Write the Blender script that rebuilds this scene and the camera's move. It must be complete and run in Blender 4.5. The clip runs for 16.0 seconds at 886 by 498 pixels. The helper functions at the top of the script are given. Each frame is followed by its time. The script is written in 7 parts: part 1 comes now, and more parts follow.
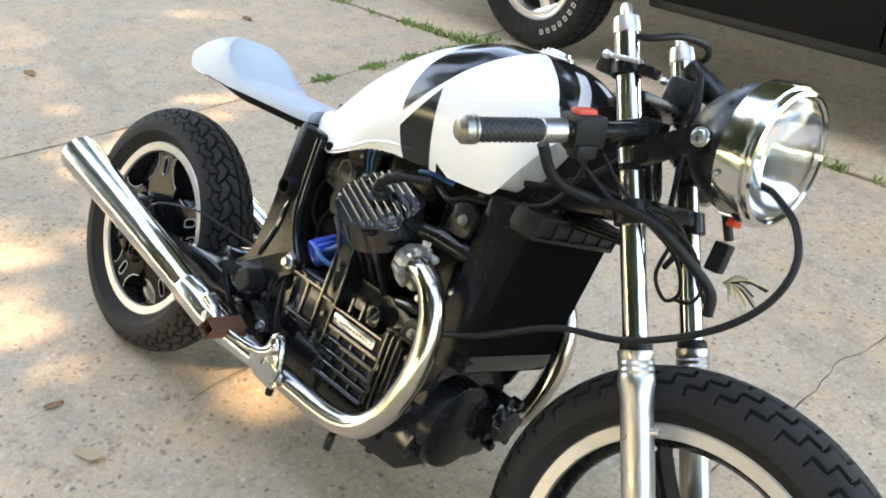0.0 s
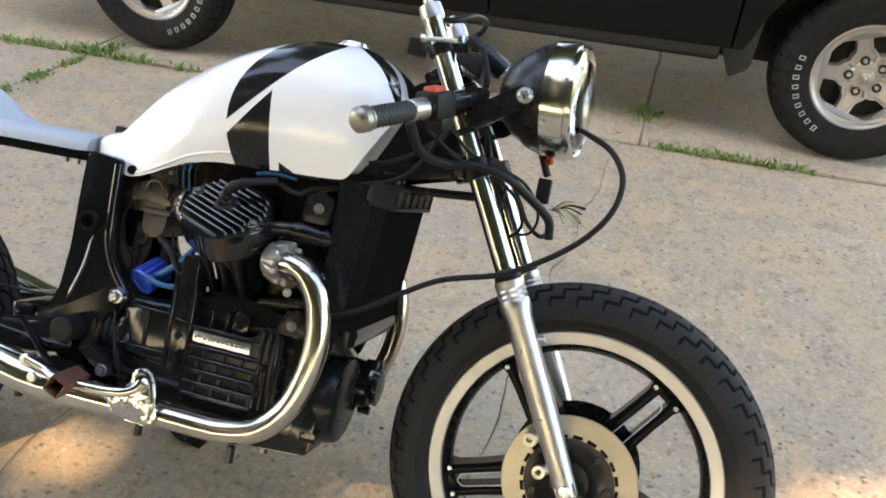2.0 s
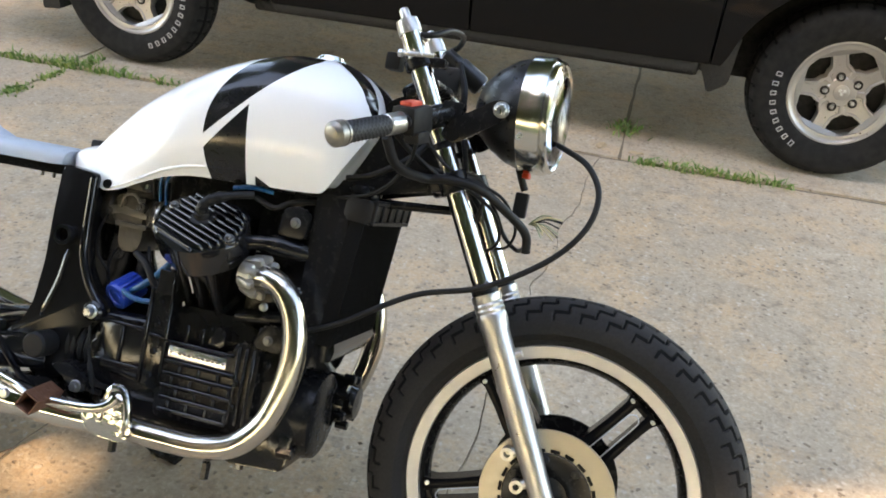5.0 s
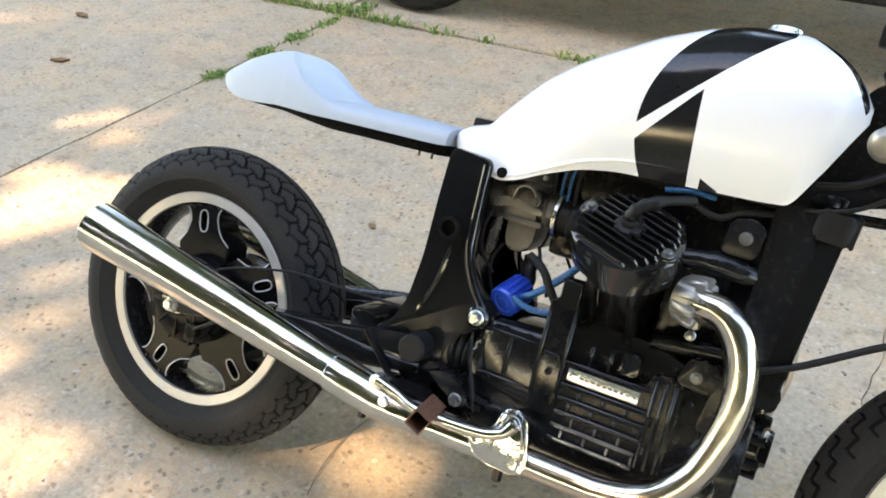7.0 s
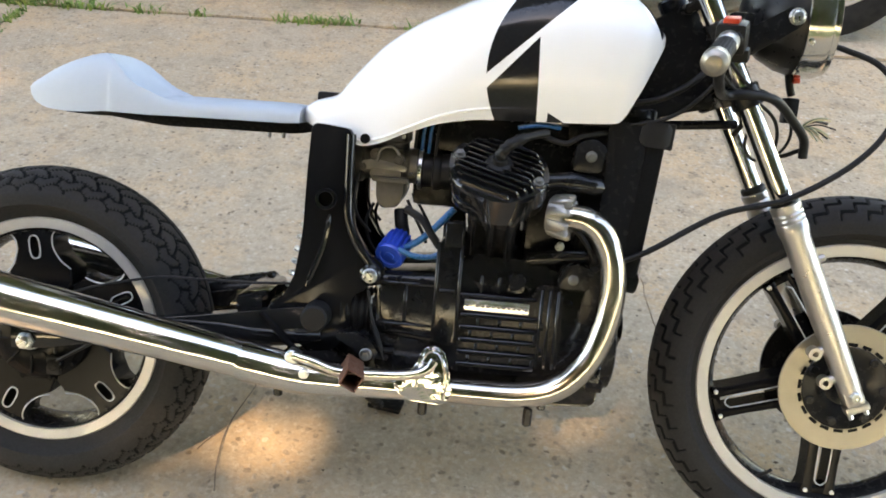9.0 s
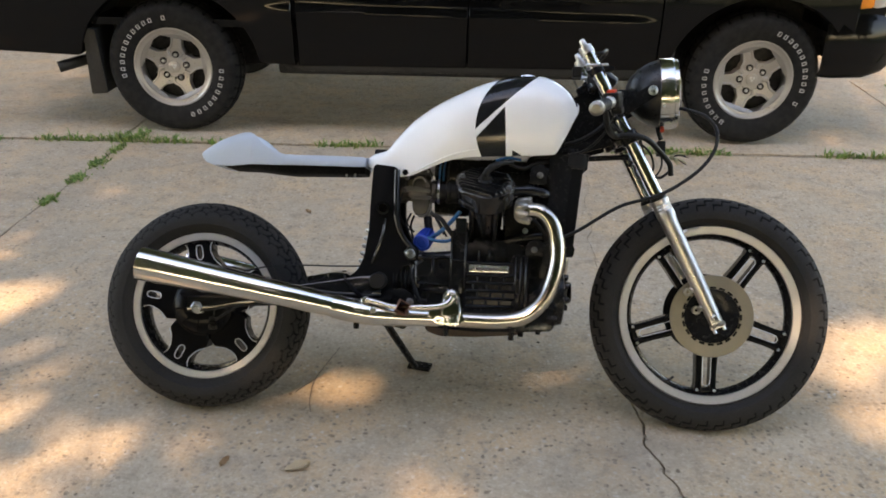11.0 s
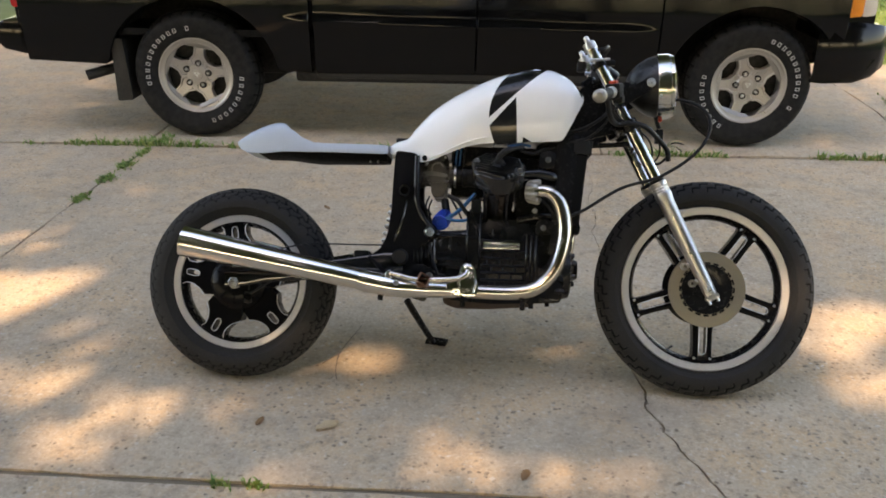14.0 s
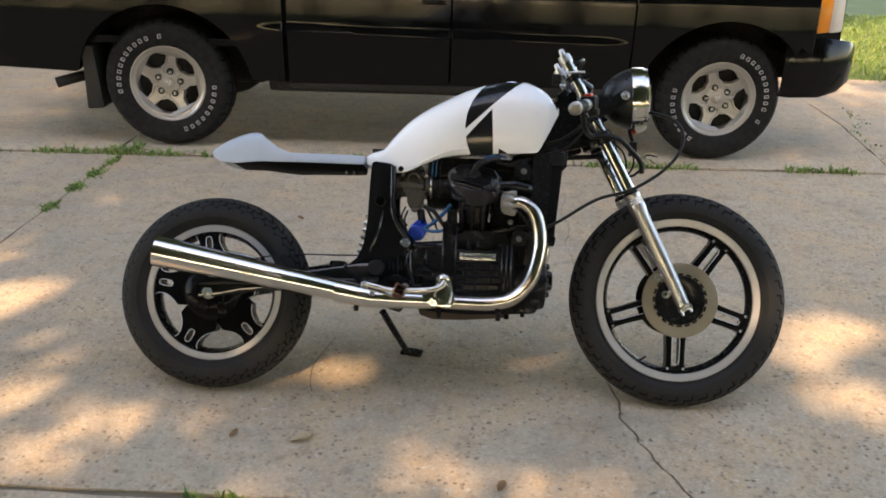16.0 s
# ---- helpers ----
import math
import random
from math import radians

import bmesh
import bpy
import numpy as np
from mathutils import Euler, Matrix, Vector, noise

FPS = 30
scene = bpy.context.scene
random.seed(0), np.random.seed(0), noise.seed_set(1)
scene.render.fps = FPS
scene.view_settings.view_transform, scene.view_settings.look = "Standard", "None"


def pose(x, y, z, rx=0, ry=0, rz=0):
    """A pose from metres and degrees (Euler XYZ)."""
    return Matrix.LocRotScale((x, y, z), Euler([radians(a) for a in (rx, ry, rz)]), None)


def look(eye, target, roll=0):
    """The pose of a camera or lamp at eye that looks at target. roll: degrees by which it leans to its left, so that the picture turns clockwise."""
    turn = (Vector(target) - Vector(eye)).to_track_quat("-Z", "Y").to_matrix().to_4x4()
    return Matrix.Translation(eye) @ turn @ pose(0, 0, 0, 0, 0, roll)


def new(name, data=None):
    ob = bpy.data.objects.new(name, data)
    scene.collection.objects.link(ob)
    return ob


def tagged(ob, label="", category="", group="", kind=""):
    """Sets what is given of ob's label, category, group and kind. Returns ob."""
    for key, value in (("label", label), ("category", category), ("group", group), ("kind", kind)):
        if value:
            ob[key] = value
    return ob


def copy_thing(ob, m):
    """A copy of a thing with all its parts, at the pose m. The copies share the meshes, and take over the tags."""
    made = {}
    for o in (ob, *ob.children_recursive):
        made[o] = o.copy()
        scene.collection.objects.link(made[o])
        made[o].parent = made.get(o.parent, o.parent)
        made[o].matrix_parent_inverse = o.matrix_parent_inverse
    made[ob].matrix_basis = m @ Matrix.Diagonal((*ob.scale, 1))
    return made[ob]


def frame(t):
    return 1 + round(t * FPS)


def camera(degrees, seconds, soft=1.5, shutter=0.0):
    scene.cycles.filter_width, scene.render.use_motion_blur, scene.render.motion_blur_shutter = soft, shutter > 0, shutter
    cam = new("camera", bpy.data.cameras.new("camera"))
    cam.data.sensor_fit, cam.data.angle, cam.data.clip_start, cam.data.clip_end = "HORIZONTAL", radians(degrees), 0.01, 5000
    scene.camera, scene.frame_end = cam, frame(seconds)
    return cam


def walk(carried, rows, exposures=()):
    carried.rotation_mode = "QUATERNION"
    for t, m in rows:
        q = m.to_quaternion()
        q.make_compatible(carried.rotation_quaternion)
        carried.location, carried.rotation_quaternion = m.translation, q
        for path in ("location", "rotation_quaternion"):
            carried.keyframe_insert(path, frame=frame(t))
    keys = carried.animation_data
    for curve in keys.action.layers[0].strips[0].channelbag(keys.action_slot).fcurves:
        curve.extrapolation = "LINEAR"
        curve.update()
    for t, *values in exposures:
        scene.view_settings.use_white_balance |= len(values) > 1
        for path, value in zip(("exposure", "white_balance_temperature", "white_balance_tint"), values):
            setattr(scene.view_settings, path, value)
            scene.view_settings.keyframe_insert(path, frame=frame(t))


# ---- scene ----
cam = camera(55.3, 16.0, soft=1.8)
PATH = [
    (0, (1.781, -0.683, 1.363), (0.578, 0.541, 0.335), 3.5),
    (0.5, (1.636, -0.765, 1.389), (0.68, 0.736, 0.477), 5.4),
    (1, (1.492, -0.895, 1.397), (0.818, 0.753, 0.486), 4.8),
    (1.5, (1.465, -0.97, 1.384), (0.985, 0.687, 0.373), 4.7),
    (2, (1.481, -1.015, 1.382), (1.073, 0.676, 0.394), 5.4),
    (2.5, (1.48, -1.021, 1.386), (1.088, 0.694, 0.435), 5.9),
    (3, (1.489, -1.02, 1.384), (1.14, 0.701, 0.426), 6.3),
    (3.2, (1.511, -1.009, 1.382), (1.16, 0.707, 0.417), 5.7),
    (5.5, (1.471, -1.015, 1.383), (1.071, 0.696, 0.427), 6.2),
    (6, (1.42, -1.023, 1.372), (0.928, 0.639, 0.373), 6.4),
    (6.5, (1.261, -0.981, 1.337), (0.534, 0.572, 0.308), 5.4),
    (7, (1.04, -0.892, 1.322), (0.287, 0.601, 0.225), 2.4),
    (7.5, (0.943, -0.863, 1.312), (0.572, 0.728, 0.158), 4.6),
    (8, (0.772, -0.931, 1.344), (0.915, 0.716, 0.219), 6.4),
    (8.5, (0.721, -0.978, 1.386), (0.836, 0.673, 0.263), 6.5),
    (9, (0.77, -1.067, 1.372), (0.717, 0.57, 0.224), 4.0),
    (9.2, (0.78, -1.139, 1.41), (0.687, 0.507, 0.278), 2.6),
    (11.3, (0.816, -2.131, 1.506), (0.713, -0.302, 0.705), 0.8),
    (11.5, (0.817, -2.143, 1.504), (0.697, -0.307, 0.719), 0.9),
    (12, (0.798, -2.19, 1.498), (0.737, -0.345, 0.728), 0.2),
    (12.5, (0.742, -2.282, 1.483), (0.725, -0.454, 0.672), 1.9),
    (13, (0.765, -2.329, 1.49), (0.711, -0.493, 0.698), 1.7),
    (13.5, (0.782, -2.336, 1.491), (0.721, -0.497, 0.707), 1.0),
    (14, (0.788, -2.318, 1.481), (0.684, -0.486, 0.686), 0.9),
    (14.5, (0.783, -2.308, 1.481), (0.731, -0.467, 0.701), 2.1),
    (15, (0.786, -2.312, 1.48), (0.759, -0.466, 0.711), 1.8),
    (15.5, (0.777, -2.321, 1.485), (0.753, -0.478, 0.709), 1.9),
    (16, (0.772, -2.321, 1.484), (0.736, -0.476, 0.712), 1.9),
]
walk(cam, [(t, look(eye, target, roll)) for t, eye, target, roll in PATH],
     exposures=[(0.0, 3.52, 8150, 13), (1.0, 3.27, 8400, 14.5), (3.0, 3.2, 8400, 14.5), (6.0, 3.24, 8250, 13.5), (7.0, 3.55, 8150, 12.5), (7.5, 3.42, 8300, 13.5), (8.2, 3.39, 8600, 14.5), (9.2, 3.37, 8700, 15), (11.3, 2.70, 8500, 17), (16.0, 2.66, 8500, 17)])

# ---- daylight: tall trees shade the drive, warm afternoon sun falls through their gaps ----
SUN_EL, SUN_AZ = 46.0, 250.0
world = bpy.data.worlds.new("sky")
scene.world = world
world.use_nodes = True
wn = world.node_tree
sky = wn.nodes.new("ShaderNodeTexSky")
sky.sky_type, sky.sun_disc = "NISHITA", False
sky.sun_elevation, sky.sun_rotation = radians(SUN_EL), radians(90 - SUN_AZ)
wn.nodes["Background"].inputs["Strength"].default_value = 0.15
wn.links.new(sky.outputs["Color"], wn.nodes["Background"].inputs["Color"])
sun = new("sun", bpy.data.lights.new("sun", "SUN"))
sun.data.energy, sun.data.angle, sun.data.color = 1.5, radians(0.53), (1.0, 0.81, 0.61)
sun_way = Vector((math.cos(radians(SUN_EL)) * math.cos(radians(SUN_AZ)), math.cos(radians(SUN_EL)) * math.sin(radians(SUN_AZ)), math.sin(radians(SUN_EL))))
sun.matrix_world = look(tuple(sun_way * 30), (0, 0, 0))


# ---- materials ----
class Mat:
    """A node material with short ways to noise, ramps and bump."""

    def __init__(self, name, color=(0.5, 0.5, 0.5), rough=0.5, metal=0.0, coat=0.0, spec=0.5):
        self.m = bpy.data.materials.new(name)
        self.m.use_nodes = True
        self.t = self.m.node_tree
        self.b = self.t.nodes["Principled BSDF"]
        self.set("Base Color", (*color, 1))
        self.set("Roughness", rough)
        self.set("Metallic", metal)
        self.set("Coat Weight", coat)
        self.set("Coat Roughness", 0.06)
        self.set("Specular IOR Level", spec)
        self.xyz = None

    def set(self, key, value):
        self.b.inputs[key].default_value = value

    def node(self, kind, **settings):
        n = self.t.nodes.new(kind)
        for key, value in settings.items():
            n.inputs[key.replace("_", " ")].default_value = value
        return n

    def link(self, a, b):
        self.t.links.new(a, b)

    def coords(self):
        if not self.xyz:
            self.xyz = self.node("ShaderNodeTexCoord").outputs["Object"]
        return self.xyz

    def noise(self, scale, detail=4.0, rough=0.55, stretch=None, kind="Fac"):
        n = self.node("ShaderNodeTexNoise", Scale=scale, Detail=detail, Roughness=rough)
        src = self.coords()
        if stretch:
            mp = self.node("ShaderNodeMapping")
            mp.inputs["Scale"].default_value = stretch
            self.link(src, mp.inputs["Vector"])
            src = mp.outputs["Vector"]
        self.link(src, n.inputs["Vector"])
        return n.outputs[kind]

    def ramp(self, fac, stops):
        r = self.node("ShaderNodeValToRGB")
        e = r.color_ramp.elements
        while len(e) < len(stops):
            e.new(0.5)
        for el, (pos, col) in zip(e, stops):
            el.position = pos
            el.color = (*col, 1) if isinstance(col, tuple) else (col, col, col, 1)
        self.link(fac, r.inputs["Fac"])
        return r.outputs["Color"]

    def mix(self, fac, a, b, how="MIX"):
        n = self.t.nodes.new("ShaderNodeMix")
        n.data_type, n.blend_type = "RGBA", how
        for sock, v in ((n.inputs[0], fac), (n.inputs[6], a), (n.inputs[7], b)):
            if isinstance(v, (int, float)):
                sock.default_value = v
            elif isinstance(v, tuple):
                sock.default_value = (*v, 1)
            else:
                self.link(v, sock)
        return n.outputs[2]

    def math(self, op, a, b=0.0):
        n = self.t.nodes.new("ShaderNodeMath")
        n.operation = op
        for sock, v in ((n.inputs[0], a), (n.inputs[1], b)):
            if isinstance(v, (int, float)):
                sock.default_value = v
            else:
                self.link(v, sock)
        return n.outputs[0]

    def color(self, sock):
        self.link(sock, self.b.inputs["Base Color"])
        return self

    def rough(self, sock):
        self.link(sock, self.b.inputs["Roughness"])
        return self

    def bump(self, height, strength=0.3, distance=0.002):
        n = self.node("ShaderNodeBump", Strength=strength, Distance=distance)
        self.link(height, n.inputs["Height"])
        self.link(n.outputs["Normal"], self.b.inputs["Normal"])
        return self


def worn(name, color, rough, metal=0.0, coat=0.0, vary=0.25, scale=18.0, bump=0.1, dist=0.0006, spec=0.5):
    """A plain stuff with two scales of variation in colour and gloss."""
    m = Mat(name, color, rough, metal, coat, spec)
    big, fine = m.noise(scale, 3.0), m.noise(scale * 14, 5.0)
    lo = tuple(c * (1 - vary) for c in color)
    hi = tuple(min(1.0, c * (1 + vary)) for c in color)
    m.color(m.mix(m.math("ADD", m.math("MULTIPLY", big, 0.6), m.math("MULTIPLY", fine, 0.4)), lo, hi))
    m.rough(m.ramp(m.noise(scale * 3), [(0.3, max(0.02, rough * 0.75)), (0.7, min(1.0, rough * 1.3))]))
    if bump:
        m.bump(fine, bump, dist)
    return m.m


# ---- mesh tools ----
def part(name, bm, material, parent=None, label="", m=None, smooth=38):
    me = bpy.data.meshes.new(name)
    bmesh.ops.recalc_face_normals(bm, faces=bm.faces)
    bm.to_mesh(me)
    bm.free()
    for mt in material if isinstance(material, (list, tuple)) else [material]:
        me.materials.append(mt)
    if smooth:
        for p in me.polygons:
            p.use_smooth = True
        me.set_sharp_from_angle(angle=radians(smooth))
    ob = new(name, me)
    if parent:
        ob.parent = parent
    if m is not None:
        ob.matrix_local = m
    if label:
        ob["label"] = label
    return ob


def thing(name, label, category, m=None, group="", kind=""):
    ob = new(name)
    if m is not None:
        ob.matrix_world = m
    return tagged(ob, label, category, group, kind)


def again(name, ob, parent, m=None, label=""):
    """One more part on the same mesh."""
    o = new(name, ob.data)
    o.parent = parent
    if m is not None:
        o.matrix_local = m
    if label:
        o["label"] = label
    return o


def grid(bm, rows, close_u=False, close_v=False, caps=False):
    """Faces between rows of points of equal length."""
    vs = [[bm.verts.new(p) for p in row] for row in rows]
    nu, nv = len(vs), len(vs[0])
    for i in range(nu if close_u else nu - 1):
        for j in range(nv if close_v else nv - 1):
            a, b, c, d = vs[i][j], vs[(i + 1) % nu][j], vs[(i + 1) % nu][(j + 1) % nv], vs[i][(j + 1) % nv]
            bm.faces.new((a, b, c, d))
    if caps:
        bm.faces.new(vs[0][::-1])
        bm.faces.new(vs[-1])
    return bm


def frame_of(d):
    d = Vector(d).normalized()
    q = d.to_track_quat("Z", "Y").to_matrix()
    return q.col[0], q.col[1]


def smooth_path(pts, n=8):
    """Catmull-Rom through points."""
    p = [Vector(v) for v in pts]
    p = [2 * p[0] - p[1]] + p + [2 * p[-1] - p[-2]]
    out = []
    for i in range(1, len(p) - 2):
        for k in range(n):
            t = k / n
            a, b, c, d = p[i - 1], p[i], p[i + 1], p[i + 2]
            out.append(0.5 * ((2 * b) + (c - a) * t + (2 * a - 5 * b + 4 * c - d) * t * t + (3 * b - a - 3 * c + d) * t ** 3))
    return out + [p[-2]]


def tube(bm, pts, radius, seg=12, caps=True):
    """A round pipe along points; radius is a number or one for each point."""
    pts = [Vector(p) for p in pts]
    r = radius if isinstance(radius, (list, tuple)) else [radius] * len(pts)
    u = None
    rows = []
    for i, p in enumerate(pts):
        d = (pts[min(i + 1, len(pts) - 1)] - pts[max(i - 1, 0)]).normalized()
        if u is None:
            u, _ = frame_of(d)
        u = (u - d * u.dot(d)).normalized()
        v = d.cross(u)
        rows.append([p + r[i] * (math.cos(a) * u + math.sin(a) * v) for a in [2 * math.pi * k / seg for k in range(seg)]])
    return grid(bm, rows, close_v=True, caps=caps)


def rod(bm, a, b, r, r2=None, seg=16, bevel=0.0):
    """A round bar from a to b with softened ends."""
    a, b = Vector(a), Vector(b)
    r2 = r if r2 is None else r2
    e = bevel or min(r, r2) * 0.15
    d = (b - a).normalized()
    return tube(bm, [a, a + d * e, b - d * e, b], [r - e, r, r2, r2 - e], seg)


def lathe(bm, profile, seg=48, axis="y", at=(0, 0, 0), close=False):
    """Revolves (radius, along) round an axis through at."""
    rows = []
    c = Vector(at)
    for k in range(seg):
        a = 2 * math.pi * k / seg
        co, si = math.cos(a), math.sin(a)
        row = []
        for r, h in profile:
            if axis == "y":
                row.append(c + Vector((r * co, h, r * si)))
            elif axis == "x":
                row.append(c + Vector((h, r * co, r * si)))
            else:
                row.append(c + Vector((r * co, r * si, h)))
        rows.append(row)
    return grid(bm, rows, close_u=True, close_v=close)


def box(bm, lo, hi, bevel=0.0, m=None, seg=2):
    x = [(lo[k] + hi[k]) / 2 for k in range(3)]
    d = [max(1e-4, hi[k] - lo[k]) for k in range(3)]
    mat = Matrix.Translation(x) @ Matrix.Diagonal((*d, 1))
    got = bmesh.ops.create_cube(bm, size=1.0, matrix=mat)
    if bevel:
        edges = list({e for v in got["verts"] for e in v.link_edges})
        res = bmesh.ops.bevel(bm, geom=edges, offset=min(bevel, min(d) * 0.45), segments=seg, profile=0.6, affect="EDGES", clamp_overlap=True)
        verts = {v for f in res["faces"] for v in f.verts} | {v for v in got["verts"] if v.is_valid}
    else:
        verts = set(got["verts"])
    if m is not None:
        bmesh.ops.transform(bm, matrix=m, verts=[v for v in verts if v.is_valid])
    return bm


def slab(bm, outline, y0, y1, bevel=0.0, seg=2, m=None):
    """A plate: an outline of (x, z) given thickness from y0 to y1."""
    a = [bm.verts.new((x, y0, z)) for x, z in outline]
    b = [bm.verts.new((x, y1, z)) for x, z in outline]
    n = len(outline)
    fs = [bm.faces.new(a), bm.faces.new(b[::-1])]
    fs += [bm.faces.new((a[i], b[i], b[(i + 1) % n], a[(i + 1) % n])) for i in range(n)]
    verts = set(a + b)
    if bevel:
        edges = list({e for f in fs[:2] for e in f.edges})
        res = bmesh.ops.bevel(bm, geom=edges, offset=bevel, segments=seg, profile=0.6, affect="EDGES", clamp_overlap=True)
        verts = {v for v in verts if v.is_valid} | {v for f in res["faces"] for v in f.verts}
    if m is not None:
        bmesh.ops.transform(bm, matrix=m, verts=list(verts))
    return bm


def rounded(pts, r, n=4):
    """An outline with its corners rounded by r."""
    out = []
    for i, p in enumerate(pts):
        p, a, b = Vector(p), Vector(pts[i - 1]), Vector(pts[(i + 1) % len(pts)])
        da, db = (a - p), (b - p)
        k = min(r, da.length * 0.45, db.length * 0.45)
        s, e = p + da.normalized() * k, p + db.normalized() * k
        for j in range(n + 1):
            t = j / n
            q = (1 - t) ** 2 * s + 2 * t * (1 - t) * p + t * t * e
            out.append((q.x, q.y))
    return out


def spline_table(table, x):
    """Cubic values between the rows (x, a, b, ...) of a table."""
    xs = [row[0] for row in table]
    i = max(0, min(len(xs) - 2, int(np.searchsorted(xs, x)) - 1))
    h = xs[i + 1] - xs[i]
    t = (x - xs[i]) / h
    out = []
    for k in range(1, len(table[0])):
        v = [row[k] for row in table]
        slope = lambda j: (v[j + 1] - v[j]) / (xs[j + 1] - xs[j])
        def tangent(j):
            if j == 0 or j == len(xs) - 1:
                return slope(0) if j == 0 else slope(len(xs) - 2)
            a, b = slope(j - 1), slope(j)
            return 0.0 if a * b <= 0 else 2 * a * b / (a + b)
        m0, m1 = tangent(i), tangent(i + 1)
        t2, t3 = t * t, t ** 3
        out.append((2 * t3 - 3 * t2 + 1) * v[i] + (t3 - 2 * t2 + t) * h * m0 + (-2 * t3 + 3 * t2) * v[i + 1] + (t3 - t2) * h * m1)
    return out

# ---- stuffs of the motorcycle ----
GREY = worn("grey_primer", (0.40, 0.45, 0.50), 0.5, vary=0.07, scale=9, bump=0.05)
BLACK = worn("black_gloss_paint", (0.009, 0.009, 0.0095), 0.08, vary=0.3, scale=25, bump=0.03, coat=0.25, spec=0.42)
FINS = worn("worn_gloss_black_fins", (0.009, 0.009, 0.0095), 0.09, vary=0.4, scale=40, bump=0.05, spec=0.5)
WHEELBLACK = worn("black_wheel_paint", (0.005, 0.005, 0.0055), 0.2, vary=0.35, scale=30, bump=0.05, spec=0.09)
SATIN = worn("black_satin_paint", (0.009, 0.009, 0.0095), 0.24, vary=0.35, scale=30, bump=0.08, spec=0.2)
CAST = worn("black_cast_engine_paint", (0.009, 0.009, 0.0095), 0.11, vary=0.4, scale=30, bump=0.12, dist=0.0006, spec=0.32)
BOWL = worn("black_satin_lamp_paint", (0.014, 0.014, 0.015), 0.32, vary=0.3, scale=30, bump=0.06, spec=0.4)
PIPE = worn("heat_browned_chrome", (0.53, 0.50, 0.45), 0.17, 1.0, vary=0.1, scale=16, bump=0.05)
FRAMEPAINT = worn("black_frame_enamel", (0.007, 0.007, 0.0075), 0.15, vary=0.35, scale=22, bump=0.06, spec=0.14)
PLASTIC = worn("black_plastic", (0.012, 0.012, 0.0125), 0.45, vary=0.25, scale=40, bump=0.15, spec=0.15)
SWITCH = worn("dark_grey_metal", (0.012, 0.012, 0.013), 0.35, 0.0, vary=0.25, scale=40, bump=0.1)
CORE = worn("radiator_core_black", (0.005, 0.005, 0.005), 0.75, vary=0.3, scale=60, bump=0.0, spec=0.08)


def tread_rubber(name, R, depth, color=(0.016, 0.0155, 0.0155), dust=(0.048, 0.044, 0.039)):
    """Black rubber, dusty and scuffed where it meets the road."""
    m = Mat(name, color, 0.75, spec=0.25)
    sep = m.node("ShaderNodeSeparateXYZ")
    m.link(m.coords(), sep.inputs[0])
    x, y, z = sep.outputs
    r = m.math("SQRT", m.math("ADD", m.math("MULTIPLY", x, x), m.math("MULTIPLY", z, z)))
    worn_on = m.ramp(m.math("DIVIDE", m.math("SUBTRACT", r, R - depth), depth), [(0.15, 0.0), (0.6, 0.5), (0.92, 0.8), (1.0, 0.9)])
    fine, big = m.noise(210, 5.0, 0.7), m.noise(9, 4.0)
    dusty = m.math("MULTIPLY", worn_on, m.ramp(m.math("ADD", m.math("MULTIPLY", fine, 0.5), m.math("MULTIPLY", big, 0.5)), [(0.38, 0.15), (0.62, 1.0)]))
    base = m.mix(big, tuple(c * 0.7 for c in color), tuple(c * 1.4 for c in color))
    m.color(m.mix(dusty, base, dust))
    m.rough(m.ramp(fine, [(0.3, 0.65), (0.7, 0.9)]))
    m.bump(fine, 0.25, 0.0008)
    return m.m


# darker than the rubber: the shade inside tread grooves, put into the colour
GROOVE_SHADE = Mat("tread_groove_shade", (0.009, 0.009, 0.009), 0.95, spec=0.05).m
FRONT_TREAD = tread_rubber("front_tyre_rubber", 0.341, 0.022)
REAR_TREAD = tread_rubber("rear_tyre_rubber", 0.3065, 0.024)
HOSE = worn("black_hose_rubber", (0.012, 0.012, 0.0125), 0.42, vary=0.3, scale=60, bump=0.1, spec=0.17)
CHROME = worn("chrome", (0.66, 0.65, 0.615), 0.14, 1.0, vary=0.04, scale=12, bump=0.02)
STEEL = worn("zinc_plated_steel", (0.55, 0.57, 0.56), 0.3, 1.0, vary=0.15, scale=60, bump=0.1)
ALU = worn("brushed_aluminium", (0.50, 0.49, 0.47), 0.36, 1.0, vary=0.1, scale=25, bump=0.04)
DULL = worn("grimy_aluminium", (0.2, 0.195, 0.185), 0.4, 0.9, vary=0.3, scale=40, bump=0.2)
BAREND = worn("tarnished_bar_end", (0.3, 0.28, 0.25), 0.38, 0.95, vary=0.25, scale=50, bump=0.2)
GRIP = worn("grip_rubber", (0.022, 0.022, 0.023), 0.55, vary=0.25, scale=60, bump=0.1, spec=0.35)
COLLAR = worn("oxidised_cast_aluminium", (0.38, 0.37, 0.34), 0.38, 0.8, vary=0.2, scale=60, bump=0.3)
RIM = worn("machined_rim_aluminium", (0.54, 0.53, 0.51), 0.45, 0.75, vary=0.06, scale=20, bump=0.05)
DISC = worn("brake_disc_steel", (0.37, 0.335, 0.275), 0.38, 0.9, vary=0.1, scale=20, bump=0.05)
CARB = worn("grey_carburettor_metal", (0.10, 0.094, 0.083), 0.42, 0.6, vary=0.5, scale=60, bump=0.4)
PANRUST = worn("oily_rusty_pan", (0.035, 0.02, 0.013), 0.6, 0.2, vary=0.5, scale=40, bump=0.4)
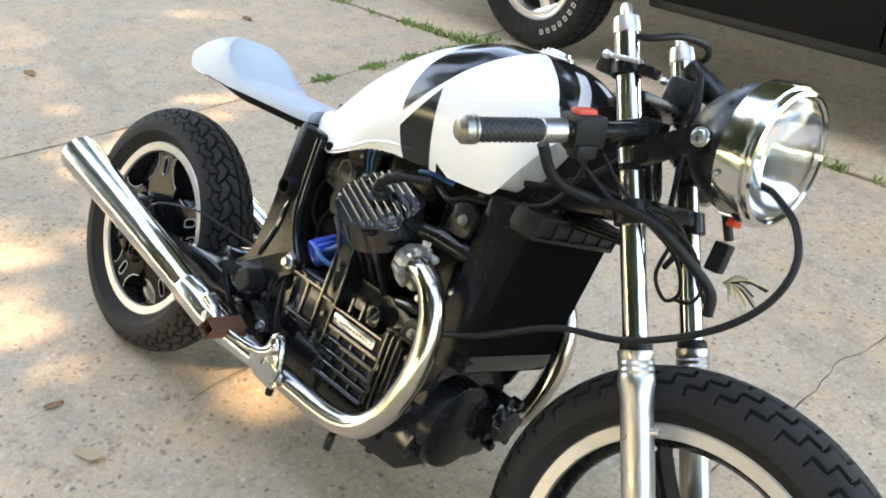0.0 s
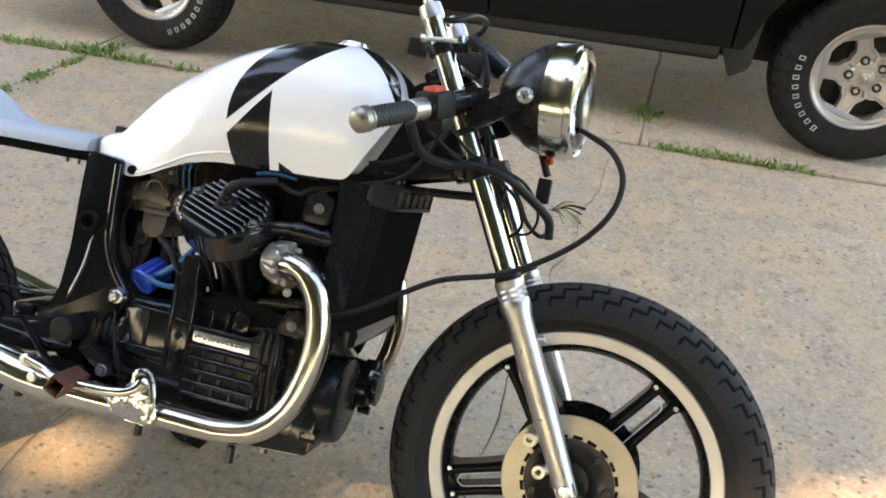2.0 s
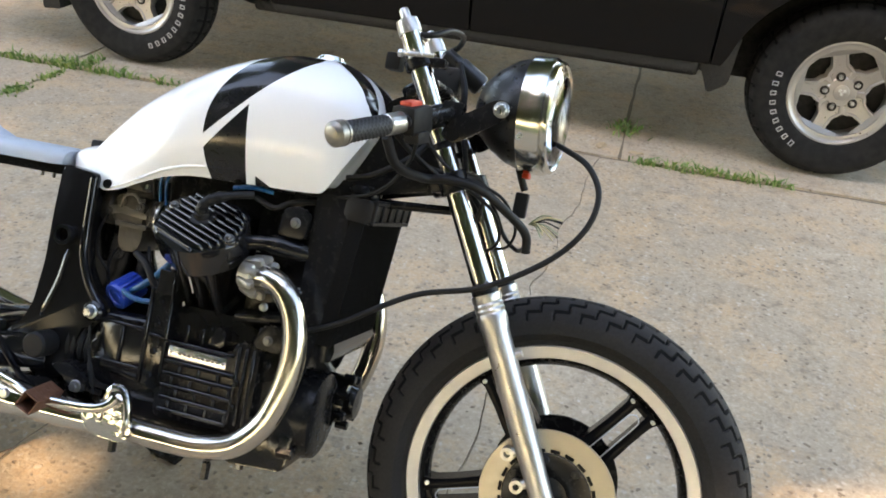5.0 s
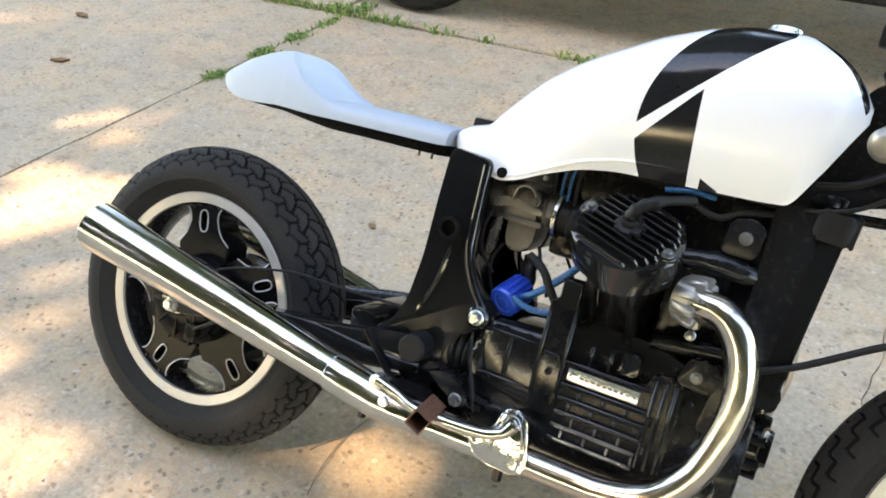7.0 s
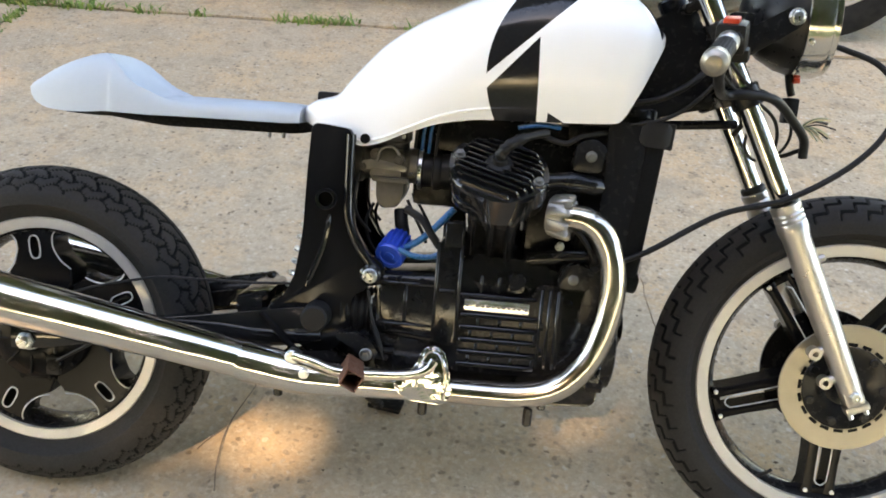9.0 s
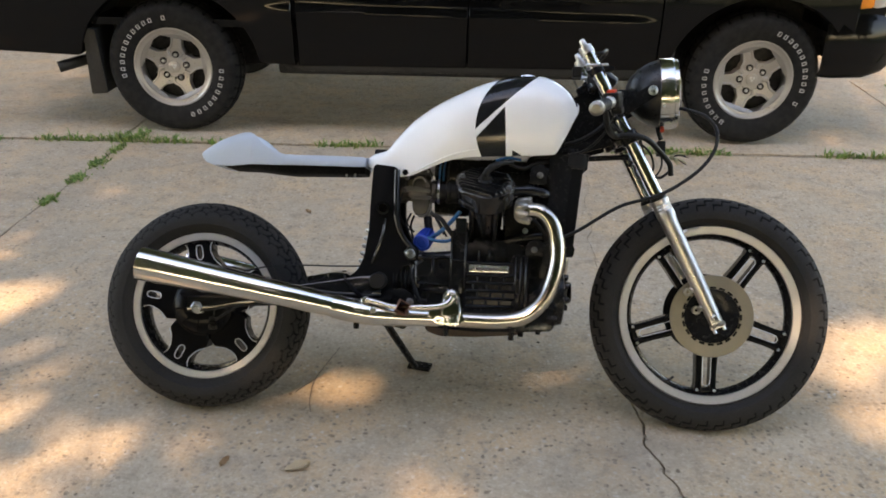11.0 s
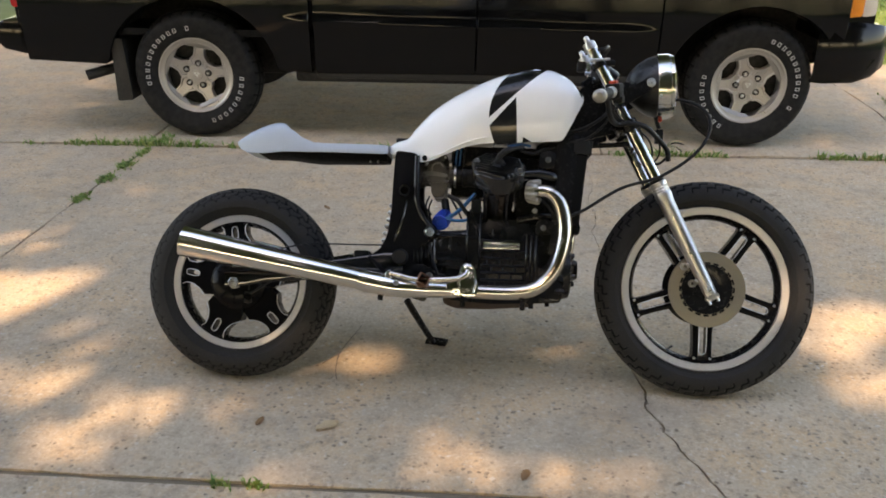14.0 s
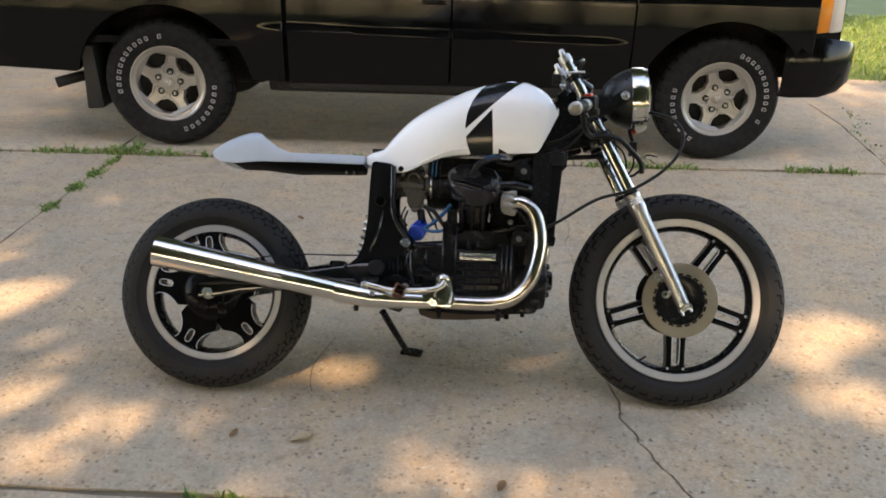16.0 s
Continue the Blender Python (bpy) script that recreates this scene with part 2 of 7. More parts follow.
RUST = worn("rusty_steel", (0.13, 0.055, 0.03), 0.75, 0.3, vary=0.5, scale=60, bump=0.6)
BLUE = worn("blue_anodised_plastic", (0.006, 0.05, 0.40), 0.35, coat=0.3, vary=0.2, scale=60, bump=0.1)
TEAL = worn("blue_vinyl_tube", (0.004, 0.085, 0.22), 0.3, vary=0.15, scale=60, bump=0.05)
RED = worn("red_switch_plastic", (0.55, 0.045, 0.016), 0.4, vary=0.1, scale=60, bump=0.05)
WIRE_A = worn("yellow_wire", (0.6, 0.5, 0.28), 0.5, bump=0)
WIRE_B = worn("green_wire", (0.30, 0.33, 0.2), 0.5, bump=0)
PLATE = worn("polished_badge_plate", (0.82, 0.82, 0.8), 0.2, 0.9, vary=0.05, bump=0)
LENS = Mat("clear_lamp_glass", (1, 1, 1), 0.02)
LENS.set("Transmission Weight", 1.0)
LENS.set("IOR", 1.45)
LENS = LENS.m
REFLECT = worn("lamp_reflector", (0.9, 0.9, 0.9), 0.12, 1.0, vary=0.03, scale=30, bump=0)


def tank_paint():
    """White gloss with black lightning panels, laid out in the tank's own length and height."""
    m = Mat("white_tank_paint_with_black_panels", (0.8, 0.8, 0.8), 0.12, coat=0.05, spec=0.36)
    sep = m.node("ShaderNodeSeparateXYZ")
    m.link(m.coords(), sep.inputs[0])
    x, y, z = sep.outputs
    ay = m.math("ABSOLUTE", y)

    def lin(a, b, c, d=0.0):
        """1 where a x + b z + c |y| + d > 0."""
        s = m.math("ADD", m.math("MULTIPLY", x, a), m.math("MULTIPLY", z, b))
        s = m.math("ADD", s, m.math("ADD", m.math("MULTIPLY", ay, c), d))
        return m.math("GREATER_THAN", s, 0.0)

    def both(*a):
        out = a[0]
        for b in a[1:]:
            out = m.math("MINIMUM", out, b)
        return out

    def either(*a):
        out = a[0]
        for b in a[1:]:
            out = m.math("MAXIMUM", out, b)
        return out

    dz = m.math("SUBTRACT", z, 0.845)
    left = m.math("GREATER_THAN", m.math("SUBTRACT", x, m.math("MULTIPLY", m.math("MULTIPLY", dz, dz), 3.0)), 0.7785)
    lower = both(left, lin(1.11, -1, 0, -0.0525), lin(-1, -0.06, 0, 0.913))
    upper = both(left, lin(-0.93, 1, 0, -0.1135), lin(-1, 0, 0, 0.95))
    crest = both(lin(1, 0, 0, -0.86), lin(0.5, 0, -1, -0.40), lin(0, 1, 0, -0.94))
    nose = both(lin(1, 0.55, 0, -1.565), lin(0, 1, 0, -0.83))
    v = m.math("SUBTRACT", ay, m.math("MULTIPLY", m.math("SUBTRACT", 1.0, z), 0.8))
    vee = m.math("LESS_THAN", m.math("ABSOLUTE", m.math("SUBTRACT", v, 0.03)), 0.015)
    nose_black = both(either(crest, nose), m.math("SUBTRACT", 1.0, both(vee, lin(1, 0, 0, -1.0))))
    notch = both(lin(1, 0, 0, -0.884), lin(-1, 0, 0, 0.91), lin(-0.5, -1, 0, 1.225))
    mask = either(lower, upper, nose_black, notch)
    big, fine = m.noise(7, 3.0), m.noise(160, 4.0)
    white = m.mix(big, (0.83, 0.83, 0.82), (0.86, 0.86, 0.855))
    dark = m.mix(fine, (0.008, 0.008, 0.009), (0.016, 0.016, 0.017))
    m.color(m.mix(mask, white, dark))
    m.rough(m.ramp(m.noise(22), [(0.3, 0.09), (0.7, 0.16)]))
    m.bump(m.noise(45, 2.0), 0.06, 0.0008)
    return m.m


TANK = tank_paint()

# ---- the motorcycle: x forward, z up along its own lean ----
LEAN = 25.5
bike = thing("motorcycle", "white and black cafe racer motorcycle leaning on its side stand", "motorcycle", pose(0, 0, 0, -LEAN))
FRONT, REAR = Vector((1.476, 0, 0.341)), Vector((-0.002, 0, 0.304))
RAKE = Vector((-0.225, 0, 0.437)).normalized()
STEM = Vector((1.155, 0, 0.90))
STEER = Matrix.Translation(STEM) @ Matrix.Rotation(radians(-2.2), 4, RAKE) @ Matrix.Translation(-STEM)


def tyre_mesh(R, rr, w, wb, groove, steps=960, drop=0.42, wide=74):
    """A tyre round y: bead, bulged side walls and a cut tread."""
    side = [(rr - 0.004, wb * 0.86), (rr + 0.006, wb), (rr + 0.016, wb * 1.06), (rr + 0.55 * (1 - drop) * (R - rr), w * 0.985), (rr + 0.78 * (1 - drop) * (R - rr), w), (rr + 0.95 * (1 - drop) * (R - rr), w * 0.99)]
    sh = R - rr
    crown = []
    n = 60
    for k in range(n + 1):
        u = -1 + 2 * k / n
        ang = u * radians(wide)
        crown.append((u, R - drop * sh * (1 - math.cos(ang)) / (1 - math.cos(radians(wide))), w * 0.97 * math.sin(ang) / math.sin(radians(wide))))
    rows = []
    for i in range(steps):
        a = 2 * math.pi * i / steps
        co, si = math.cos(a), math.sin(a)
        row = [(r * co, -h, r * si) for r, h in side]
        for u, r, h in crown:
            r -= groove(a, u) * 0.0045
            row.append((r * co, h, r * si))
        row += [(r * co, h, r * si) for r, h in side[::-1]]
        rows.append(row)
    bm = bmesh.new()
    grid(bm, rows, close_u=True, close_v=True)
    across = len(rows[0])
    # groove faces take the second, darker material as painted shade
    for i, f in enumerate(bm.faces):
        s, j = divmod(i, across)
        j -= len(side)
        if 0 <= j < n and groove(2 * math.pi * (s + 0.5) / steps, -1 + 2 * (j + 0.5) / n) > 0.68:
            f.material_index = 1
    return bm


def zigzag(a, u):
    """Stepped grooves that climb from the middle to the shoulder, as on a classic front tyre."""
    p = a * 42 / (2 * math.pi) + (0.5 if u > 0 else 0.0)
    v = abs(u)
    level = (0.04, 0.22, 0.48, 0.74, 0.95)
    for i in range(4):
        t = (p - 0.53 * i) % 1.0
        if (t < 0.05 or t > 0.95) and level[i] - 0.02 < v < level[i + 1] + 0.02:
            return 1.0
        if i < 3 and t < 0.55 and abs(v - level[i + 1]) < 0.032:
            return 1.0
    return 0.0


def blocks(a, u):
    """Small interlocked blocks, as on the rear tyre: zigzag ribs cut across by slanting grooves with soft edges."""
    p = a * 40 / (2 * math.pi)
    saw = abs((p % 1.0) * 2 - 1)
    v = abs(u)
    deep = 0.0
    for c, w in ((0.0, 0.03), (0.3, 0.04), (0.58, 0.04), (0.82, 0.03)):
        off = abs(v - c - 0.13 * (saw - 0.5) * (0 if c == 0 else 1))
        deep = max(deep, min(1.0, (w - off) / 0.02 + 0.5))
    band = 0 if v < 0.3 else 1 if v < 0.58 else 2 if v < 0.82 else 3
    q = (p + (0.0, 0.5, 0.15, 0.6)[band] + (1.2 * u, -1.2 * u, 0.8 * u, -0.4 * u)[band]) % 1.0
    off = min(q, 1 - q)
    if v < 0.97:
        deep = max(deep, min(1.0, ((0.07, 0.08, 0.09, 0.08)[band] - off) / 0.04 + 0.5))
    return max(0.0, deep) * 0.9


def ring(bm, pts, r, seg=6):
    """A closed wire along points."""
    n = len(pts)
    rows = []
    for i in range(n):
        d = (Vector(pts[(i + 1) % n]) - Vector(pts[i - 1])).normalized()
        u = Vector((0, 1, 0))
        v = d.cross(u)
        rows.append([Vector(pts[i]) + r * (math.cos(t) * u + math.sin(t) * v) for t in [2 * math.pi * k / seg for k in range(seg)]])
    return grid(bm, rows, close_u=True, close_v=True)


def holed(bm, outer, inner, y0, y1, bev=0.003):
    """A plate in x-z with one hole; both outlines have the same number of points."""
    c = sum((Vector((p[0], p[1])) for p in outer), Vector((0, 0))) / len(outer)
    shrink = [tuple(Vector(p) + (c - Vector(p)).normalized() * bev) for p in outer]
    rows = [[(x, y, z) for x, z in o] for o, y in ((inner, y0), (shrink, y0), (outer, y0 + bev), (outer, y1 - bev), (shrink, y1), (inner, y1))]
    return grid(bm, rows, close_u=True, close_v=True)


def oval(cx, cz, a, b, turn, n=24):
    c, s = math.cos(turn), math.sin(turn)
    out = []
    for k in range(n):
        t = 2 * math.pi * k / n
        u, v = a * math.copysign(abs(math.cos(t)) ** 0.7, math.cos(t)), b * math.copysign(abs(math.sin(t)) ** 0.7, math.sin(t))
        out.append((cx + u * c - v * s, cz + u * s + v * c))
    return out


def bolt(name, at, way, r, h, mat, parent, label="", washer=True, m=None):
    """A hexagon bolt head on a washer."""
    bm = bmesh.new()
    at, way = Vector(at), Vector(way).normalized()
    if washer:
        rod(bm, at, at + way * h * 0.3, r * 1.35, seg=16)
    tube(bm, [at, at + way * h * 0.85, at + way * h], [r, r, r * 0.82], 6)
    return part(name, bm, mat, parent, label, m)


# ---- front wheel ----
fw_m = STEER @ Matrix.Translation(FRONT)
bm = bmesh.new()
lathe(bm, [(0.012, -0.055), (0.034, -0.055), (0.038, -0.045), (0.04, -0.03), (0.06, -0.022), (0.07, -0.012), (0.07, 0.012), (0.06, 0.022), (0.04, 0.03), (0.036, 0.055), (0.012, 0.055)], 36, close=True)
front_wheel = part("front_wheel", bm, SATIN, bike, "black five-spoke front wheel with machined rim", fw_m)
part("tyre", tyre_mesh(0.341, 0.251, 0.049, 0.031, zigzag), (FRONT_TREAD, GROOVE_SHADE), front_wheel, "black ribbed front tyre with zigzag tread")
bm = bmesh.new()
for s in (-1, 1):
    lathe(bm, [(0.2335, s * 0.020), (0.236, s * 0.031), (0.256, s * 0.0345), (0.2585, s * 0.032), (0.2585, s * 0.028), (0.250, s * 0.027), (0.238, s * 0.018)], 96, close=True)
part("rim", bm, RIM, front_wheel, "bare machined aluminium rim flange")
bm = bmesh.new()
lathe(bm, [(0.232, -0.026), (0.2355, -0.024), (0.2365, 0.024), (0.232, 0.026), (0.222, 0.012), (0.219, 0.0), (0.222, -0.012)], 96, close=True)
part("rim_well", bm, SATIN, front_wheel)


def front_spoke():
    bm = bmesh.new()
    for s in (-1, 1):
        # one leg: a folded channel that widens into the hub
        rows = []
        for r, off, hw in ((0.05, 0.021, 0.016), (0.075, 0.0225, 0.0125), (0.12, 0.0215, 0.0095), (0.17, 0.0205, 0.0085), (0.208, 0.0205, 0.009), (0.224, 0.0225, 0.012)):
            sec = [(-hw, -0.010), (-hw, -0.021), (-hw * 0.55, -0.0235), (hw * 0.55, -0.0235), (hw, -0.021), (hw, -0.010), (hw, 0.021), (-hw, 0.021)]
            rows.append([(r, y, s * off + t) for t, y in sec])
        grid(bm, rows, close_v=True, caps=True)
    box(bm, (0.212, -0.02, -0.016), (0.226, 0.02, 0.016), 0.003)
    return bm


def front_edges():
    bm = bmesh.new()
    pts = [(0.085, -0.0245, 0.0125), (0.14, -0.0245, 0.0118), (0.19, -0.0245, 0.011), (0.2, -0.0245, 0.009), (0.206, -0.0245, 0.0), (0.2, -0.0245, -0.009), (0.19, -0.0245, -0.011), (0.14, -0.0245, -0.0118), (0.085, -0.0245, -0.0125)]
    tube(bm, smooth_path(pts, 4), 0.0011, 6)
    return bm


def turned(k, first=54.0):
    return Matrix.Rotation(-radians(first + 72 * k), 4, "Y")


sp = part("spoke", front_spoke(), WHEELBLACK, front_wheel, "", turned(0))
ed = part("edge_line", front_edges(), RIM, front_wheel, "bare aluminium edge", turned(0))
bm = bmesh.new()
rod(bm, (0.2185, -0.0225, 0.0245), (0.2185, -0.0275, 0.0245), 0.0042, seg=10)
ri = part("rivet", bm, STEEL, front_wheel, "", turned(0))
low_side = Matrix.Translation((0, 0, -0.049))
again("rivet", ri, front_wheel, turned(0) @ low_side)
for k in range(1, 5):
    again("spoke", sp, front_wheel, turned(k))
    again("edge_line", ed, front_wheel, turned(k), "bare aluminium edge")
    again("rivet", ri, front_wheel, turned(k))
    again("rivet", ri, front_wheel, turned(k) @ low_side)
bm = bmesh.new()
lathe(bm, [(0.077, -0.062), (0.117, -0.062), (0.1182, -0.060), (0.117, -0.0575), (0.077, -0.0575)], 72, close=True)
disc = part("brake_disc", bm, DISC, front_wheel, "worn tan steel brake disc")
# no cut slots: thin black blocks on the disc stand for their shade
bm = bmesh.new()
box(bm, (0.0785, -0.0632, -0.0085), (0.0845, -0.0622, 0.0085), 0.0005, None, 1)
slot = part("vent_slot", bm, CORE, front_wheel)
for k in range(1, 20):
    again("vent_slot", slot, front_wheel, Matrix.Rotation(2 * math.pi * k / 20, 4, "Y"))
bm = bmesh.new()
lathe(bm, [(0.03, -0.052), (0.05, -0.062), (0.0765, -0.0635), (0.078, -0.062), (0.078, -0.046), (0.05, -0.042)], 48, close=True)
for k in range(7):
    mm = Matrix.Rotation(2 * math.pi * k / 7, 4, "Y")
    rod(bm, mm @ Vector((0.066, -0.056, 0)), mm @ Vector((0.066, -0.066, 0)), 0.0085, seg=10)
part("disc_carrier", bm, SATIN, front_wheel)
bm = bmesh.new()
lathe(bm, [(0.03, 0.044), (0.117, 0.054), (0.117, 0.06), (0.03, 0.058)], 48, close=True)
part("brake_disc", bm, SATIN, front_wheel, "dark far-side brake disc")
bm = bmesh.new()
tube(bm, [(-0.12, -0.027, -0.2), (-0.106, -0.03, -0.192), (-0.094, -0.032, -0.182)], 0.0035, 8)
part("valve", bm, HOSE, front_wheel)

# ---- rear wheel ----
bm = bmesh.new()
lathe(bm, [(0.012, -0.075), (0.03, -0.078), (0.075, -0.072), (0.088, -0.062), (0.09, -0.02), (0.1, 0.0), (0.09, 0.06), (0.05, 0.085), (0.012, 0.09)], 48, close=True)
for k in range(10):
    mm = Matrix.Rotation(2 * math.pi * k / 10, 4, "Y")
    box(bm, (0.05, -0.079, -0.004), (0.088, -0.06, 0.004), 0.002, mm, 1)
rear_wheel = part("rear_wheel", bm, WHEELBLACK, bike, "black petal-spoked rear wheel with machined rim", Matrix.Translation(REAR))
part("tyre", tyre_mesh(0.3065, 0.2095, 0.066, 0.044, blocks, 960, 0.42, 72), (REAR_TREAD, GROOVE_SHADE), rear_wheel, "wide black block-tread rear tyre")
bm = bmesh.new()
for s in (-1, 1):
    lathe(bm, [(0.193, s * 0.032), (0.195, s * 0.044), (0.213, s * 0.0465), (0.2155, s * 0.044), (0.2155, s * 0.039), (0.208, s * 0.038), (0.198, s * 0.030)], 96, close=True)
part("rim", bm, RIM, rear_wheel, "bare machined aluminium rim flange")
bm = bmesh.new()
lathe(bm, [(0.19, -0.04), (0.1955, -0.038), (0.196, 0.038), (0.19, 0.04), (0.182, 0.018), (0.18, 0.0), (0.182, -0.018)], 96, close=True)
part("rim_well", bm, SATIN, rear_wheel)


def petal():
    """One wide pressed spoke with an oval slot."""
    half = [(0.06, 0.0), (0.062, 0.036), (0.082, 0.058), (0.108, 0.062), (0.13, 0.044), (0.155, 0.034), (0.175, 0.035), (0.19, 0.046), (0.196, 0.035), (0.198, 0.018), (0.199, 0.0)]
    pts = half + [(x, -z) for x, z in half[-2:0:-1]]
    dense = []
    for i in range(len(pts)):
        a, b = Vector(pts[i]), Vector(pts[(i + 1) % len(pts)])
        dense += [tuple(a), tuple((a + b) / 2)]
    inner = oval(0.158, 0, 0.02, 0.0085, 0, len(dense))
    # start both outlines at the hub side
    k0 = min(range(len(inner)), key=lambda i: inner[i][0])
    inner = inner[k0:] + inner[:k0]
    if inner[1][1] < inner[0][1] - 1e-6:
        inner = [inner[0]] + inner[:0:-1]
    bm = bmesh.new()
    holed(bm, dense, inner, -0.035, 0.03)
    return bm


def petal_edges():
    bm = bmesh.new()
    ring(bm, [(x, -0.0365, z) for x, z in oval(0.158, 0, 0.0215, 0.0098, 0, 28)], 0.0013)
    for s in (-1, 1):
        tube(bm, smooth_path([(0.188, -0.036, s * 0.045), (0.175, -0.036, s * 0.0355), (0.155, -0.036, s * 0.0345), (0.13, -0.036, s * 0.0445), (0.112, -0.036, s * 0.062)], 4), 0.0012, 6)
    return bm


sp = part("spoke", petal(), WHEELBLACK, rear_wheel, "", turned(0, 99))
ed = part("edge_line", petal_edges(), RIM, rear_wheel, "bare aluminium edge", turned(0, 99))
bm = bmesh.new()
rod(bm, (0.186, -0.034, 0.022), (0.186, -0.04, 0.022), 0.0038, seg=10)
ri = part("rivet", bm, SATIN, rear_wheel, "", turned(0, 99))
low_side = Matrix.Translation((0, 0, -0.044))
again("rivet", ri, rear_wheel, turned(0, 99) @ low_side)
for k in range(1, 5):
    again("spoke", sp, rear_wheel, turned(k, 99))
    again("edge_line", ed, rear_wheel, turned(k, 99), "bare aluminium edge")
    again("rivet", ri, rear_wheel, turned(k, 99))
    again("rivet", ri, rear_wheel, turned(k, 99) @ low_side)
bm = bmesh.new()
lathe(bm, [(0.012, -0.088), (0.03, -0.092), (0.072, -0.086), (0.08, -0.078), (0.08, -0.06), (0.012, -0.06)], 48, close=True)
rod(bm, (0.045, -0.086, -0.045), (0.045, -0.104, -0.045), 0.014)
part("drum_plate", bm, WHEELBLACK, rear_wheel)
bm = bmesh.new()
box(bm, (0.034, -0.0935, -0.0025), (0.07, -0.084, 0.0025), 0.001, None, 1)
fin = part("drum_fin", bm, WHEELBLACK, rear_wheel, "", Matrix.Rotation(0.2, 4, "Y"))
for k in range(1, 9):
    again("drum_fin", fin, rear_wheel, Matrix.Rotation(2 * math.pi * k / 9 + 0.2, 4, "Y"))
bm = bmesh.new()
slab(bm, rounded([(0.018, 0.004), (0.03, 0.02), (0.075, 0.026), (0.1, 0.022), (0.1, 0.012), (0.06, 0.01), (0.03, -0.004)], 0.005), -0.108, -0.1, 0.0015)
rod(bm, (0.092, -0.098, 0.017), (0.092, -0.114, 0.017), 0.006, seg=10)
rod(bm, (0.05, -0.098, 0.017), (0.05, -0.112, 0.017), 0.0055, seg=6)
part("brake_arm", bm, STEEL, rear_wheel, "plated brake arm")
bm = bmesh.new()
rod(bm, (0, -0.09, 0), (0, -0.105, 0), 0.021)
tube(bm, [(0, -0.104, 0), (0, -0.119, 0), (0, -0.122, 0)], [0.0165, 0.0165, 0.013], 6)
rod(bm, (0, -0.12, 0), (0, -0.131, 0), 0.009)
part("axle_nut", bm, STEEL, rear_wheel, "bright axle nut")

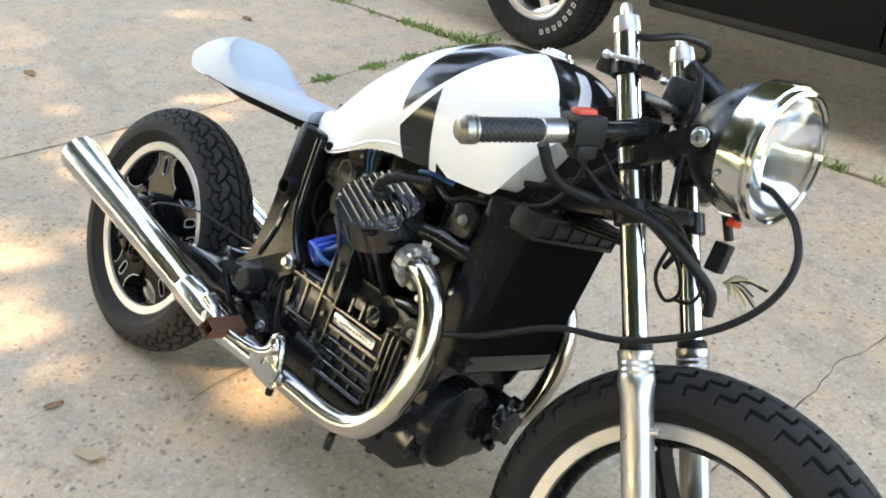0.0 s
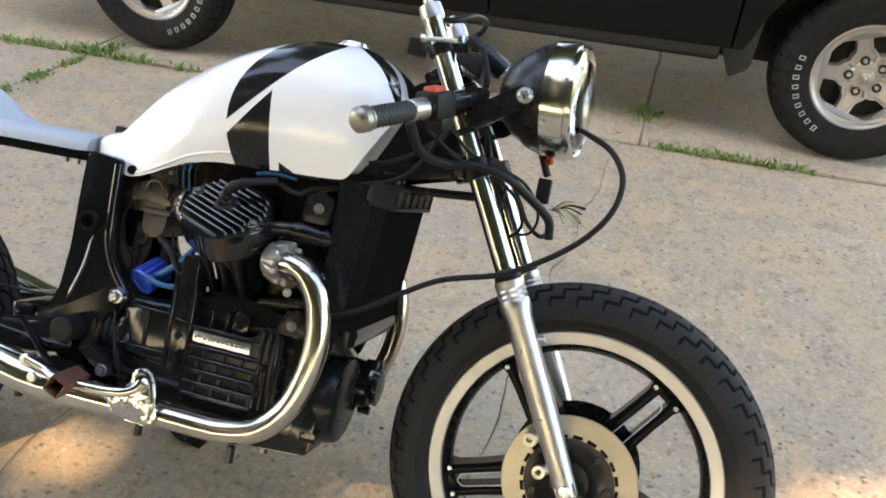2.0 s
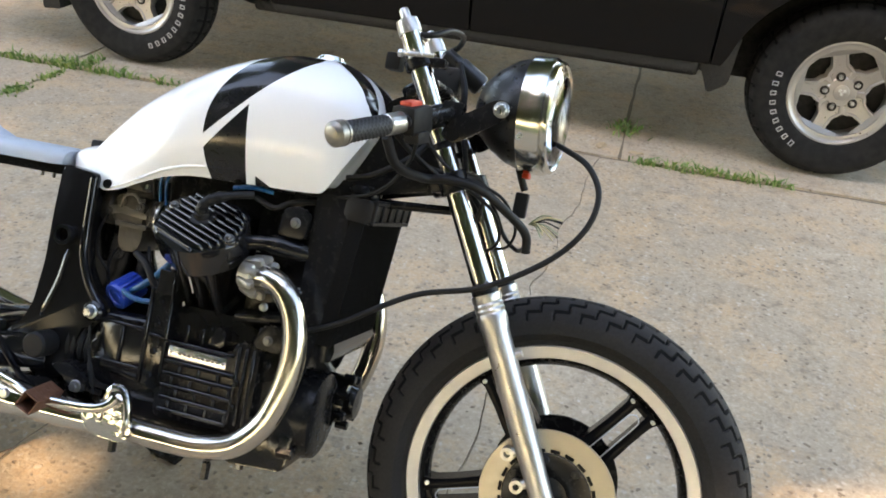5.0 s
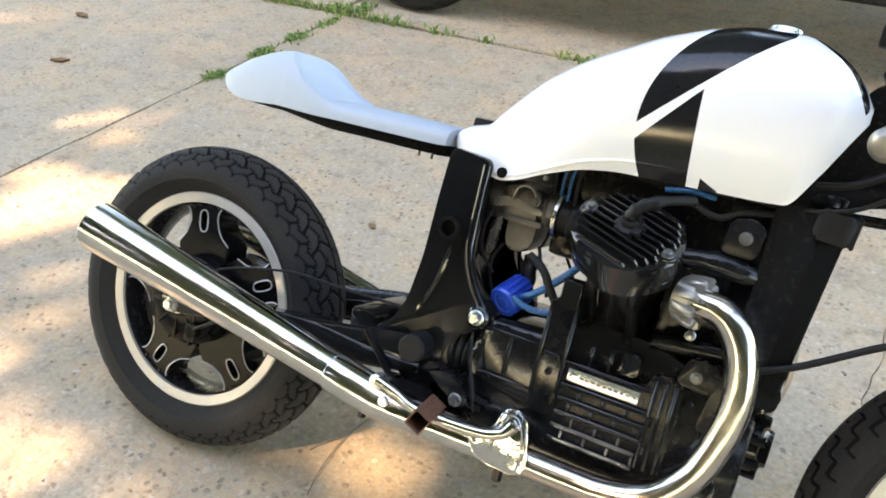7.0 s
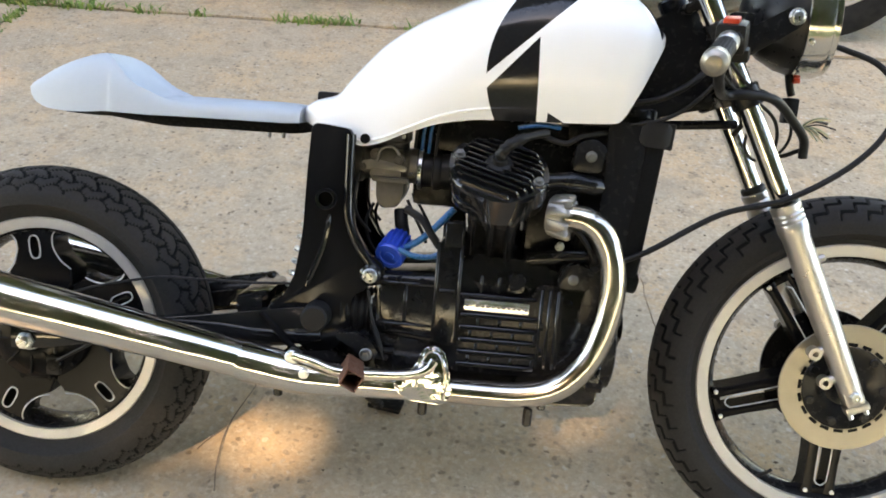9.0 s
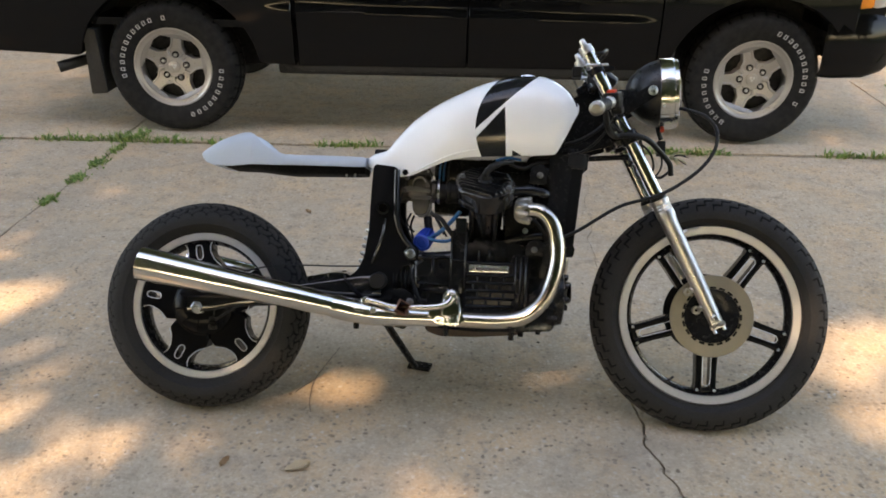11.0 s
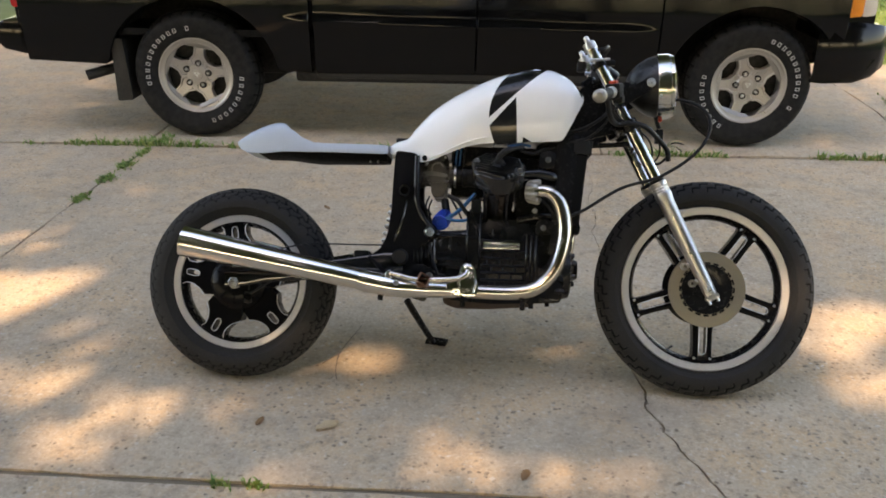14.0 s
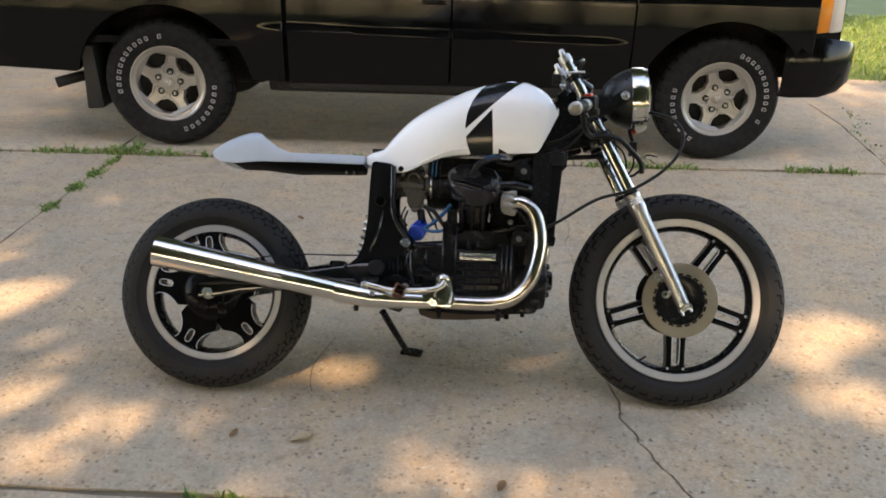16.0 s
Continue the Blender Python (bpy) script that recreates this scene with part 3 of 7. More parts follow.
# ---- fork ----
for s in (-1, 1):
    y = s * 0.091
    top, seal = Vector((1.088, y, 1.085)), Vector((1.316, y, 0.652))
    axle = Vector((1.474, y, 0.341))
    d = (axle - seal).normalized()
    bm = bmesh.new()
    rod(bm, top, seal + d * 0.01, 0.0185, seg=24)
    leg = part("fork_tube", bm, CHROME, bike, "chrome fork tube", STEER)
    bm = bmesh.new()
    back = -d
    tube(bm, [seal - d * 0.016, seal - d * 0.014, seal - d * 0.004, seal, seal + d * 0.004, seal + d * 0.009, seal + d * 0.013, seal + d * 0.018, seal + d * 0.022, seal + d * 0.034, seal + d * 0.05, seal + d * 0.2, seal + d * 0.27, axle - d * 0.03, axle + d * 0.012, axle + d * 0.016],
         [0.021, 0.0262, 0.0262, 0.0245, 0.0262, 0.0245, 0.0262, 0.0245, 0.0262, 0.0265, 0.0235, 0.0235, 0.0215, 0.0205, 0.0195, 0.015], 24)
    # lugs for the missing guard and calliper
    for t, dx in ((0.098, 0.024), (0.255, -0.026), (0.312, -0.028)):
        c = seal + d * t
        n = Vector((d.z, 0, -d.x)) * -1
        if t > 0.2:
            rod(bm, c - n * 0.012, c - n * 0.03, 0.009, 0.008)
            lathe(bm, [(0.0055, -0.009), (0.0115, -0.009), (0.0115, 0.009), (0.0055, 0.009)], 16, "y", c - n * 0.036, close=True)
        else:
            rod(bm, c - n * 0.01, c + n * 0.034, 0.008, 0.0065)
    low = part("fork_slider", bm, ALU, bike, "raw aluminium lower fork leg", STEER)
    bm = bmesh.new()
    box(bm, (-0.017, -0.015, -0.02), (0.017, 0.012, 0.012), 0.005, Matrix.Translation(axle) @ Matrix.Rotation(radians(-27), 4, "Y"))
    box(bm, (-0.021, -0.014, -0.034), (0.021, 0.011, -0.019), 0.004, Matrix.Translation(axle) @ Matrix.Rotation(radians(-27), 4, "Y"))
    part("axle_clamp", bm, ALU, low)
    bm = bmesh.new()
    rod(bm, axle + Vector((0, s * 0.010, 0)), axle + Vector((0, s * 0.016, 0)), 0.0135, seg=20)
    tube(bm, [axle + Vector((0, s * 0.015, 0)), axle + Vector((0, s * 0.024, 0)), axle + Vector((0, s * 0.026, 0))], [0.0105, 0.0105, 0.008], 6)
    part("axle_nut", bm, STEEL, low, "plated front axle nut")
    for q in (-0.014, 0.014):
        cm = Matrix.Translation(axle) @ Matrix.Rotation(radians(-27), 4, "Y")
        bm = bmesh.new()
        rod(bm, cm @ Vector((q, -0.002, -0.03)), cm @ Vector((q, -0.002, -0.045)), 0.0048, seg=6)
        part("clamp_stud", bm, STEEL, low)
    bm = bmesh.new()
    tube(bm, [seal - d * 0.028, seal - d * 0.024, seal - d * 0.013, seal - d * 0.01], [0.019, 0.023, 0.0235, 0.021], 24)
    part("dust_seal", bm, HOSE, low, "black rubber dust seal")
    up = (top - seal).normalized()
    bm = bmesh.new()
    tube(bm, [top - up * 0.012, top, top + up * 0.012, top + up * 0.014, top + up * 0.03, top + up * 0.034], [0.0205, 0.0205, 0.019, 0.0095, 0.0085, 0.006], 20)
    part("fork_cap", bm, ALU, leg, "aluminium fork cap with air valve")
    # lower yoke clamp and lamp strap
    for at, h, r in ((0.43, 0.036, 0.027), (0.565, 0.012, 0.0205), (0.635, 0.012, 0.0205)):
        c = seal + up * (at * (top - seal).length)
        bm = bmesh.new()
        tube(bm, [c - up * h / 2, c - up * (h / 2 - 0.002), c + up * (h / 2 - 0.002), c + up * h / 2], [r - 0.002, r, r, r - 0.002], 20)
        part("clamp", bm, SATIN, leg)
    # upper clamp with its pinch bolt
    c = seal + up * (0.865 * (top - seal).length)
    bm = bmesh.new()
    tube(bm, [c - up * 0.010, c - up * 0.008, c + up * 0.008, c + up * 0.010], [0.022, 0.025, 0.025, 0.022], 20)
    box(bm, (-0.03, -0.012, -0.008), (0.03, 0.012, 0.008), 0.003, Matrix.Translation(c + Vector((0.018, 0, 0.006))))
    cl = part("clamp", bm, SATIN, leg)
    bm = bmesh.new()
    rod(bm, c + Vector((-0.026, -0.026, 0.01)), c + Vector((0.03, -0.026, 0.014)), 0.004, seg=10)
    rod(bm, c + Vector((-0.032, -0.026, 0.0095)), c + Vector((-0.024, -0.026, 0.01)), 0.0068, seg=6)
    part("pinch_bolt", bm, STEEL, leg, "plated pinch bolt")

# hose that joins the fork tops
bm = bmesh.new()
tube(bm, smooth_path([(1.112, -0.091, 1.075), (1.135, -0.085, 1.08), (1.15, -0.04, 1.098), (1.155, 0.03, 1.104), (1.14, 0.075, 1.092), (1.112, 0.09, 1.076)], 6), 0.0055, 10)
h = part("air_hose", bm, HOSE, bike, "black hose joining the fork caps", STEER)
bm = bmesh.new()
rod(bm, (1.098, -0.091, 1.069), (1.122, -0.089, 1.077), 0.0055, seg=10)
rod(bm, (1.098, 0.091, 1.069), (1.122, 0.087, 1.079), 0.0055, seg=10)
part("hose_fittings", bm, STEEL, h)

# yokes and steering head
bm = bmesh.new()
box(bm, (-0.03, -0.1, -0.014), (0.03, 0.1, 0.014), 0.008, Matrix.Translation((1.205, 0, 0.84)) @ Matrix.Rotation(radians(-27), 4, "Y"))
rod(bm, (1.19, 0, 0.815), (1.09, 0, 1.0), 0.026)
part("lower_yoke", bm, SATIN, bike, "", STEER)
bm = bmesh.new()
box(bm, (-0.028, -0.085, -0.009), (0.034, 0.085, 0.009), 0.006, Matrix.Translation((1.128, 0, 0.985)) @ Matrix.Rotation(radians(-27), 4, "Y"))
part("upper_yoke", bm, SATIN, bike, "", STEER)


# ---- handlebars ----
def clip_on(s):
    c = Vector((1.163, s * 0.091, 0.943))
    end = Vector((1.083, s * 0.372, 0.866))
    d = (end - c).normalized()
    bm = bmesh.new()
    tube(bm, [c - RAKE * 0.016, c - RAKE * 0.014, c + RAKE * 0.014, c + RAKE * 0.016], [0.022, 0.0255, 0.0255, 0.022], 20)
    start = c + Vector((0.03, 0, 0.012))
    rod(bm, start - d * 0.005, start + d * 0.15, 0.0125)
    box(bm, (-0.016, -0.016, -0.018), (0.02, 0.016, 0.018), 0.004, Matrix.Translation(start))
    bar = part("handlebar", bm, SATIN, bike, "black clip-on handlebar", STEER)
    e = end + Vector((0.012, 0, 0.006))
    g = (e - start).normalized()
    L = (e - start).length
    p = lambda t: start + g * (t * L)
    bm = bmesh.new()
    rows = []
    seg, nn = 40, 46
    u, v = frame_of(g)
    for i in range(nn + 1):
        t = 0.60 + 0.315 * i / nn
        row = []
        for k in range(seg):
            a = 2 * math.pi * k / seg
            r = 0.0155 + (0.0016 if i % 2 and (k + (i // 2) % 2 * 2) % 4 < 2 and 2 < i < nn - 2 else 0.0)
            row.append(p(t) + r * (math.cos(a) * u + math.sin(a) * v))
        rows.append(row)
    grid(bm, rows, close_v=True, caps=True)
    part("grip", bm, GRIP, bar, "black knurled rubber grip")
    bm = bmesh.new()
    tube(bm, [p(0.47), p(0.475), p(0.595), p(0.60)], [0.015, 0.017, 0.017, 0.0155], 24)
    part("grip_sleeve", bm, ALU, bar, "polished aluminium sleeve")
    bm = bmesh.new()
    tube(bm, [p(0.912), p(0.918), p(0.93), p(0.934), p(0.94), p(0.975), p(0.998), p(1.0)], [0.015, 0.0195, 0.0195, 0.0172, 0.0195, 0.019, 0.0125, 0.011], 24)
    part("bar_end", bm, BAREND, bar, "turned aluminium bar end")
    bm = bmesh.new()
    m = Matrix.Translation(p(0.385)) @ g.to_track_quat("Y", "Z").to_matrix().to_4x4()
    box(bm, (-0.024, -0.028, -0.022), (0.022, 0.024, 0.024), 0.007, m)
    box(bm, (-0.03, -0.012, -0.034), (0.0, 0.02, -0.014), 0.004, m)
    sw = part("switch_housing", bm, PLASTIC, bar, "black switch housing")
    if s < 0:
        bm = bmesh.new()
        box(bm, (-0.011, -0.016, 0.02), (0.013, 0.014, 0.031), 0.003, m)
        part("kill_switch", bm, RED, bar, "red kill switch")
    else:
        bm = bmesh.new()
        tube(bm, [p(0.28), p(0.29), p(0.40), p(0.41)], [0.02, 0.027, 0.027, 0.022], 18)
        part("lever_perch", bm, PLASTIC, bar)


for s in (-1, 1):
    clip_on(s)

# key switch and clamp block beside the far fork top
bm = bmesh.new()
p, q = Vector((1.125, 0.082, 1.07)), Vector((1.192, 0.098, 1.028))
d = (q - p).normalized()
tube(bm, [p - d * 0.012, p - d * 0.01, p + d * 0.02, p + d * 0.022, q - d * 0.006, q], [0.013, 0.016, 0.016, 0.02, 0.021, 0.018], 24)
box(bm, (1.105, 0.05, 1.0), (1.16, 0.085, 1.05), 0.006)
sw = part("key_switch", bm, SWITCH, bike, "dark grey key switch", STEER)
bm = bmesh.new()
rod(bm, q - d * 0.002, q + d * 0.004, 0.012)
part("key_barrel", bm, STEEL, sw)
bm = bmesh.new()
box(bm, (1.052, -0.078, 1.012), (1.08, -0.045, 1.042), 0.005)
part("relay_box", bm, PLASTIC, bike, "small black relay box", STEER)
bm = bmesh.new()
tube(bm, smooth_path([(1.15, 0.06, 1.06), (1.172, 0.05, 1.01), (1.175, 0.045, 0.96), (1.17, 0.04, 0.93)], 5), 0.0065, 8)
part("switch_lead", bm, HOSE, bike, "", STEER)

# ---- headlamp ----
LM = STEER @ Matrix.Translation((1.315, 0, 0.982)) @ Matrix.Rotation(radians(-5), 4, "Z") @ Matrix.Rotation(radians(-2), 4, "Y")
bm = bmesh.new()
lathe(bm, [(0.0, -0.102), (0.026, -0.099), (0.05, -0.088), (0.073, -0.064), (0.091, -0.034), (0.0975, -0.014), (0.099, 0.012), (0.0965, 0.012), (0.088, -0.025), (0.0, -0.085)], 56, "x")
lamp = part("headlamp", bm, BOWL, bike, "black headlamp bowl with chrome bezel", LM)
bm = bmesh.new()
lathe(bm, [(0.0985, -0.006), (0.1025, -0.004), (0.1035, 0.03), (0.1015, 0.035), (0.097, 0.0365), (0.0985, 0.040), (0.0975, 0.046), (0.092, 0.048), (0.0895, 0.044), (0.0915, 0.036), (0.094, 0.01)], 64, "x", close=True)
part("bezel", bm, CHROME, lamp, "chrome bezel")
bm = bmesh.new()
lathe(bm, [(0.0886, 0.038), (0.0886, 0.042), (0.07, 0.053), (0.04, 0.059), (0.0, 0.061), (0.0, 0.057), (0.04, 0.055), (0.07, 0.049)], 56, "x")
gl = part("lens", bm, LENS, lamp, "clear fluted lamp glass")
gl.visible_shadow = False
bm = bmesh.new()
lathe(bm, [(0.0882, 0.032), (0.079, 0.012), (0.06, -0.012), (0.035, -0.028), (0.012, -0.034)], 56, "x")
part("reflector", bm, REFLECT, lamp, "bright reflector dish")
bm = bmesh.new()
rod(bm, (-0.034, 0, 0), (0.012, 0, 0), 0.010, 0.008)
lathe(bm, [(0.018, 0.014), (0.022, 0.012), (0.022, 0.0), (0.018, -0.002)], 24, "x", close=True)
part("bulb_shield", bm, STEEL, lamp)
for s in (-1, 1):
    bm = bmesh.new()
    pts = rounded([(1.18, 0.915), (1.208, 0.902), (1.286, 0.956), (1.296, 0.982), (1.272, 0.99), (1.20, 0.944)], 0.01)
    out = pts
    slab(bm, out, s * 0.104, s * 0.109, 0.001)
    br = part("lamp_bracket", bm, SATIN, bike, "", STEER)
    # black discs on the uncut plate paint the darkness of its holes
    bm = bmesh.new()
    for x, z, r in ((1.205, 0.918, 0.011), (1.24, 0.94, 0.009)):
        rod(bm, (x, s * 0.1092, z), (x, s * 0.1104, z), r)
    part("holes", bm, CORE, br)
    bolt("lamp_bolt", (1.278, s * 0.109, 0.972), (0, s, 0), 0.0105, 0.009, STEEL, bike, "plated lamp bolt", m=STEER)
bolt("bowl_screw", (1.312, -0.094, 0.935), (0, -1, -0.3), 0.005, 0.004, STEEL, bike, "", False, STEER)
bm = bmesh.new()
box(bm, (1.318, -0.012, 0.87), (1.33, 0.018, 0.88), 0.003)
part("bezel_clip", bm, RED, bike, "red plastic tag under the lamp", STEER)

# ---- fuel tank ----
# length, top, bottom edge, half width, half width at the bottom edge, height of the widest line
TANK_ROWS = [
    (0.466, 0.762, 0.735, 0.045, 0.042, 0.75), (0.480, 0.772, 0.728, 0.06, 0.058, 0.745), (0.520, 0.786, 0.722, 0.082, 0.084, 0.74),
    (0.545, 0.818, 0.715, 0.09, 0.094, 0.742), (0.575, 0.853, 0.701, 0.1, 0.103, 0.745), (0.600, 0.879, 0.706, 0.108, 0.108, 0.75), (0.655, 0.919, 0.730, 0.124, 0.116, 0.78),
    (0.715, 0.950, 0.752, 0.148, 0.128, 0.83), (0.775, 0.978, 0.762, 0.160, 0.134, 0.865), (0.840, 1.000, 0.765, 0.169, 0.140, 0.885), (0.899, 1.012, 0.768, 0.174, 0.144, 0.893),
    (0.960, 1.013, 0.771, 0.174, 0.145, 0.895), (1.000, 1.000, 0.775, 0.170, 0.142, 0.895), (1.030, 0.982, 0.822, 0.158, 0.138, 0.90), (1.052, 0.960, 0.868, 0.13, 0.122, 0.91), (1.070, 0.932, 0.905, 0.10, 0.1, 0.918)]


def tank_row(x):
    zt, zb, hw, hb, zm = spline_table(TANK_ROWS, x)
    pts = []
    for k in range(9):
        t = k / 8
        w = hb + (hw - hb) * math.sin(t * math.pi / 2) ** 0.9
        pts.append((w, zb + (zm - zb) * t))
    for k in range(1, 17):
        a = math.pi / 2 * k / 16
        pts.append((hw * max(0.0, math.cos(a)) ** 0.72, zm + (zt - zm) * math.sin(a) ** 0.86))
    right = [(x, -w, z) for w, z in pts]
    left = [(x, w, z) for w, z in pts[-2::-1]]
    belly = [(x, hb * f, zb + 0.012) for f in (0.93, 0.5, -0.5, -0.93)]
    return right + left + belly


bm = bmesh.new()
grid(bm, [tank_row(0.466 + 0.604 * k / 90) for k in range(91)], close_v=True, caps=True)
tank = part("fuel_tank", bm, TANK, bike, "white fuel tank with black lightning panels", smooth=50)
bm = bmesh.new()
lathe(bm, [(0.0, 1.026), (0.012, 1.027), (0.022, 1.024), (0.025, 1.018), (0.031, 1.016), (0.034, 1.010), (0.034, 1.004)], 32, "z", (0.925, 0, 0))
for k in range(6):
    mm = Matrix.Translation((0.925, 0, 0)) @ Matrix.Rotation(math.pi * k / 3, 4, "Z")
    rod(bm, mm @ Vector((0.0285, 0, 1.014)), mm @ Vector((0.0285, 0, 1.0185)), 0.003, seg=8)
part("filler_cap", bm, CHROME, tank, "chrome filler cap")
for s in (-1, 1):
    # black ring and plug on the closed tank stand for the hole's shade
    bm = bmesh.new()
    lathe(bm, [(0.005, -0.0025), (0.0085, -0.0025), (0.0085, 0.0025), (0.005, 0.0025)], 20, "y", (0.583, s * 0.1065, 0.714), close=True)
    rod(bm, (0.583, s * 0.1, 0.714), (0.583, s * 0.1085, 0.714), 0.0055)
    part("mount_hole", bm, CORE, tank, "mounting eye with its shade in the colour")
# rolled crease just above the lower edge
for s in (-1, 1):
    bm = bmesh.new()
    pts = []
    for k in range(34):
        x = 0.53 + 0.36 * k / 33
        a, b = Vector(tank_row(x)[1]), Vector(tank_row(x)[2])
        p = a.lerp(b, 0.4)
        pts.append((p.x, s * (abs(p.y) - 0.0008), p.z))
    tube(bm, pts, [0.0004 + 0.0028 * min(1.0, k / 6, (33 - k) / 14) for k in range(34)], 10)
    part("crease", bm, TANK, tank)
bm = bmesh.new()
box(bm, (0.482, -0.03, 0.765), (0.53, 0.03, 0.788), 0.006)
part("tank_strap", bm, HOSE, bike, "black rubber tank strap")

# ---- seat ----
SEAT_ROWS = [  # length, rim, bottom, half width, dish
    (-0.028, 0.758, 0.752, 0.05, 0), (-0.022, 0.766, 0.742, 0.059, 0), (-0.008, 0.777, 0.728, 0.066, 0), (0.02, 0.795, 0.719, 0.076, 0), (0.06, 0.813, 0.717, 0.085, 0), (0.10, 0.824, 0.72, 0.092, 0),
    (0.130, 0.825, 0.723, 0.096, 0.0), (0.135, 0.824, 0.723, 0.098, 0.030), (0.144, 0.821, 0.723, 0.1, 0.054), (0.175, 0.806, 0.723, 0.103, 0.053), (0.19, 0.797, 0.723, 0.1035, 0.05), (0.205, 0.788, 0.723, 0.104, 0.04), (0.235, 0.771, 0.724, 0.103, 0.012), (0.27, 0.763, 0.725, 0.1, 0.003),
    (0.38, 0.763, 0.727, 0.088, 0.001), (0.44, 0.762, 0.728, 0.079, 0), (0.462, 0.760, 0.730, 0.075, 0)]


def seat_row(x):
    """A rounded shell; ahead of the hump it is scooped out inside a crisp rim."""
    zt, zb, hw, dish = spline_table(SEAT_ROWS, x)
    pts = []
    n = 44
    for k in range(n + 1):
        a = math.pi / 2 * k / n
        w = hw * max(0.0, math.cos(a)) ** 0.6
        z = zb + (zt - zb) * math.sin(a) ** 0.6
        q = w / (0.93 * hw)
        if x < 0.19:
            e = 1 - ((0.19 - x) / 0.09) ** 2 - q * q
            z = max(min(z, 0.748), z - 0.06 * max(0.0, e) ** 0.5)
        elif q < 1:
            z = max(min(z, 0.748), z - 1.12 * dish * (1 - q * q) ** 0.5)
        pts.append((w, z))
    return [(x, -w, z) for w, z in pts] + [(x, w, z) for w, z in pts[-2::-1]]


bm = bmesh.new()
rows = [seat_row(-0.028 + 0.490 * k / 240) for k in range(241)]
grid(bm, rows, close_v=True, caps=True)
seat = part("seat", bm, GREY, bike, "grey primed fibreglass tail seat", smooth=60)
bm = bmesh.new()
rows = []
for k in range(23):
    x = 0.05 + 0.41 * k / 22
    zb, hw = spline_table(SEAT_ROWS, x)[1:3]
    hw -= 0.007
    low = zb - 0.002 - 0.017 * min(1.0, k / 10)
    rows.append([(x, -hw, zb + 0.004), (x, -hw, zb - 0.0015), (x, -hw * 0.7, low), (x, hw * 0.7, low), (x, hw, zb - 0.0015), (x, hw, zb + 0.004)])
grid(bm, rows, close_v=True, caps=True)
part("seat_pan", bm, CORE, bike, "black seat pan under the tail")
for x in (0.405, 0.43):
    bm = bmesh.new()
    rod(bm, (x, -0.05, 0.712), (x, -0.05, 0.700), 0.0035, seg=8)
    part("pan_stud", bm, DULL, bike)

# ---- frame ----
SIDE = [(0.492, 0.735), (0.562, 0.728), (0.568, 0.65), (0.567, 0.6), (0.576, 0.555), (0.598, 0.52), (0.628, 0.502), (0.636, 0.482), (0.622, 0.462), (0.592, 0.455), (0.578, 0.43),
        (0.572, 0.37), (0.545, 0.33), (0.5, 0.335), (0.46, 0.375), (0.428, 0.39), (0.432, 0.41), (0.458, 0.428), (0.476, 0.47), (0.486, 0.55), (0.488, 0.65)]
bm = bmesh.new()
for s in (-1, 1):
    slab(bm, rounded(SIDE, 0.012), s * 0.112, s * 0.088, 0.005)
slab(bm, rounded([(0.498, 0.73), (0.545, 0.725), (0.548, 0.6), (0.56, 0.5), (0.55, 0.36), (0.5, 0.36), (0.475, 0.41), (0.49, 0.5), (0.5, 0.6)], 0.01), -0.088, 0.088)
tube(bm, smooth_path([(0.52, 0, 0.725), (0.62, 0, 0.79), (0.8, 0, 0.86), (1.0, 0, 0.89), (1.12, 0, 0.92)], 6), [0.045] * 24 + [0.04], 16)
frame_ob = part("frame", bm, FRAMEPAINT, bike, "black pressed steel frame")
for s in (-1, 1):
    # lip that follows the front edge and the hollow cross tube
    bm = bmesh.new()
    tube(bm, smooth_path([(0.56, s * 0.113, 0.72), (0.562, s * 0.114, 0.62), (0.566, s * 0.115, 0.575), (0.582, s * 0.116, 0.535), (0.604, s * 0.117, 0.505), (0.622, s * 0.118, 0.487)], 6), 0.0088, 10)
    tube(bm, smooth_path([(0.532, s * 0.112, 0.58), (0.522, s * 0.113, 0.52), (0.498, s * 0.113, 0.45)], 5), [0.003] + [0.0055] * 9 + [0.003], 8)
    part("frame_lip", bm, BLACK, frame_ob)
    bm = bmesh.new()
    lathe(bm, [(0.0125, -0.018), (0.0185, -0.018), (0.0195, -0.014), (0.0195, 0.012), (0.0125, 0.012)], 28, "y", (0.526, s * 0.115, 0.608), close=True)
    cross = part("cross_tube", bm, BLACK, frame_ob, "hollow cross tube end")
    # black plug inside the tube stands for the shade of its bore
    bm = bmesh.new()
    rod(bm, (0.526, s * 0.1, 0.608), (0.526, s * 0.118, 0.608), 0.0128)
    part("tube_bore", bm, CORE, frame_ob)
    bm = bmesh.new()
    rod(bm, (0.61, s * 0.1, 0.482), (0.61, s * 0.132, 0.482), 0.019, seg=24, bevel=0.004)
    part("bolt_boss", bm, BLACK, frame_ob)
    bolt("frame_bolt", (0.61, s * 0.131, 0.482), (0, s, 0), 0.0098, 0.014, STEEL, bike, "bright plated frame bolt")
    bm = bmesh.new()
    lathe(bm, [(0.0, -0.03 * 1.0), (0.02, -0.03), (0.0235, -0.026), (0.025, 0.02), (0.0, 0.02)], 30, "y", (0.521, s * 0.125 + (0 if s < 0 else 0.0), 0.402)) if s < 0 else rod(bm, (0.521, 0.09, 0.402), (0.521, 0.15, 0.402), 0.025)
    part("pivot_cap", bm, PLASTIC, frame_ob, "round black pivot cap")
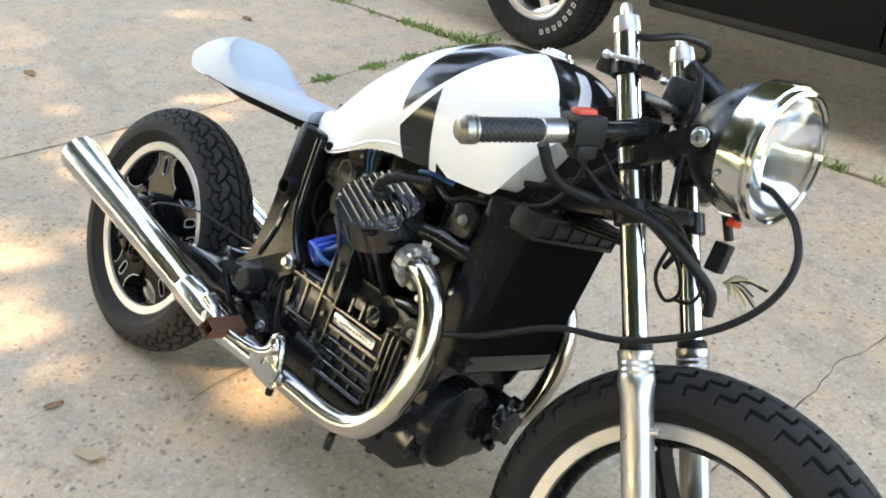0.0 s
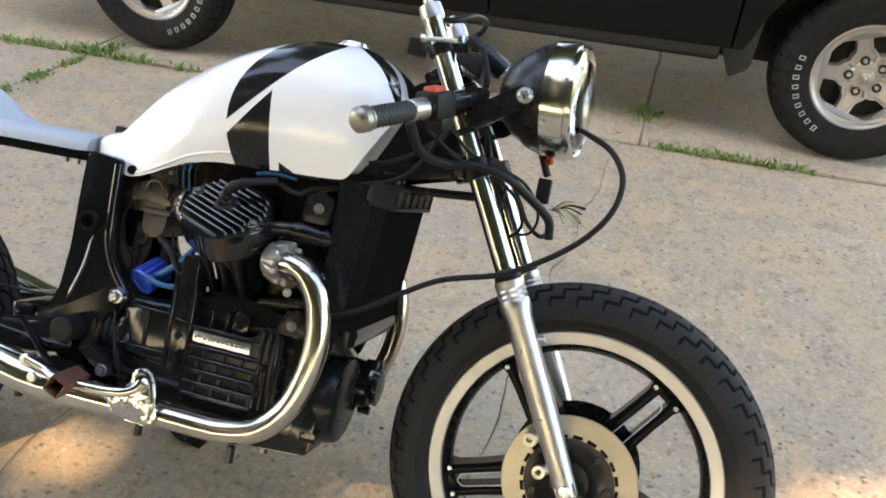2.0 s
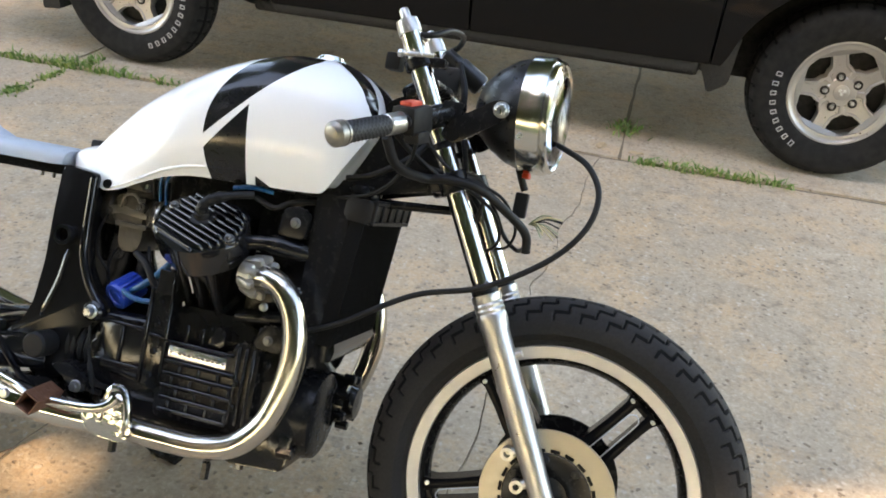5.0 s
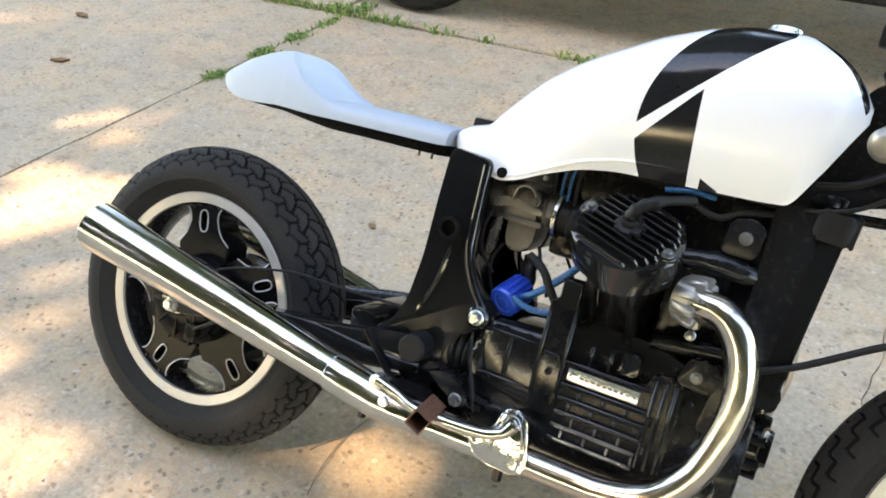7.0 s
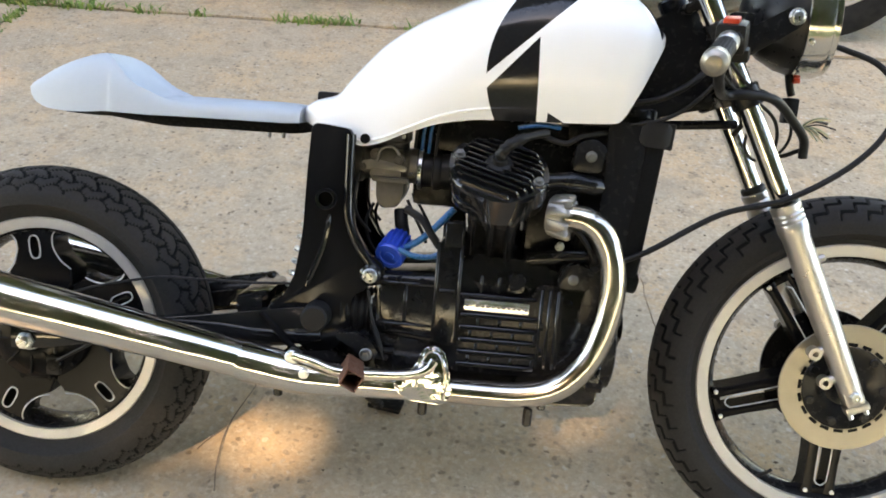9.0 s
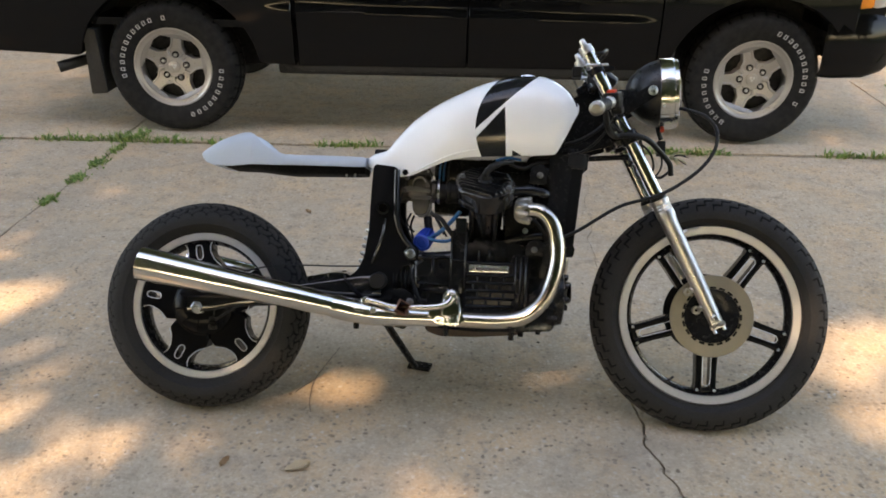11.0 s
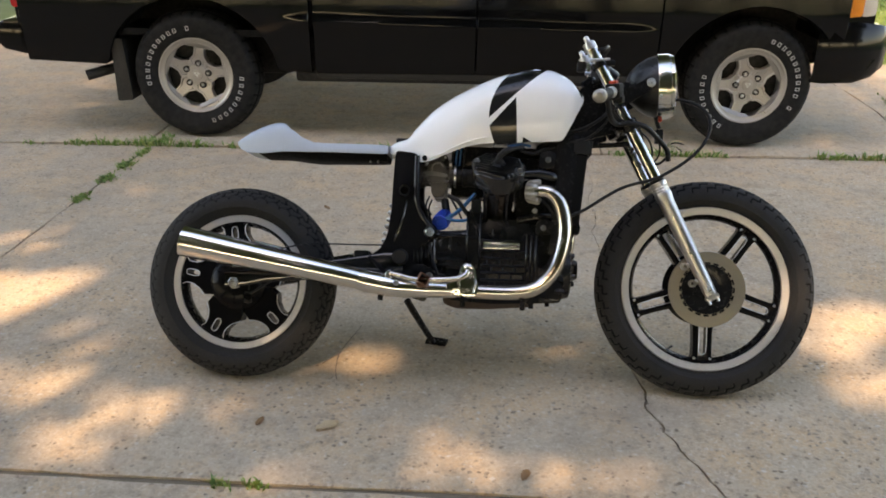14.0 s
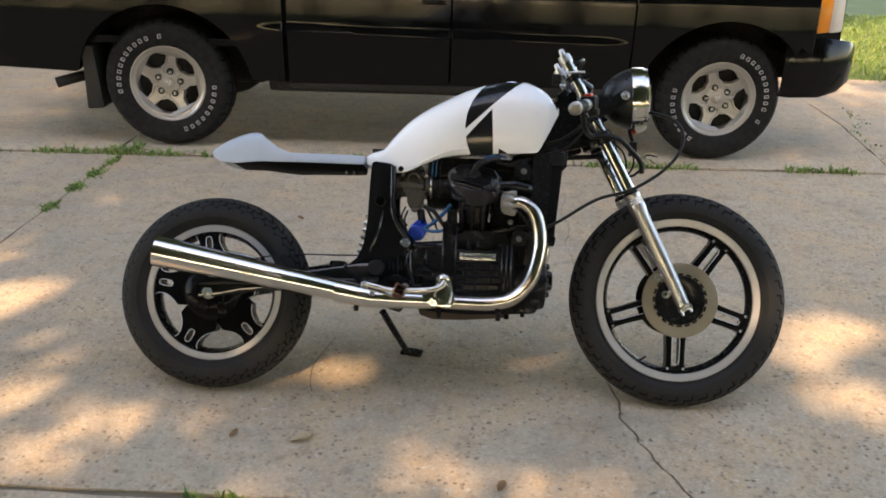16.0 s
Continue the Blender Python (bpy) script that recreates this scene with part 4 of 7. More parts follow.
# steering-head gusset
bm = bmesh.new()
slab(bm, rounded([(0.99, 0.77), (1.05, 0.80), (1.16, 0.835), (1.185, 0.86), (1.125, 0.985), (1.07, 0.965), (1.02, 0.90)], 0.012), -0.045, 0.045, 0.006)
part("head_gusset", bm, SATIN, frame_ob)
bm = bmesh.new()
slab(bm, rounded([(0.93, 0.735), (1.05, 0.782), (1.17, 0.815), (1.165, 0.838), (1.04, 0.815), (0.93, 0.77)], 0.008), -0.075, -0.068, 0.002)
slab(bm, rounded([(0.93, 0.735), (1.05, 0.782), (1.17, 0.815), (1.165, 0.838), (1.04, 0.815), (0.93, 0.77)], 0.008), 0.068, 0.075, 0.002)
rod(bm, (1.03, -0.05, 0.772), (1.225, -0.03, 0.79), 0.008)
part("head_stay", bm, SATIN, frame_ob)

# ---- swing arm, shock ----
for s in (-1, 1):
    bm = bmesh.new()
    rows = []
    for x, z, h, y, w in ((0.53, 0.386, 0.030, 0.110, 0.016), (0.47, 0.378, 0.034, 0.115, 0.018), (0.40, 0.366, 0.033, 0.116, 0.017), (0.25, 0.346, 0.026, 0.112, 0.016), (0.10, 0.328, 0.020, 0.108, 0.014), (0.03, 0.317, 0.024, 0.105, 0.009), (-0.03, 0.3105, 0.022, 0.105, 0.008)):
        rows.append([(x, s * y + a * w, z + b * h) for a, b in ((-1, -0.75), (-0.75, -1), (0.75, -1), (1, -0.75), (1, 0.75), (0.75, 1), (-0.75, 1), (-1, 0.75))])
    grid(bm, rows, close_v=True, caps=True)
    part("swing_arm", bm, BLACK, bike, "black swing arm leg")
bm = bmesh.new()
box(bm, (0.37, -0.1, 0.375), (0.42, 0.1, 0.42), 0.01)
slab(bm, rounded([(0.24, 0.375), (0.43, 0.415), (0.44, 0.38), (0.3, 0.355)], 0.01), 0.05, 0.08, 0.004)
part("cross_brace", bm, BLACK, bike)
bm = bmesh.new()
lathe(bm, [(0.02, 0.06), (0.075, 0.065), (0.085, 0.085), (0.08, 0.13), (0.03, 0.15), (0.0, 0.15)], 32, "y", REAR)
rod(bm, (0.07, 0.11, 0.325), (0.4, 0.11, 0.392), 0.034)
part("final_drive", bm, SATIN, bike, "black shaft drive housing")
bm = bmesh.new()
pts = []
a0, a1 = Vector((0.468, -0.03, 0.40)), Vector((0.502, -0.03, 0.58))
dd = (a1 - a0)
u, v = frame_of(dd)
for k in range(8 * 18 + 1):
    t = k / (8 * 18)
    an = 2 * math.pi * 8 * t
    pts.append(a0 + dd * t + 0.026 * (math.cos(an) * u + math.sin(an) * v))
tube(bm, pts, 0.0048, 8)
shock = part("shock_spring", bm, STEEL, bike, "plated shock spring behind the frame")
bm = bmesh.new()
rod(bm, a0 - dd * 0.12, a1 + dd * 0.1, 0.015)
part("damper", bm, SATIN, shock)
bm = bmesh.new()
tube(bm, smooth_path([(0.46, -0.06, 0.44), (0.38, -0.07, 0.437), (0.3, -0.075, 0.436), (0.2, -0.08, 0.43), (0.05, -0.09, 0.38), (0.045, -0.1, 0.28)], 5), 0.0026, 6)
part("brake_cable", bm, HOSE, bike)
bm = bmesh.new()
tube(bm, [(0.045, -0.1, 0.265), (0.12, -0.12, 0.312), (0.25, -0.13, 0.34)], 0.0034, 8)
box(bm, (0.03, -0.104, 0.24), (0.055, -0.096, 0.275), 0.003)
part("brake_rod", bm, HOSE, bike, "brake rod and arm")

bm = bmesh.new()
tube(bm, smooth_path([(0.425, -0.132, 0.40), (0.457, -0.136, 0.371), (0.492, -0.137, 0.338), (0.52, -0.135, 0.322)], 5), 0.0062, 8)
part("footrest_strut", bm, FRAMEPAINT, bike, "thin black strut")

# ---- engine ----
bm = bmesh.new()
CASE = [(0.63, 0.3), (0.68, 0.275), (0.80, 0.268), (0.95, 0.275), (1.012, 0.30), (1.018, 0.40), (1.0, 0.475), (0.96, 0.505), (0.88, 0.53), (0.77, 0.53), (0.75, 0.495), (0.70, 0.482), (0.63, 0.472), (0.605, 0.44)]
slab(bm, rounded(CASE, 0.02), -0.112, 0.112, 0.012, 3)
engine = part("crankcase", bm, CAST, bike, "black painted V-twin crankcase")
bm = bmesh.new()
slab(bm, rounded([(0.655, 0.262), (0.70, 0.248), (0.80, 0.25), (0.93, 0.262), (0.93, 0.29), (0.655, 0.29)], 0.012), -0.075, 0.075, 0.008)
part("oil_pan", bm, PANRUST, engine, "rust-stained oil pan")
bm = bmesh.new()
box(bm, (0.87, -0.075, 0.52), (0.985, 0.075, 0.73), 0.015)
part("timing_cover", bm, SATIN, engine)
bm = bmesh.new()
box(bm, (0.53, -0.085, 0.29), (0.66, 0.085, 0.40), 0.015)
part("gearbox_rear", bm, SATIN, engine)
bm = bmesh.new()
slab(bm, rounded([(0.905, 0.272), (1.02, 0.28), (1.026, 0.36), (0.985, 0.40), (0.93, 0.38)], 0.012), -0.118, 0.112, 0.008)
rod(bm, (0.93, -0.095, 0.275), (0.93, -0.095, 0.258), 0.008, seg=6)
rod(bm, (0.98, -0.08, 0.28), (0.98, -0.08, 0.266), 0.007, seg=6)
part("sump", bm, CAST, engine)
for s in (-1, 1):
    # gearbox bell, ribbed middle and the finned side cover
    bm = bmesh.new()
    rows = []
    for x, r in ((0.618, 0.046), (0.632, 0.057), (0.68, 0.060), (0.722, 0.064)):
        rows.append([(x, s * (0.062 + r * math.copysign(abs(math.cos(a)) ** 0.36, math.cos(a))), 0.43 + 1.03 * r * math.copysign(abs(math.sin(a)) ** 0.36, math.sin(a))) for a in [2 * math.pi * k / 32 for k in range(32)]])
    grid(bm, rows, close_v=True, caps=True)
    for z in (0.478, 0.388):
        box(bm, (0.64, s * 0.118 - 0.004, z - 0.003), (0.725, s * 0.118 + 0.008, z + 0.003), 0.002)
    part("gearbox_bell", bm, CAST, engine)
    bm = bmesh.new()
    slab(bm, rounded([(0.722, 0.375), (0.762, 0.37), (0.768, 0.47), (0.768, 0.545), (0.755, 0.558), (0.728, 0.558), (0.722, 0.5)], 0.008), s * 0.1, s * 0.132, 0.005)
    slab(bm, rounded([(0.732, 0.53), (0.768, 0.53), (0.766, 0.572), (0.75, 0.58), (0.734, 0.572)], 0.006), s * 0.09, s * 0.125, 0.004)
    for z in (0.395, 0.44, 0.49, 0.53):
        rod(bm, (0.745, s * 0.125, z), (0.745, s * 0.137, z), 0.006, seg=6)
    part("case_rib", bm, CAST, engine)
    edge = lambda lo, hi: ((lo[0], min(s * lo[1], s * hi[1]), lo[2]), (hi[0], max(s * lo[1], s * hi[1]), hi[2]))
    for lo, hi in (((0.628, 0.118, 0.470), (0.722, 0.1275, 0.476)), ((0.628, 0.118, 0.398), (0.722, 0.127, 0.403)), ((0.722, 0.128, 0.378), (0.728, 0.1365, 0.552)), ((0.762, 0.128, 0.378), (0.768, 0.1365, 0.552)), ((0.731, 0.128, 0.466), (0.757, 0.1375, 0.472)), ((0.734, 0.108, 0.545), (0.765, 0.1385, 0.588)), ((0.67, 0.118, 0.404), (0.677, 0.126, 0.47)), ((0.762, 0.128, 0.462), (0.90, 0.136, 0.468)), ((0.80, 0.128, 0.469), (0.806, 0.134, 0.50)), ((0.83, 0.128, 0.469), (0.836, 0.134, 0.50))):
        bm = bmesh.new()
        box(bm, *edge(lo, hi), 0.0015, seg=1)
        part("case_edge", bm, BLACK, engine)
    bm = bmesh.new()
    slab(bm, rounded([(0.762, 0.325), (0.93, 0.33), (0.945, 0.345), (0.945, 0.48), (0.93, 0.492), (0.90, 0.492), (0.89, 0.462), (0.77, 0.462), (0.76, 0.45)], 0.01), s * 0.1, s * 0.131, 0.006)
    cover = part("side_cover", bm, SATIN, bike, "black ribbed engine side cover")
    # raised bars round sunken oblong windows
    for z in (0.342, 0.364, 0.386, 0.408, 0.43):
        bm = bmesh.new()
        box(bm, (0.77, min(s * 0.128, s * 0.1375), z - 0.0042), (0.905, max(s * 0.128, s * 0.1375), z + 0.0042), 0.0018, seg=1)
        part("rib", bm, BLACK, cover)
    for i, z in enumerate((0.353, 0.375, 0.397, 0.419)):
        for k in range(4):
            x = 0.79 + 0.037 * k + (0.012 if i % 2 else 0)
            bm = bmesh.new()
            box(bm, (x - 0.003, min(s * 0.128, s * 0.137), z - 0.0065), (x + 0.003, max(s * 0.128, s * 0.137), z + 0.0065), 0.0015, seg=1)
            part("rib", bm, BLACK, cover)
    for x in (0.908, 0.922, 0.936):
        bm = bmesh.new()
        box(bm, (x - 0.003, min(s * 0.13, s * 0.138), 0.345), (x + 0.003, max(s * 0.13, s * 0.138), 0.485), 0.002, seg=1)
        part("flange_rib", bm, BLACK, cover)
    bm = bmesh.new()
    box(bm, (0.776, min(s * 0.131, s * 0.1375), 0.438), (0.888, max(s * 0.131, s * 0.1375), 0.4585), 0.002, Matrix.Rotation(0, 4, "Y"))
    badge = part("badge_plate", bm, PLATE, cover, "polished badge plate with worn lettering")
    bm = bmesh.new()
    for k in range(9):
        x = 0.796 + 0.009 * k
        box(bm, (x, min(s * 0.1374, s * 0.1384), 0.4455), (x + 0.006, max(s * 0.1374, s * 0.1379), 0.4505), 0)
    for x in (0.782, 0.882):
        rod(bm, (x, s * 0.137, 0.4475), (x, s * 0.1388, 0.4475), 0.0028, seg=10)
    part("badge_bars", bm, DULL, cover)
    bm = bmesh.new()
    slab(bm, rounded([(0.846, 0.475), (0.876, 0.475), (0.878, 0.502), (0.868, 0.51), (0.85, 0.508)], 0.005), s * 0.10, s * 0.136, 0.005)
    part("inspection_cap", bm, CAST, engine)
    bolt("case_bolt", (0.957, s * 0.138, 0.507), (0, s, 0), 0.0068, 0.008, DULL, engine, "plated case bolt")
    bolt("mount_bolt", (0.965, s * 0.133, 0.717), (0, s, 0), 0.0072, 0.008, DULL, engine, "plated mount bolt")
    bolt("low_bolt", (0.614, s * 0.145, 0.346), (0, s, 0), 0.0085, 0.012, DULL, engine, "plated lower mount bolt")
    for shape in ([(0.93, 0.49), (0.985, 0.49), (0.99, 0.525), (0.965, 0.535), (0.94, 0.53)], [(0.935, 0.69), (0.985, 0.69), (0.99, 0.735), (0.967, 0.748), (0.94, 0.738)], [(0.555, 0.375), (0.58, 0.36), (0.62, 0.333), (0.637, 0.345), (0.625, 0.367), (0.59, 0.385)]):
        bm = bmesh.new()
        slab(bm, rounded(shape, 0.009), s * 0.097, s * (0.146 if shape[0][0] < 0.7 else 0.139 if shape[0][1] < 0.6 else 0.134), 0.004)
        part("engine_mount", bm, SATIN, engine)

    # cylinder, head and finned rocker cover, splayed from the crank
    axis = Vector((0, s * 0.62, 0.785))
    e1 = (Matrix.Rotation(radians(-9), 4, axis) @ Vector((1, 0, 0))).normalized() if s < 0 else (Matrix.Rotation(radians(9), 4, axis) @ Vector((1, 0, 0))).normalized()
    e2 = axis.cross(e1)
    H = Matrix((e1, e2, axis)).transposed().to_4x4()
    H.translation = Vector((0.8175, s * 0.186, 0.702))
    bm = bmesh.new()
    rows = []
    for z, u, v in ((-0.226, 0.052, 0.054), (-0.208, 0.054, 0.056), (-0.204, 0.044, 0.046), (-0.19, 0.044, 0.046), (-0.185, 0.034, 0.036), (-0.118, 0.034, 0.036), (-0.112, 0.044, 0.046), (-0.098, 0.044, 0.047), (-0.094, 0.038, 0.042), (-0.075, 0.042, 0.046), (-0.05, 0.055, 0.058), (-0.032, 0.066, 0.066), (-0.024, 0.068, 0.067)):
        rows.append([H @ Vector((u * math.copysign(abs(math.cos(t)) ** 0.55, math.cos(t)), v * math.copysign(abs(math.sin(t)) ** 0.55, math.sin(t)), z)) for t in [2 * math.pi * q / 36 for q in range(36)]])
    grid(bm, rows, close_v=True, caps=True)
    head = part("cylinder", bm, CAST, bike, "black cylinder barrel and head")
    for x, t in ((-0.033, -1), (0.0, -1), (0.033, -1), (-0.033, 1), (0.033, 1)):
        bm = bmesh.new()
        tube(bm, [H @ Vector((x, t * 0.04, z)) for z in (-0.195, -0.192, -0.118, -0.108, -0.06, -0.05)], [0.006, 0.0085, 0.0085, 0.0105, 0.0105, 0.004], 10)
        part("cylinder_rib", bm, CAST, head)
    for x, z, w in ((0.02, -0.07, 0.008), (-0.028, -0.066, 0.007)):
        bm = bmesh.new()
        rod(bm, H @ Vector((x, -0.04, z)), H @ Vector((x, -0.062, z)), w, seg=10)
        part("cylinder_boss", bm, CAST, head)
    # finned cover, turned on the barrel; the far one is its mirror image
    flip = Matrix.Diagonal((1, -s, 1, 1))
    up = Vector((0, -0.62, 0.785)).normalized()
    along = Matrix.Rotation(radians(-22), 4, up) @ Vector((1, 0, 0))
    C = Matrix((along, up.cross(along), up)).transposed().to_4x4()
    C.translation = Vector((0.8165, -0.1765, 0.694))
    C = flip @ C
    XZ = C @ Matrix(((1, 0, 0, 0), (0, 0, 1, 0), (0, 1, 0, 0), (0, 0, 0, 1)))
    rim = [(-0.052, -0.069), (0.018, -0.079), (0.046, -0.067), (0.066, -0.042), (0.084, -0.008), (0.076, 0.026), (0.048, 0.062), (0.01, 0.069), (-0.05, 0.057), (-0.078, 0.04), (-0.09, 0.0), (-0.078, -0.036)]
    bm = bmesh.new()
    slab(bm, rounded([(u * 0.97, v * 0.97) for u, v in rim], 0.012), -0.062, -0.046, 0.003, m=XZ)
    slab(bm, rounded(rim, 0.014), -0.045, -0.008, 0.012, 4, m=XZ)
    rocker = part("rocker_cover", bm, BLACK, bike, "black finned rocker cover")

    def span(v):
        """Ends of the cover's face along a line of constant v."""
        cut = []
        for (u0, v0), (u1, v1) in zip(rim, rim[1:] + rim[:1]):
            if (v0 - v) * (v1 - v) <= 0 and v0 != v1:
                cut.append(u0 + (u1 - u0) * (v - v0) / (v1 - v0))
        return min(cut) + 0.008, max(cut) - 0.008

    for k in range(10):
        v = -0.06 + 0.0124 * k
        a, b = span(v)
        if abs(v) < 0.014:
            a, b = a + 0.014, b - 0.014
        bm = bmesh.new()
        drop = 0.005 if k == 0 else 0.0
        rows = []
        for u, h in ((a, -0.012), (a + 0.002, -0.004), (a + 0.007, 0.002), (b - 0.007, 0.002), (b - 0.002, -0.004), (b, -0.012)):
            rows.append([C @ Vector((u, v + dv, z)) for dv, z in ((-0.0033, -0.014), (-0.0026, h - 0.0016 - drop), (-0.0012, h - drop), (0.0012, h - drop), (0.0026, h - 0.0016 - drop), (0.0033, -0.014))])
        grid(bm, rows, close_v=True, caps=True)
        part("fin", bm, FINS, rocker)
    bm = bmesh.new()
    lathe(bm, [(0.0, 0.012), (0.012, 0.012), (0.0135, 0.009), (0.014, 0.003), (0.021, 0.001), (0.023, -0.003), (0.023, -0.012)], 24, "z")
    lead = smooth_path([(0, 0, 0.006), (0.001, 0.001, 0.02), (0.008, 0.012, 0.031), (0.022, 0.032, 0.036), (0.036, 0.052, 0.034), (0.05, 0.075, 0.028)], 5)
    tube(bm, lead, [0.0092 + 0.0011 * math.sin(i * 1.9) if i < 17 else 0.0066 for i in range(len(lead))], 12)
    bmesh.ops.transform(bm, matrix=C @ Matrix.Translation((-0.005, 0.003, 0)), verts=bm.verts)
    part("plug_cap", bm, HOSE, rocker, "black rubber plug cap and lead")
    n = (C.to_3x3() @ Vector((0, 0, 1))).normalized()
    for u, v in ((0.067, -0.002), (-0.073, -0.003)):
        p = C @ Vector((u, v, -0.006))
        bm = bmesh.new()
        tube(bm, [p - n * 0.03, p - n * 0.002, p], [0.0135, 0.0135, 0.012], 18)
        part("bolt_boss", bm, BLACK, rocker)
        bm = bmesh.new()
        rod(bm, p - n * 0.001, p + n * 0.0015, 0.0092)
        tube(bm, [p + n * 0.001, p + n * 0.006, p + n * 0.0075], [0.0064, 0.0064, 0.0045], 6)
        part("cover_bolt", bm, DULL if s < 0 else CAST, rocker, "worn plated cover bolt")
    # water pipe and thermostat arm towards the radiator
    bm = bmesh.new()
    tube(bm, smooth_path([(0.87, s * 0.14, 0.665), (0.92, s * 0.13, 0.672), (0.97, s * 0.115, 0.668), (1.02, s * 0.1, 0.66)], 5), [0.015] * 6 + [0.019] * 6 + [0.014] * 4, 14)
    tube(bm, smooth_path([(0.88, s * 0.1, 0.53), (0.93, s * 0.11, 0.54), (0.98, s * 0.105, 0.545)], 5), 0.014, 12)
    part("water_pipe", bm, CAST, engine)
# hoses, clips and small bolts that crowd the right side
for pts, r in (([(0.93, -0.112, 0.60), (0.96, -0.118, 0.585), (0.985, -0.115, 0.55), (0.995, -0.11, 0.5)], 0.0045), ([(0.66, -0.1, 0.60), (0.69, -0.11, 0.585), (0.71, -0.115, 0.56), (0.725, -0.115, 0.54)], 0.007), ([(0.88, -0.12, 0.745), (0.92, -0.128, 0.735), (0.95, -0.125, 0.75), (1.0, -0.11, 0.76)], 0.005)):
    bm = bmesh.new()
    tube(bm, smooth_path(pts, 5), r, 10)
    part("hose", bm, HOSE, engine)
for x, z, r in ((0.645, 0.393, 0.005), (0.70, 0.478, 0.005), (0.66, 0.478, 0.005), (0.955, 0.46, 0.006), (0.99, 0.42, 0.006), (0.955, 0.33, 0.006), (0.915, 0.29, 0.0055), (0.99, 0.60, 0.0055), (0.93, 0.56, 0.006), (0.90, 0.66, 0.0055)):
    bolt("small_bolt", (x, -0.119, z), (0, -1, 0), r, 0.008, CAST if z < 0.5 else STEEL, engine)
for pts in ([(0.60, -0.118, 0.37), (0.64, -0.122, 0.352), (0.66, -0.122, 0.35)], [(0.59, -0.116, 0.355), (0.62, -0.12, 0.34), (0.65, -0.12, 0.336)]):
    bm = bmesh.new()
    tube(bm, smooth_path(pts, 5), 0.0055, 8)
    part("hose", bm, HOSE, engine)
# front crank cover and water pump
bm = bmesh.new()
lathe(bm, [(0.0, 1.05), (0.07, 1.05), (0.078, 1.046), (0.082, 1.03), (0.082, 0.98)], 48, "x", (0, -0.035, 0.372))
rod(bm, (1.0, -0.11, 0.315), (1.03, -0.11, 0.315), 0.012, seg=8)
part("crank_cover", bm, SATIN, engine, "round black front crank cover")
bm = bmesh.new()
lathe(bm, [(0.0, 1.085), (0.03, 1.083), (0.036, 1.07), (0.045, 1.065), (0.048, 1.04), (0.048, 0.99)], 28, "x", (0, 0.062, 0.385))
part("water_pump", bm, CAST, engine)
for k in range(7):
    a = 2 * math.pi * k / 7
    bm = bmesh.new()
    rod(bm, (1.05, 0.062 + 0.047 * math.cos(a), 0.385 + 0.047 * math.sin(a)), (1.074, 0.062 + 0.047 * math.cos(a), 0.385 + 0.047 * math.sin(a)), 0.009, seg=8)
    part("pump_bolt", bm, CAST, engine)
# rubber boot of the drive shaft
bm = bmesh.new()
rows = [(0.56 + 0.006 * k, 0.047 - (0.006 if k % 2 else 0.0) - 0.0006 * k) for k in range(12)]
lathe(bm, [(r, x) for x, r in rows], 32, "x", (0, -0.07, 0.408))
part("shaft_boot", bm, HOSE, bike, "ribbed black rubber boot")
bm = bmesh.new()
tube(bm, smooth_path([(0.608, -0.125, 0.455), (0.618, -0.13, 0.41), (0.632, -0.133, 0.37), (0.645, -0.135, 0.335)], 5), [0.0025] * 8 + [0.005] * 5 + [0.002] * 3, 8)
part("breather_tube", bm, HOSE, bike)

